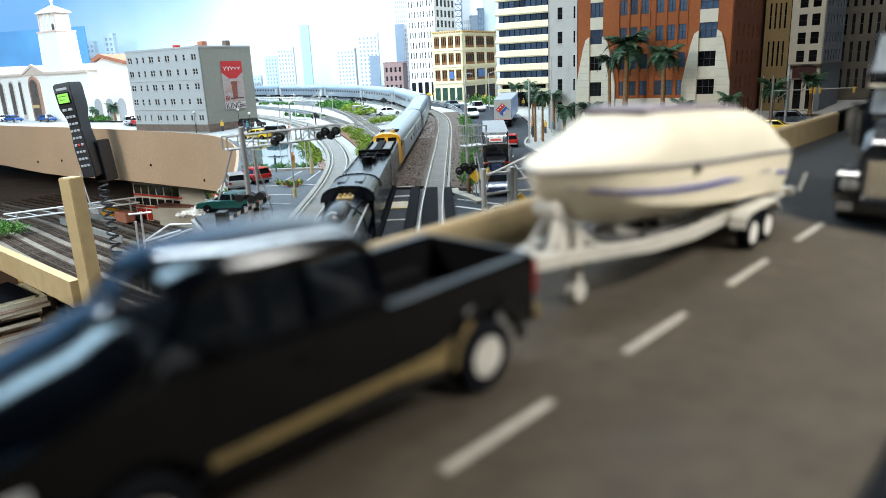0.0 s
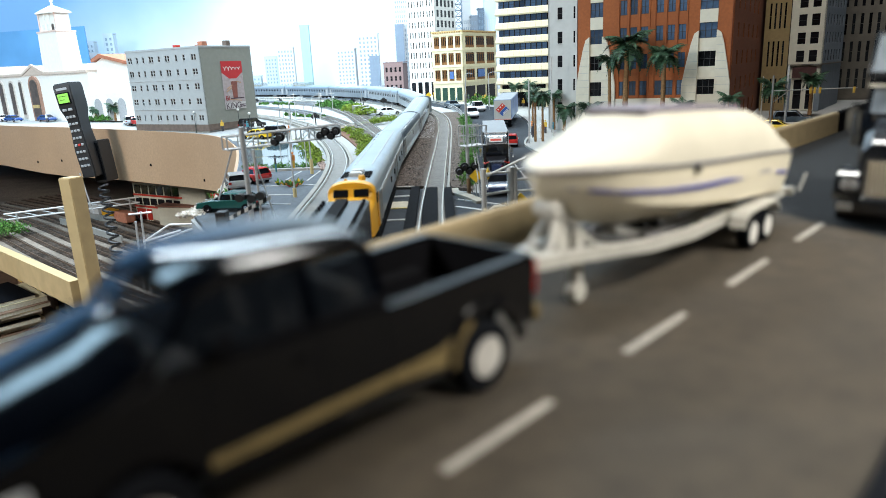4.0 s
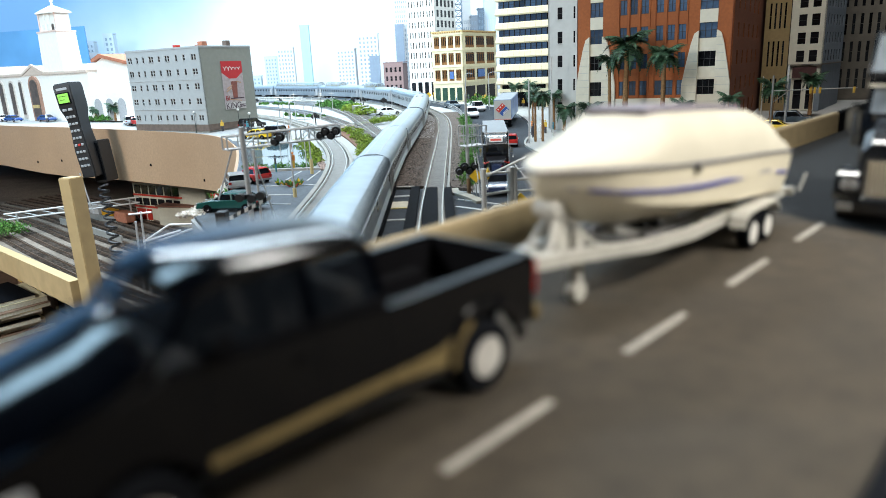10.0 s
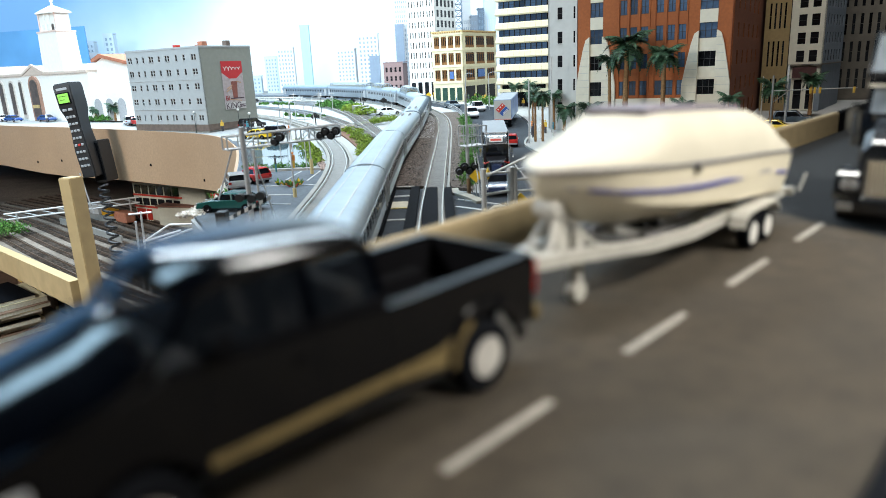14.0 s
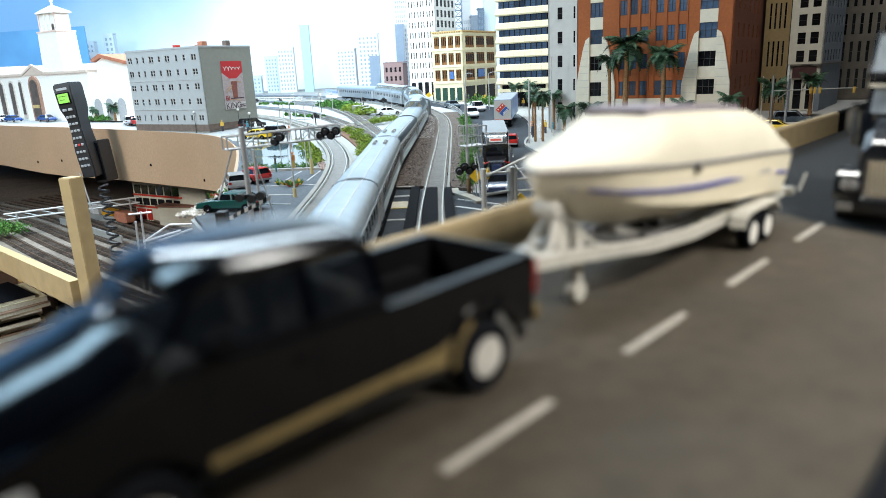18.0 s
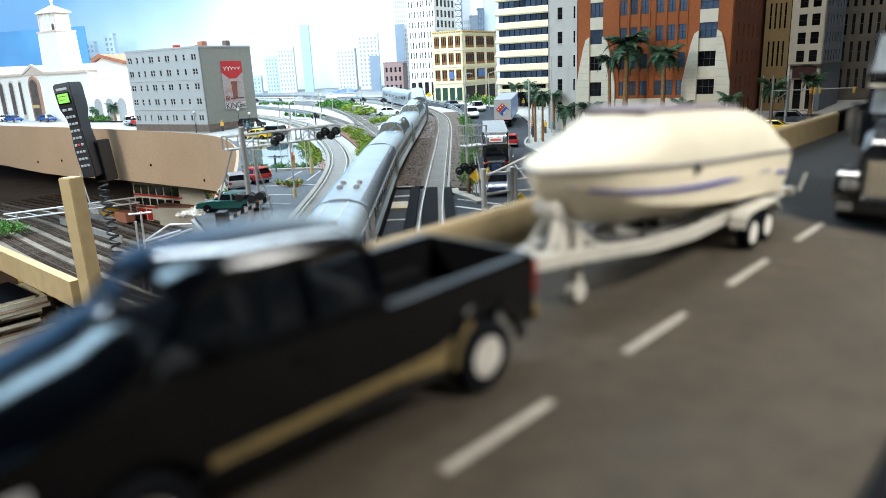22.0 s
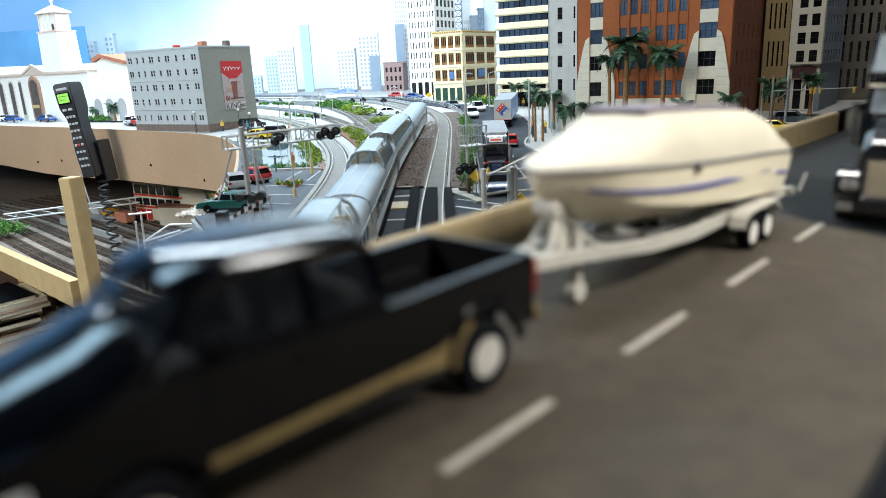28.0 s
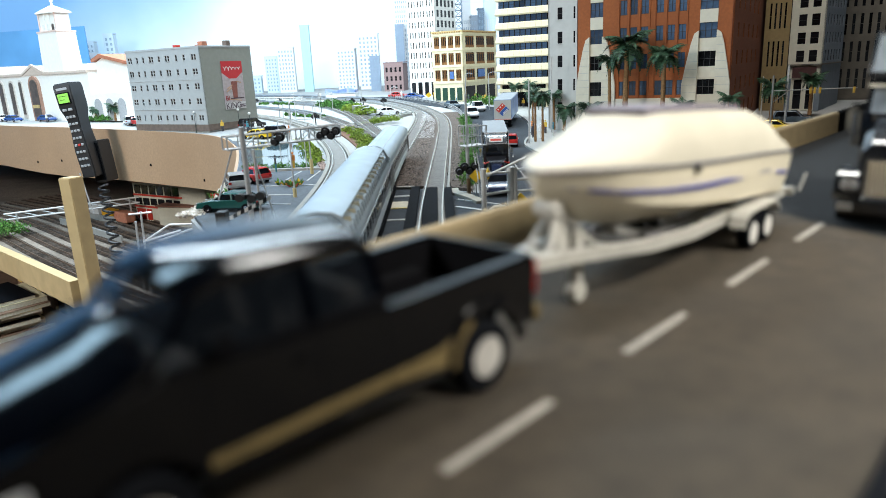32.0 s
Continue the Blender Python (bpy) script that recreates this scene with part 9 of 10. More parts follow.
# level-crossing gate
gate = thing("crossing_gate", Matrix(), "crossing gate arm with black and white stripes", "gate")
bm = B()
bx(bm, -0.1720, 0.5060, 0.0, -0.1640, 0.5160, 0.0130)
soften(bm, 0.0006, 1)
part("gate_machine", bm, SIGNALBLACK, gate, "black gate machine")
p0, p1 = Vector((-0.1640, 0.5060, 0.0068)), Vector((-0.1300, 0.5120, 0.0215))
for k in range(12):
    bm = B()
    a, b = p0.lerp(p1, k / 12), p0.lerp(p1, (k + 1) / 12)
    loft(bm, [[q + Vector((0.0007, 0.0007, -0.0014)), q + Vector((0.0007, 0.0007, 0.0014)), q + Vector((0, 0, 0.0014)), q + Vector((0, 0, -0.0014))] for q in (a, b)])
    part("arm_stripe", bm, WHITEWHEEL if k % 2 else SIGNALBLACK, gate)


def diamond(x, y, z, s=0.0055, rz=0):
    th = thing("warning_sign", pose(x, y, 0, 0, 0, rz), "yellow diamond warning sign on a thin post", "sign", "warning signs")
    bm = B()
    loft(bm, [[(0, d, z - s), (s, d, z), (0, d, z + s), (-s, d, z)] for d in (-0.0004, 0.0004)])
    part("sign_plate", bm, SIGNYELLOW, th, "yellow diamond plate")
    bm = B()
    cyl(bm, (0, 0.0008, grade(y)), (0, 0.0008, z), 0.0005, n=6)
    part("post", bm, DULLSILVER, th)


diamond(0.0318, 0.5880, 0.0185, 0.0060)
diamond(0.0420, 0.5840, 0.0205, 0.0050, 60)
diamond(0.0600, 0.5000, 0.0130, 0.0055, 10)
diamond(-0.0180, 1.80, 0.0400, 0.0075)
diamond(-0.0010, 1.82, 0.0430, 0.0065)


def pole(x, y, h, r=0.0007, base=0.0, mate=None, arm=0.0, label="thin silver lamp pole", z=None):
    g_ = grade(y) if z is None else z
    th = thing("lamp_pole", pose(x, y, g_), label, "pole", "street poles")
    bm = B()
    cyl(bm, (0, 0, 0), (0, 0, h), r, r * 0.7, n=8)
    part("shaft", bm, mate or DULLSILVER, th)
    if base:
        bm = B()
        cyl(bm, (0, 0, 0), (0, 0, base), r * 2.2, n=10)
        part("pole_base", bm, mat("yellow_concrete_base", (0.55, 0.45, 0.22), 0.8) if "yellow_concrete_base" not in bpy.data.materials else bpy.data.materials["yellow_concrete_base"], th, "buff concrete base")
    if arm:
        bm = B()
        tube(bm, [(0, 0, h), (arm * 0.5, 0, h + 0.003), (arm, 0, h + 0.002)], r * 0.6)
        part("lamp_arm", bm, mate or DULLSILVER, th)
        bm = B()
        bx(bm, arm - 0.003, -0.001, h + 0.0005, arm + 0.002, 0.001, h + 0.002)
        part("lamp_housing", bm, DULLSILVER, th)


pole(-0.1342, 0.6197, 0.062, 0.0008, 0.010)
pole(-0.1435, 0.7636, 0.058, 0.0009, 0.018)
pole(-0.1560, 0.80, 0.050, 0.0006)
pole(-0.2150, 0.93, 0.050, 0.0006, arm=0.016)
pole(-0.2350, 1.10, 0.052, 0.0006, arm=-0.014)
pole(-0.2700, 1.22, 0.050, 0.0006)
pole(-0.2320, 1.30, 0.055, 0.0006, arm=0.018)
pole(-0.1600, 1.50, 0.060, 0.0006)
pole(-0.1000, 1.55, 0.050, 0.0006, arm=0.014)
pole(0.1265, 0.9435, 0.088, 0.0013)
pole(0.1750, 1.05, 0.115, 0.0014, label="grey street pole beside the palms")
pole(0.0560, 1.30, 0.082, 0.0011, arm=0.012)
pole(0.1120, 1.46, 0.075, 0.0010, arm=0.016, label="silver street lamp before the shops")
pole(0.1330, 1.50, 0.070, 0.0009)
pole(0.5000, 0.985, 0.090, 0.0016, label="grey traffic light pole on the side street")
pole(0.4720, 1.00, 0.075, 0.0012)


def line_pole(x, y, h, arms):
    th = thing("line_pole", pose(x, y, grade(y), 0, 0, 20), "thin grey line pole with cross arms on the plaza", "pole", "plaza line poles")
    bm = B()
    cyl(bm, (0, 0, 0), (0, 0, h), 0.0008, 0.0006, n=8)
    part("shaft", bm, DULLSILVER, th)
    for k in range(arms):
        bm = B()
        cyl(bm, (-0.006, 0, h * (0.92 - 0.12 * k)), (0.006, 0, h * (0.92 - 0.12 * k)), 0.0005, n=6)
        part("cross_arm", bm, DULLSILVER, th)


for x, y, h, arms in ((-0.2958, 1.4512, 0.056, 1), (-0.2623, 1.3718, 0.052, 2), (-0.2318, 1.3231, 0.044, 1), (-0.2352, 1.3996, 0.058, 2), (-0.2268, 1.5182, 0.050, 1), (-0.2791, 1.3148, 0.050, 0)):
    line_pole(x, y, h, arms)


def park_lamp(x, y, h=0.040):
    th = thing("park_lamp", pose(x, y, grade(y)), "dark post lamp with a white globe", "lamp", "post lamps")
    bm = B()
    cyl(bm, (0, 0, 0), (0, 0, h * 0.12), 0.0013, 0.0007, 8)
    cyl(bm, (0, 0, h * 0.12), (0, 0, h * 0.88), 0.0006, 0.0005, 8)
    part("lamp_post", bm, GREENLAMP, th)
    bm = B()
    bmesh.ops.create_icosphere(bm, subdivisions=2, radius=0.0024, matrix=Matrix.Translation((0, 0, h * 0.95)))
    part("globe", bm, WHITEWHEEL, th, "white globe", smooth=True)


for x, y in ((-0.575, 1.380), (-0.452, 1.292), (-0.372, 1.30), (-0.330, 1.22), (-0.300, 1.42), (-0.340, 1.50), (-0.265, 1.60)):
    park_lamp(x, y)

# far white cantilever signal
sb3 = truss_bridge("far_signal_bridge", "white cantilever signal bridge over the far tracks", (-0.580, 2.20), (-0.405, 2.08), 0.0300, 0.0400, 0.010, ((-0.575, 2.195, 0.042, 0.0012), (-0.41, 2.085, 0.042, 0.0010)), FRAMEWHITE, r=0.0009, bays=6)
signal_head(sb3, -0.560, 2.175, 0.0330, n=3)
signal_head(sb3, -0.475, 2.115, 0.0330, n=3)


def low_signal(x, y, n=3):
    th = thing("dwarf_signal", pose(x, y, grade(y)), "black signal cluster on a short mast", "signal", "track signals")
    bm = B()
    cyl(bm, (0, 0, 0), (0, 0, 0.016), 0.0008, n=8)
    part("mast", bm, SIGNALBLACK, th)
    signal_head(th, 0, -0.001, 0.018, n=n)


for x, y in ((-0.180, 1.72), (-0.125, 1.66), (-0.232, 1.32), (-0.205, 1.70)):
    low_signal(x, y)

# traffic light span on the side street
SIGNOCHRE = mat("signal_ochre", (0.42, 0.25, 0.03), 0.6, vary=0.2)
POLEGREY = mat("dull_grey_pole", (0.17, 0.165, 0.15), 0.6, 0.2, vary=0.2, scale=200)
tl = thing("traffic_light", pose(0.455, 0.935, 0.0032), "yellow traffic lights on a long silver arm", "traffic light")
bm = B()
cyl(bm, (0, 0, 0), (0, 0, 0.076), 0.0013, n=10)
part("mast", bm, POLEGREY, tl)
bm = B()
cyl(bm, (0, 0, 0.056), (0.085, -0.050, 0.058), 0.0007, n=8)
cyl(bm, (0, 0, 0.040), (0.018, -0.010, 0.056), 0.0005, n=6)
part("mast_arm", bm, POLEGREY, tl)
for u in (0.45, 0.50, 0.56, 0.95):
    bm = B()
    p = Vector((0.085 * u, -0.050 * u - 0.002, 0.056))
    bx(bm, p.x - 0.0011, p.y - 0.0010, p.z - 0.0042, p.x + 0.0011, p.y + 0.0010, p.z + 0.0034)
    part("signal_box", bm, SIGNOCHRE, tl, "yellow signal box")


# fence along the tracks and the street
def fence(label, pts, h=0.012, gap=0.012):
    th = thing("fence", Matrix(), label, "fence")
    ln = curve_through(pts, gap)
    for p in ln:
        bm = B()
        z = grade(p.y)
        cyl(bm, (p.x, p.y, z), (p.x, p.y, z + h), 0.0005, n=5)
        part("fence_post", bm, DULLSILVER, th)
    for z in (0.35, 0.65, 1.0):
        bm = B()
        ribbon(bm, ln, [(-0.0003, h * z - 0.0003), (0.0003, h * z - 0.0003), (0.0003, h * z + 0.0003), (-0.0003, h * z + 0.0003)])
        part("fence_rail", bm, DULLSILVER, th)


fence("grey metal fence between street and tracks", [(0.0520, 1.28), (0.0440, 1.40), (0.0300, 1.52), (0.0050, 1.66), (-0.0350, 1.80), (-0.0900, 1.95), (-0.145, 2.05)])
bm = B()
bx(bm, -0.0160, -0.0100, 0, 0.0160, 0.0100, 0.0200)
soften(bm, 0.0008, 1)
tagged(part("utility_box", bm, CONCRETE, m=pose(-0.1640, 1.500, grade(1.5), 0, 0, -12)), "pale grey utility box on the island", "utility box")
# bunting booth at the far street
bt_ = thing("market_booth", pose(-0.300, 2.22, grade(2.22), 0, 0, -12), "white booth with blue and red bunting", "booth")
bm = B()
bx(bm, -0.05, -0.01, 0, 0.05, 0.02, 0.012)
part("counter", bm, FRAMEWHITE, bt_)
bm = B()
slab_y(bm, [(-0.050, 0.016), (0.050, 0.016), (0.050, 0.024), (0.02, 0.030), (-0.02, 0.022), (-0.050, 0.028)], -0.012, 0.02)
part("awning", bm, mat("blue_bunting", (0.16, 0.24, 0.46), 0.7, vary=0.4, scale=60, second=(0.50, 0.44, 0.44), sscale=70), bt_, "blue and red awning")
for x in (-0.048, 0.048):
    bm = B()
    cyl(bm, (x, -0.010, 0), (x, -0.010, 0.018), 0.001, n=6)
    part("booth_post", bm, FRAMEWHITE, bt_)


# figurines: one plain mesh each
def figurine(label, x, y, rz, top, legs, h=0.0205):
    bm = B()
    k = h / 0.0205
    for sgn in (-1, 1):
        cyl(bm, (0, sgn * 0.0011, 0), (0, sgn * 0.0010, 0.0098), 0.0009, 0.0011, 8, mi=1)
        cyl(bm, (0, sgn * 0.0028, 0.0098), (0, sgn * 0.0022, 0.0165), 0.0006, 0.0008, 8)
    loft(bm, [[(0.0012 * math.cos(i * math.tau / 10) * q, 0.0021 * math.sin(i * math.tau / 10) * q, z) for i in range(10)] for z, q in ((0.0095, 0.85), (0.013, 0.90), (0.0165, 1.05), (0.0174, 0.4))])
    bmesh.ops.create_icosphere(bm, subdivisions=2, radius=0.0014, matrix=Matrix.Translation((0, 0, 0.0190)))
    zz = 0.0034 if y < 1.2 and x > 0.1 else 0.0012
    for v in bm.verts:
        v.co *= k
    tagged(part("figurine", bm, [top, legs], m=pose(x, y, grade(y) + zz, 0, 0, rz), smooth=True), label, "figurine", "street figurines")


CL = {n: mat(n + "_figure_paint", c, 0.7) for n, c in (("white", (0.7, 0.7, 0.68)), ("dark", (0.05, 0.05, 0.06)), ("orange", (0.6, 0.2, 0.04)), ("gold", (0.65, 0.42, 0.06)), ("rust", (0.35, 0.1, 0.06)), ("teal", (0.05, 0.2, 0.25)))}
for lab, x, y, a, b in (("small painted figurine in dark clothes on the pavement", 0.1400, 1.000, "dark", "dark"), ("small painted figurine in white on the pavement", 0.1500, 0.995, "white", "white"), ("small painted figurine in gold on the pavement", 0.1640, 1.040, "gold", "dark"), ("small painted figurine in rust on the pavement", 0.1560, 1.012, "rust", "dark"),
                        ("small painted figurine in orange on the pavement", 0.1420, 1.030, "orange", "dark"), ("small painted figurine in teal on the pavement", 0.1700, 1.005, "teal", "white"), ("small painted figurine in gold by the shops", 0.0950, 1.68, "gold", "dark"), ("small painted figurine in dark by the shops", 0.0800, 1.70, "dark", "dark"),
                        ("small painted figurine in gold by the shops", 0.1180, 1.66, "gold", "teal"), ("small painted figurine in gold before the tower", -0.0060, 1.84, "gold", "dark"), ("small painted figurine in dark by the office block", -0.545, 1.372, "dark", "dark"), ("small painted figurine in orange by the pond", -0.1740, 0.812, "orange", "gold"),
                        ("small painted figurine in dark by the pond", -0.1900, 0.79, "dark", "teal"), ("small painted figurine in white before the station", -0.95, 1.69, "white", "dark"), ("small painted figurine in gold before the office block", -0.40, 1.285, "gold", "dark"), ("small painted figurine in white by the far street", -0.10, 2.03, "white", "white")):
    figurine(lab, x, y, rl.uniform(0, 360), CL[a], CL[b])
for lab, x, y, a, b in (("small painted figurine in rust by the shop windows", 0.0330, 1.80, "rust", "dark"), ("small painted figurine in teal by the shop windows", 0.0450, 1.77, "teal", "dark"), ("small painted figurine in white by the shop windows", 0.0520, 1.74, "white", "teal"), ("small painted figurine in gold at the street corner", 0.1080, 1.60, "gold", "gold"),
                        ("small painted figurine in teal under the banded office", 0.1920, 1.50, "teal", "dark"), ("small painted figurine in gold under the banded office", 0.1840, 1.46, "gold", "dark"), ("small painted figurine in orange under the banded office", 0.2060, 1.47, "orange", "dark"), ("small painted figurine in dark under the banded office", 0.1770, 1.48, "dark", "dark"),
                        ("small painted figurine in dark by the grey office block", -0.3560, 1.2700, "dark", "dark"), ("small painted figurine in teal by the grey office block", -0.3440, 1.2500, "teal", "dark"), ("small painted figurine in white by the grey office block", -0.3250, 1.2350, "white", "teal"), ("small painted figurine in orange on the pond path", -0.2480, 1.1500, "orange", "white"), ("small painted figurine in rust on the pond path", -0.2600, 1.1650, "rust", "white")):
    figurine(lab, x, y, rl.uniform(0, 360), CL[a], CL[b])

# ---- hand controller hanging on the fascia ----
CASE = mat("black_plastic_case", (0.016, 0.016, 0.018), 0.45, vary=0.15, scale=200, bump=0.05)
KEYGREY = mat("grey_key", (0.36, 0.36, 0.37), 0.5)
ht = thing("hand_controller", pose(-0.686, 1.365, -0.0690, 0, -7, -6), "black handheld train controller with green display", "controller")
ht.scale = (0.78, 1.45, 1.09)
bm = B()
loft(bm, [[(-w, y0, z), (w, y0, z), (w, y1, z), (-w, y1, z)] for w, y0, y1, z in ((0.0180, -0.020, 0.006, 0.0), (0.0185, -0.021, 0.006, 0.05), (0.0150, -0.020, 0.005, 0.085), (0.0155, -0.020, 0.005, 0.105), (0.0215, -0.024, 0.006, 0.125), (0.0225, -0.024, 0.006, 0.163), (0.0210, -0.022, 0.005, 0.168))])
soften(bm, 0.0018)
part("case", bm, CASE, ht, "black hammerhead case", smooth=True)
bm = B()
bx(bm, -0.0165, -0.0252, 0.132, 0.0165, -0.0238, 0.152)
dsp = part("display_bezel", bm, BLACK, ht)
bm = B()
bx(bm, -0.0140, -0.0258, 0.134, 0.0140, -0.0252, 0.150)
part("display", bm, glow("green_lcd", (0.25, 0.55, 0.08), 0.35), dsp, "lit green display")
bm = B()
for zz, x0, x1 in ((0.1455, -0.010, 0.008), (0.1395, -0.010, 0.003)):
    bx(bm, x0, -0.0261, zz - 0.0003, x1, -0.0258, zz + 0.0003)
part("display_bar", bm, BLACK, dsp, "dark unreadable display bars")
bm = B()
bx(bm, -0.014, -0.0246, 0.156, 0.014, -0.0240, 0.160)
part("maker_bar", bm, KEYGREY, ht, "grey bar in place of the maker's name")
REDKEY = mat("red_key", (0.55, 0.03, 0.02), 0.5)
for r in range(9):
    for c in range(3 if r else 2):
        bm = B()
        zz = 0.122 - r * 0.0125
        xx = (c - 1) * 0.0088 if r else (c - 0.5) * 0.015
        wkey = 0.0030 if r else 0.0052
        yy = float(np.interp(zz, [0.0, 0.05, 0.085, 0.105, 0.125], [-0.020, -0.021, -0.020, -0.020, -0.024]))
        bx(bm, xx - wkey, yy - 0.0016, zz - 0.0022, xx + wkey, yy + 0.001, zz + 0.0022)
        soften(bm, 0.0006, 1)
        part("key", bm, REDKEY if (r, c) == (5, 1) else KEYGREY, ht, "small key")
hd = thing("controller_holster", pose(-0.676, 1.380, -0.0830, 0, -5, -10), "black plastic holster screwed to the fascia", "holster")
bm = B()
bx(bm, -0.0125, -0.020, 0.0, 0.0125, 0.020, 0.083)
soften(bm, 0.002)
part("pocket", bm, CASE, hd)
bm = B()
bx(bm, -0.0112, -0.0208, 0.004, 0.0112, -0.020, 0.078)
part("front_plate", bm, BLACK, hd)
# coiled cord
cord = thing("coiled_cord", Matrix(), "black coiled cord hanging from the controller", "cord")
bm = B()
pts = []
for i in range(260):
    u = i / 259
    a = u * math.tau * 11
    c0 = Vector((-0.674, 1.352, -0.086)).lerp(Vector((-0.555, 1.120, -0.200)), u)
    r = 0.0085
    pts.append(c0 + Vector((math.cos(a) * r, math.sin(a) * r, 0)))
tube(bm, pts, 0.0024, 5)
part("coil", bm, CASE, cord, "stretched black coil")
bm = B()
cyl(bm, (-0.704, 1.330, -0.058), (-0.690, 1.328, -0.140), 0.0014, n=6)
tagged(part("antenna_wire", bm, DULLSILVER), "thin grey wire beside the controller", "wire")

# ---- lower level: depot, pipes, stored books ----
dp = thing("yard_depot", pose(-0.728, 1.600, -0.212, 0, 0, -31), "cream and red depot building on the lower yard", "building")
bm = B()
bx(bm, 0.0, 0.0, 0.0, 0.25, 0.10, 0.092)
part("wall", bm, BUFF, dp)
for k in range(6):
    for z0, z1 in ((0.066, 0.086), (0.040, 0.056)):
        bm = B()
        x = 0.006 + k * 0.027
        bx(bm, x, -0.0015, z0, x + 0.021, -0.0002, z1)
        part("window", bm, GLASSDARK, dp, "dark depot window")
for x0, w_ in ((0.006, 0.030), (0.042, 0.016)):
    bm = B()
    bx(bm, x0, -0.0018, 0.004, x0 + w_, -0.0003, 0.030)
    part("red_door", bm, REDPAINT, dp, "bright red door")
for z in (0.0335, 0.0610):
    bm = B()
    bx(bm, 0.0, -0.0022, z, 0.170, -0.0002, z + 0.0040)
    part("red_band", bm, REDPAINT, dp, "red trim band")
bm = B()
bx(bm, -0.004, -0.006, 0.092, 0.254, 0.104, 0.097)
part("roof", bm, PLY, dp, "brown roof")
for lab, a, b, h in (("pale grey concrete retaining wall between yard tracks", (-0.905, 1.585), (-0.640, 1.345), 0.016), ("low pale concrete wall behind the yard tracks", (-0.985, 1.725), (-0.745, 1.560), 0.014)):
    bm = B()
    ribbon(bm, curve_through([a, b], 0.03), [(-0.002, -0.212), (0.002, -0.212), (0.002, -0.212 + h), (-0.002, -0.212 + h)], slope=False)
    tagged(part("retaining_wall", bm, CONCRETE), lab, "wall", "yard walls")
an = thing("depot_annex", pose(-0.6380, 1.5080, -0.212, 0, 0, -16), "cream shed with a flat brown roof on the yard", "building")
bm = B()
bx(bm, 0.0, 0.0, 0.0, 0.110, 0.10, 0.046)
part("wall", bm, BUFF, an)
bm = B()
bx(bm, -0.003, -0.004, 0.046, 0.113, 0.104, 0.050)
part("roof", bm, mat("brown_flat_roof", (0.20, 0.09, 0.06), 0.8, vary=0.2), an, "flat brown roof")
for k, (x, y, w_, h_, mt) in enumerate(((-0.80, 1.62, 0.05, 0.020, YELLOW), (-0.74, 1.56, 0.06, 0.024, TERRACOTTA), (-0.86, 1.68, 0.05, 0.026, PALEGREY))):
    bm = B()
    bx(bm, -w_ / 2, -0.012, 0, w_ / 2, 0.012, h_)
    soften(bm, 0.002, 1)
    tagged(part("yard_wagon", bm, mt, m=pose(x, y, -0.2065, 0, 0, -41)), ("yellow work wagon", "rust-red boxcar", "pale grey boxcar")[k] + " standing in the lower yard", "wagon", "yard wagons")
tr = thing("yard_gantry", Matrix(), "grey lattice gantry over the lower yard", "gantry")
for a, b in (((-0.98, 1.50, -0.165), (-0.70, 1.56, -0.150)), ((-0.98, 1.50, -0.178), (-0.70, 1.56, -0.163)), ((-0.955, 1.505, -0.212), (-0.955, 1.505, -0.165)), ((-0.72, 1.555, -0.212), (-0.72, 1.555, -0.150))):
    bm = B()
    cyl(bm, a, b, 0.0022, n=8)
    part("beam", bm, DULLSILVER, tr)
for k in range(8):
    bm = B()
    u = k / 8
    p = Vector((-0.98, 1.50, -0.165)).lerp(Vector((-0.70, 1.56, -0.150)), u)
    q = Vector((-0.98, 1.50, -0.178)).lerp(Vector((-0.70, 1.56, -0.163)), (k + 1) / 8)
    cyl(bm, p, q, 0.0012, n=6)
    part("lattice_bar", bm, DULLSILVER, tr)
pr = thing("pipe_rail", Matrix(), "thin silver pipe rail on the yard edge", "rail")
for a, b in (((-0.4540, 1.0000, -0.2060), (-0.4495, 1.0000, -0.0780)), ((-0.4640, 1.0000, -0.2060), (-0.4594, 1.0000, -0.0922)), ((-0.4678, 1.0, -0.0814), (-0.4336, 1.0, -0.0796)), ((-0.4518, 1.0, -0.1242), (-0.4096, 1.0, -0.0999)), ((-0.4096, 1.0, -0.0999), (-0.3535, 1.0, -0.1008)), ((-0.4300, 1.0, -0.1242), (-0.3535, 1.0, -0.1008)), ((-0.4518, 1.0, -0.1242), (-0.3939, 1.0, -0.1094)), ((-0.3535, 1.0, -0.1008), (-0.3535, 1.0, -0.2060))):
    bm = B()
    cyl(bm, a, b, 0.0017, n=8)
    part("pipe", bm, DULLSILVER, pr)
bm = B()
for _ in range(30):
    leafy(bm, -0.955 + rl.uniform(-0.03, 0.03), 1.455 + rl.uniform(-0.02, 0.03), -0.205 + rl.uniform(0, 0.02), 0.018, 40, 0.003)
tagged(part("yard_shrub", bm, LEAF), "dark green shrubs on the yard shelf edge", "shrubs", kind="stuff")
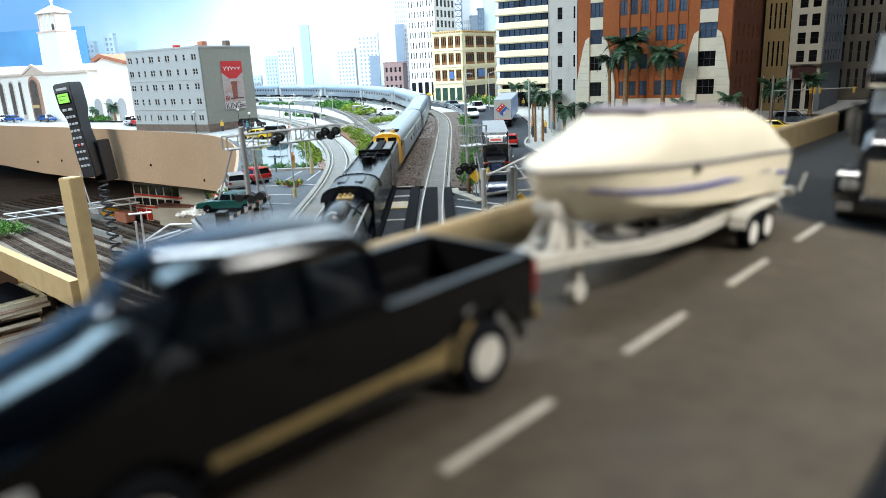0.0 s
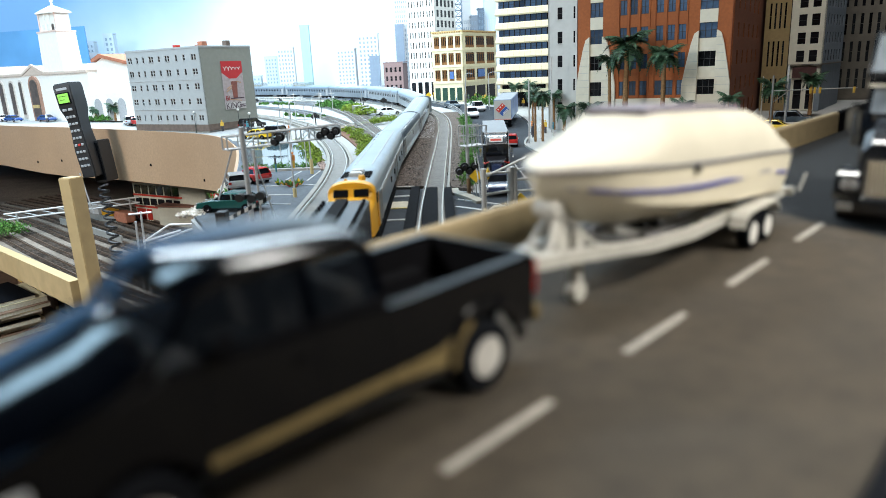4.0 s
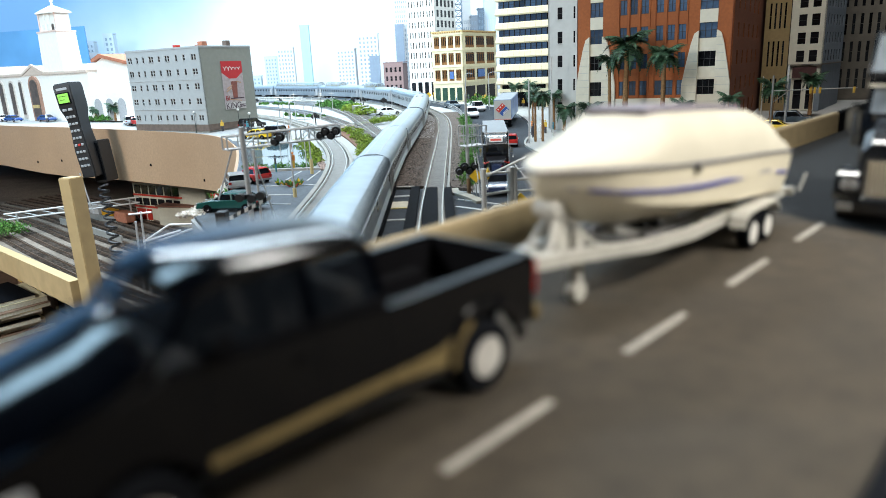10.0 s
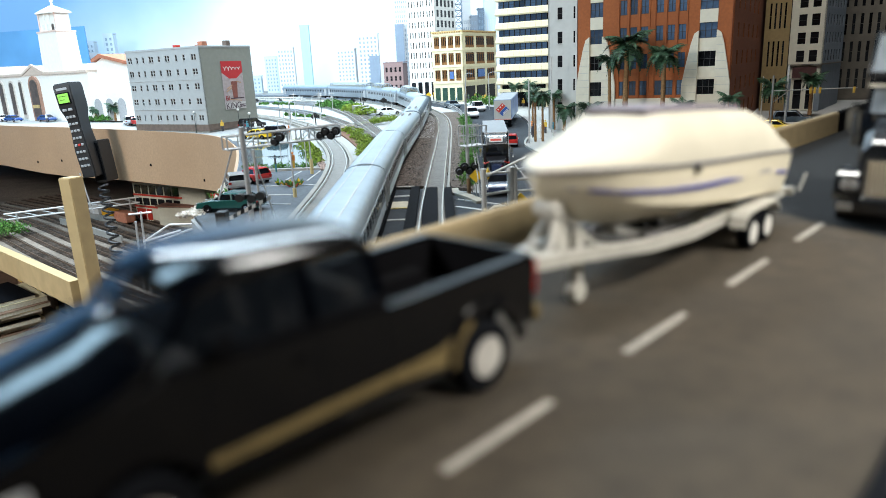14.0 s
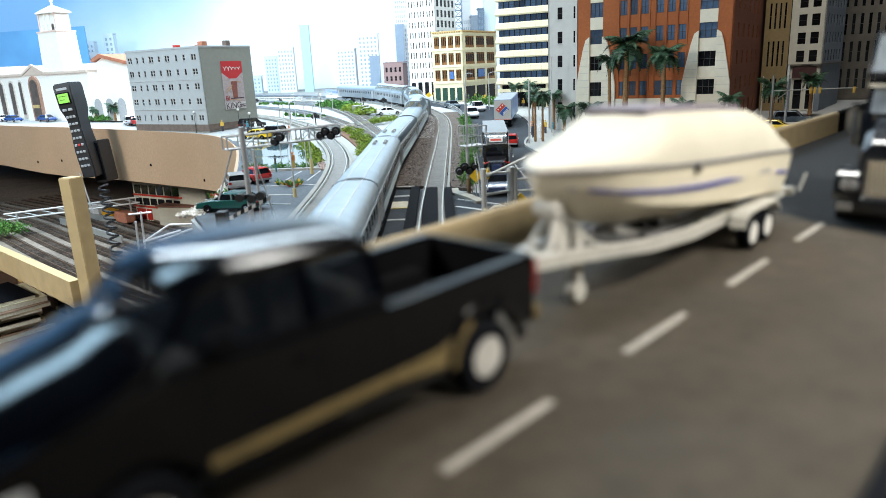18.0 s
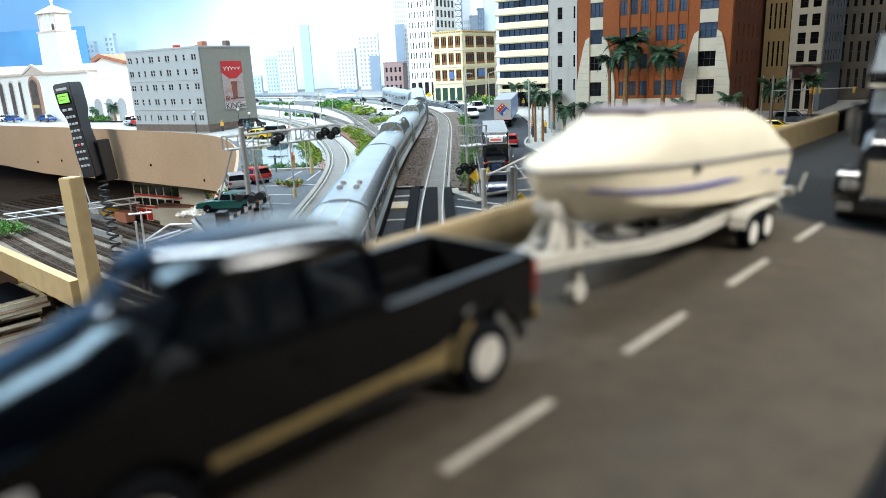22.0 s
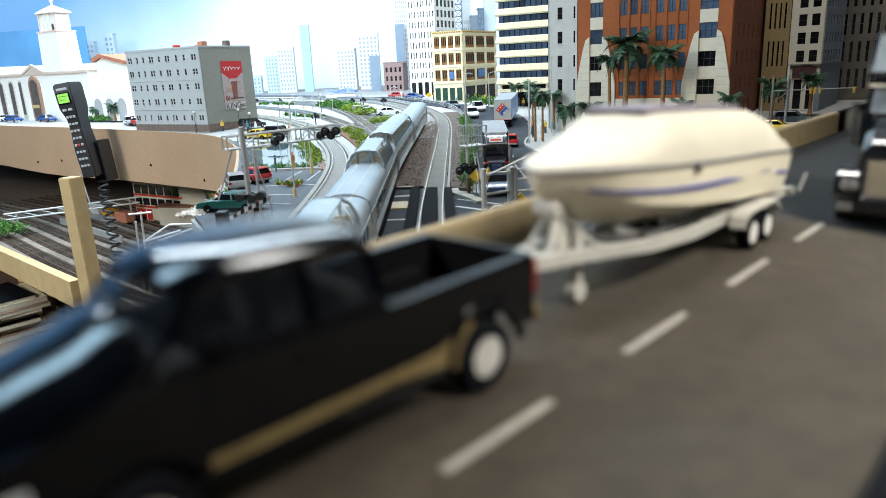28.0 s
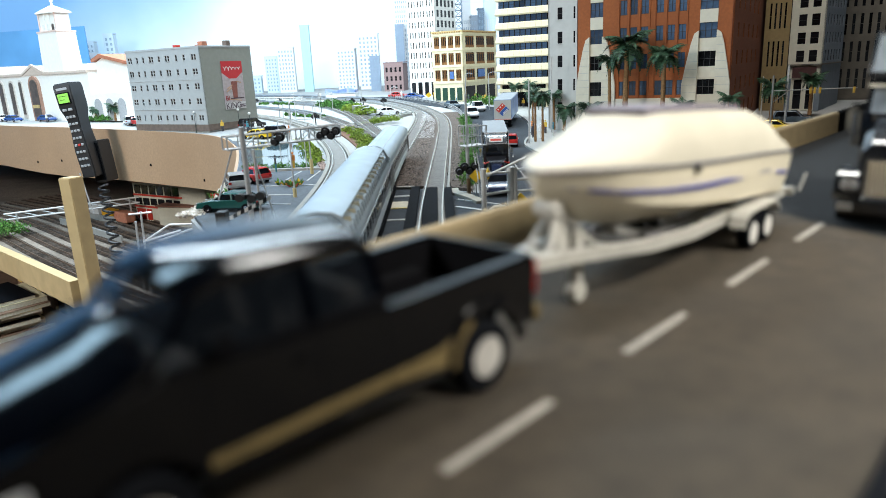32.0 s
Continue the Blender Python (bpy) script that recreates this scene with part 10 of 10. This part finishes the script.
# books and magazines on the storage shelf
PAPER = mat("paper_edge", (0.55, 0.52, 0.42), 0.85, vary=0.15, scale=300)
rb_ = random.Random(5)
zz = -0.40
for k in range(8):
    w_, d_, h_ = rb_.uniform(0.15, 0.18), rb_.uniform(0.11, 0.13), rb_.uniform(0.007, 0.013)
    bk = thing("magazine_stack", pose(-0.965 + rb_.uniform(-0.008, 0.008), 1.395 + rb_.uniform(-0.008, 0.008), zz, 0, 0, -42 + rb_.uniform(-5, 5)), "pale stacked magazine on the storage shelf", "magazine", "stacked magazines")
    bm = B()
    bx(bm, -w_ / 2, -d_ / 2, 0.0006, w_ / 2, d_ / 2, h_ - 0.0006)
    part("page_block", bm, PAPER, bk, "cream page block")
    bm = B()
    bx(bm, -w_ / 2 - 0.001, -d_ / 2 - 0.001, h_ - 0.0006, w_ / 2 + 0.001, d_ / 2 + 0.001, h_)
    part("cover", bm, (PLY, YELLOWSTONE, BLACK, BROWNBASE, OCHRE)[k % 5], bk)
    zz += h_
for k in range(6):
    bk = thing("dark_book", pose(-1.08 + 0.050 * k, 1.66 - 0.045 * k, -0.40, 0, 0, -42), "dark book with pale title bars on the shelf", "book", "shelved books")
    bm = B()
    bx(bm, -0.023, 0.0, 0.0, 0.023, 0.10, 0.075 + 0.012 * (k % 3))
    soften(bm, 0.001, 1)
    part("cover", bm, BLACK if k % 3 else PLY, bk)
    bm = B()
    bx(bm, -0.015, -0.0006, 0.030, 0.013, 0.0, 0.052)
    part("title_bar", bm, PAPER if k % 2 else YELLOWPAINT, bk, "unreadable title bar")
slab("lower_storage_board", "dark board under the stacked magazines", "shelf", PLY, -1.5, 0.95, -0.42, -0.4, 1.9, -0.40)


# ---- what moves: the train along the main track ----
def motions():
    run = [0.0]
    for a, b in zip(MAIN, MAIN[1:]):
        run.append(run[-1] + (b - a).length)
    zero = 0.0
    for i, p in enumerate(MAIN):
        if p.y >= 0.0:
            zero = run[i] - p.y
            break
    run = np.array(run) - zero
    X, Y = np.array([p.x for p in MAIN]), np.array([p.y for p in MAIN])

    def at(s):
        y = float(np.interp(s, run, Y))
        return Vector((float(np.interp(s, run, X)), y, RAILZ + grade(y)))

    for ob, mid, half in MOVERS:
        rows = []
        for k in range(65):
            t = 0.5 * k
            joint = 1.0931 - 0.07857 * t - 0.000246 * t * t
            a, b = at(joint + mid - half), at(joint + mid + half)
            d = a - b
            c = (a + b) / 2
            rows.append((t, pose(c.x, c.y, c.z, 0, -math.degrees(math.atan2(d.z, math.hypot(d.x, d.y))), math.degrees(math.atan2(d.y, d.x)))))
        walk(ob, rows)


motions()
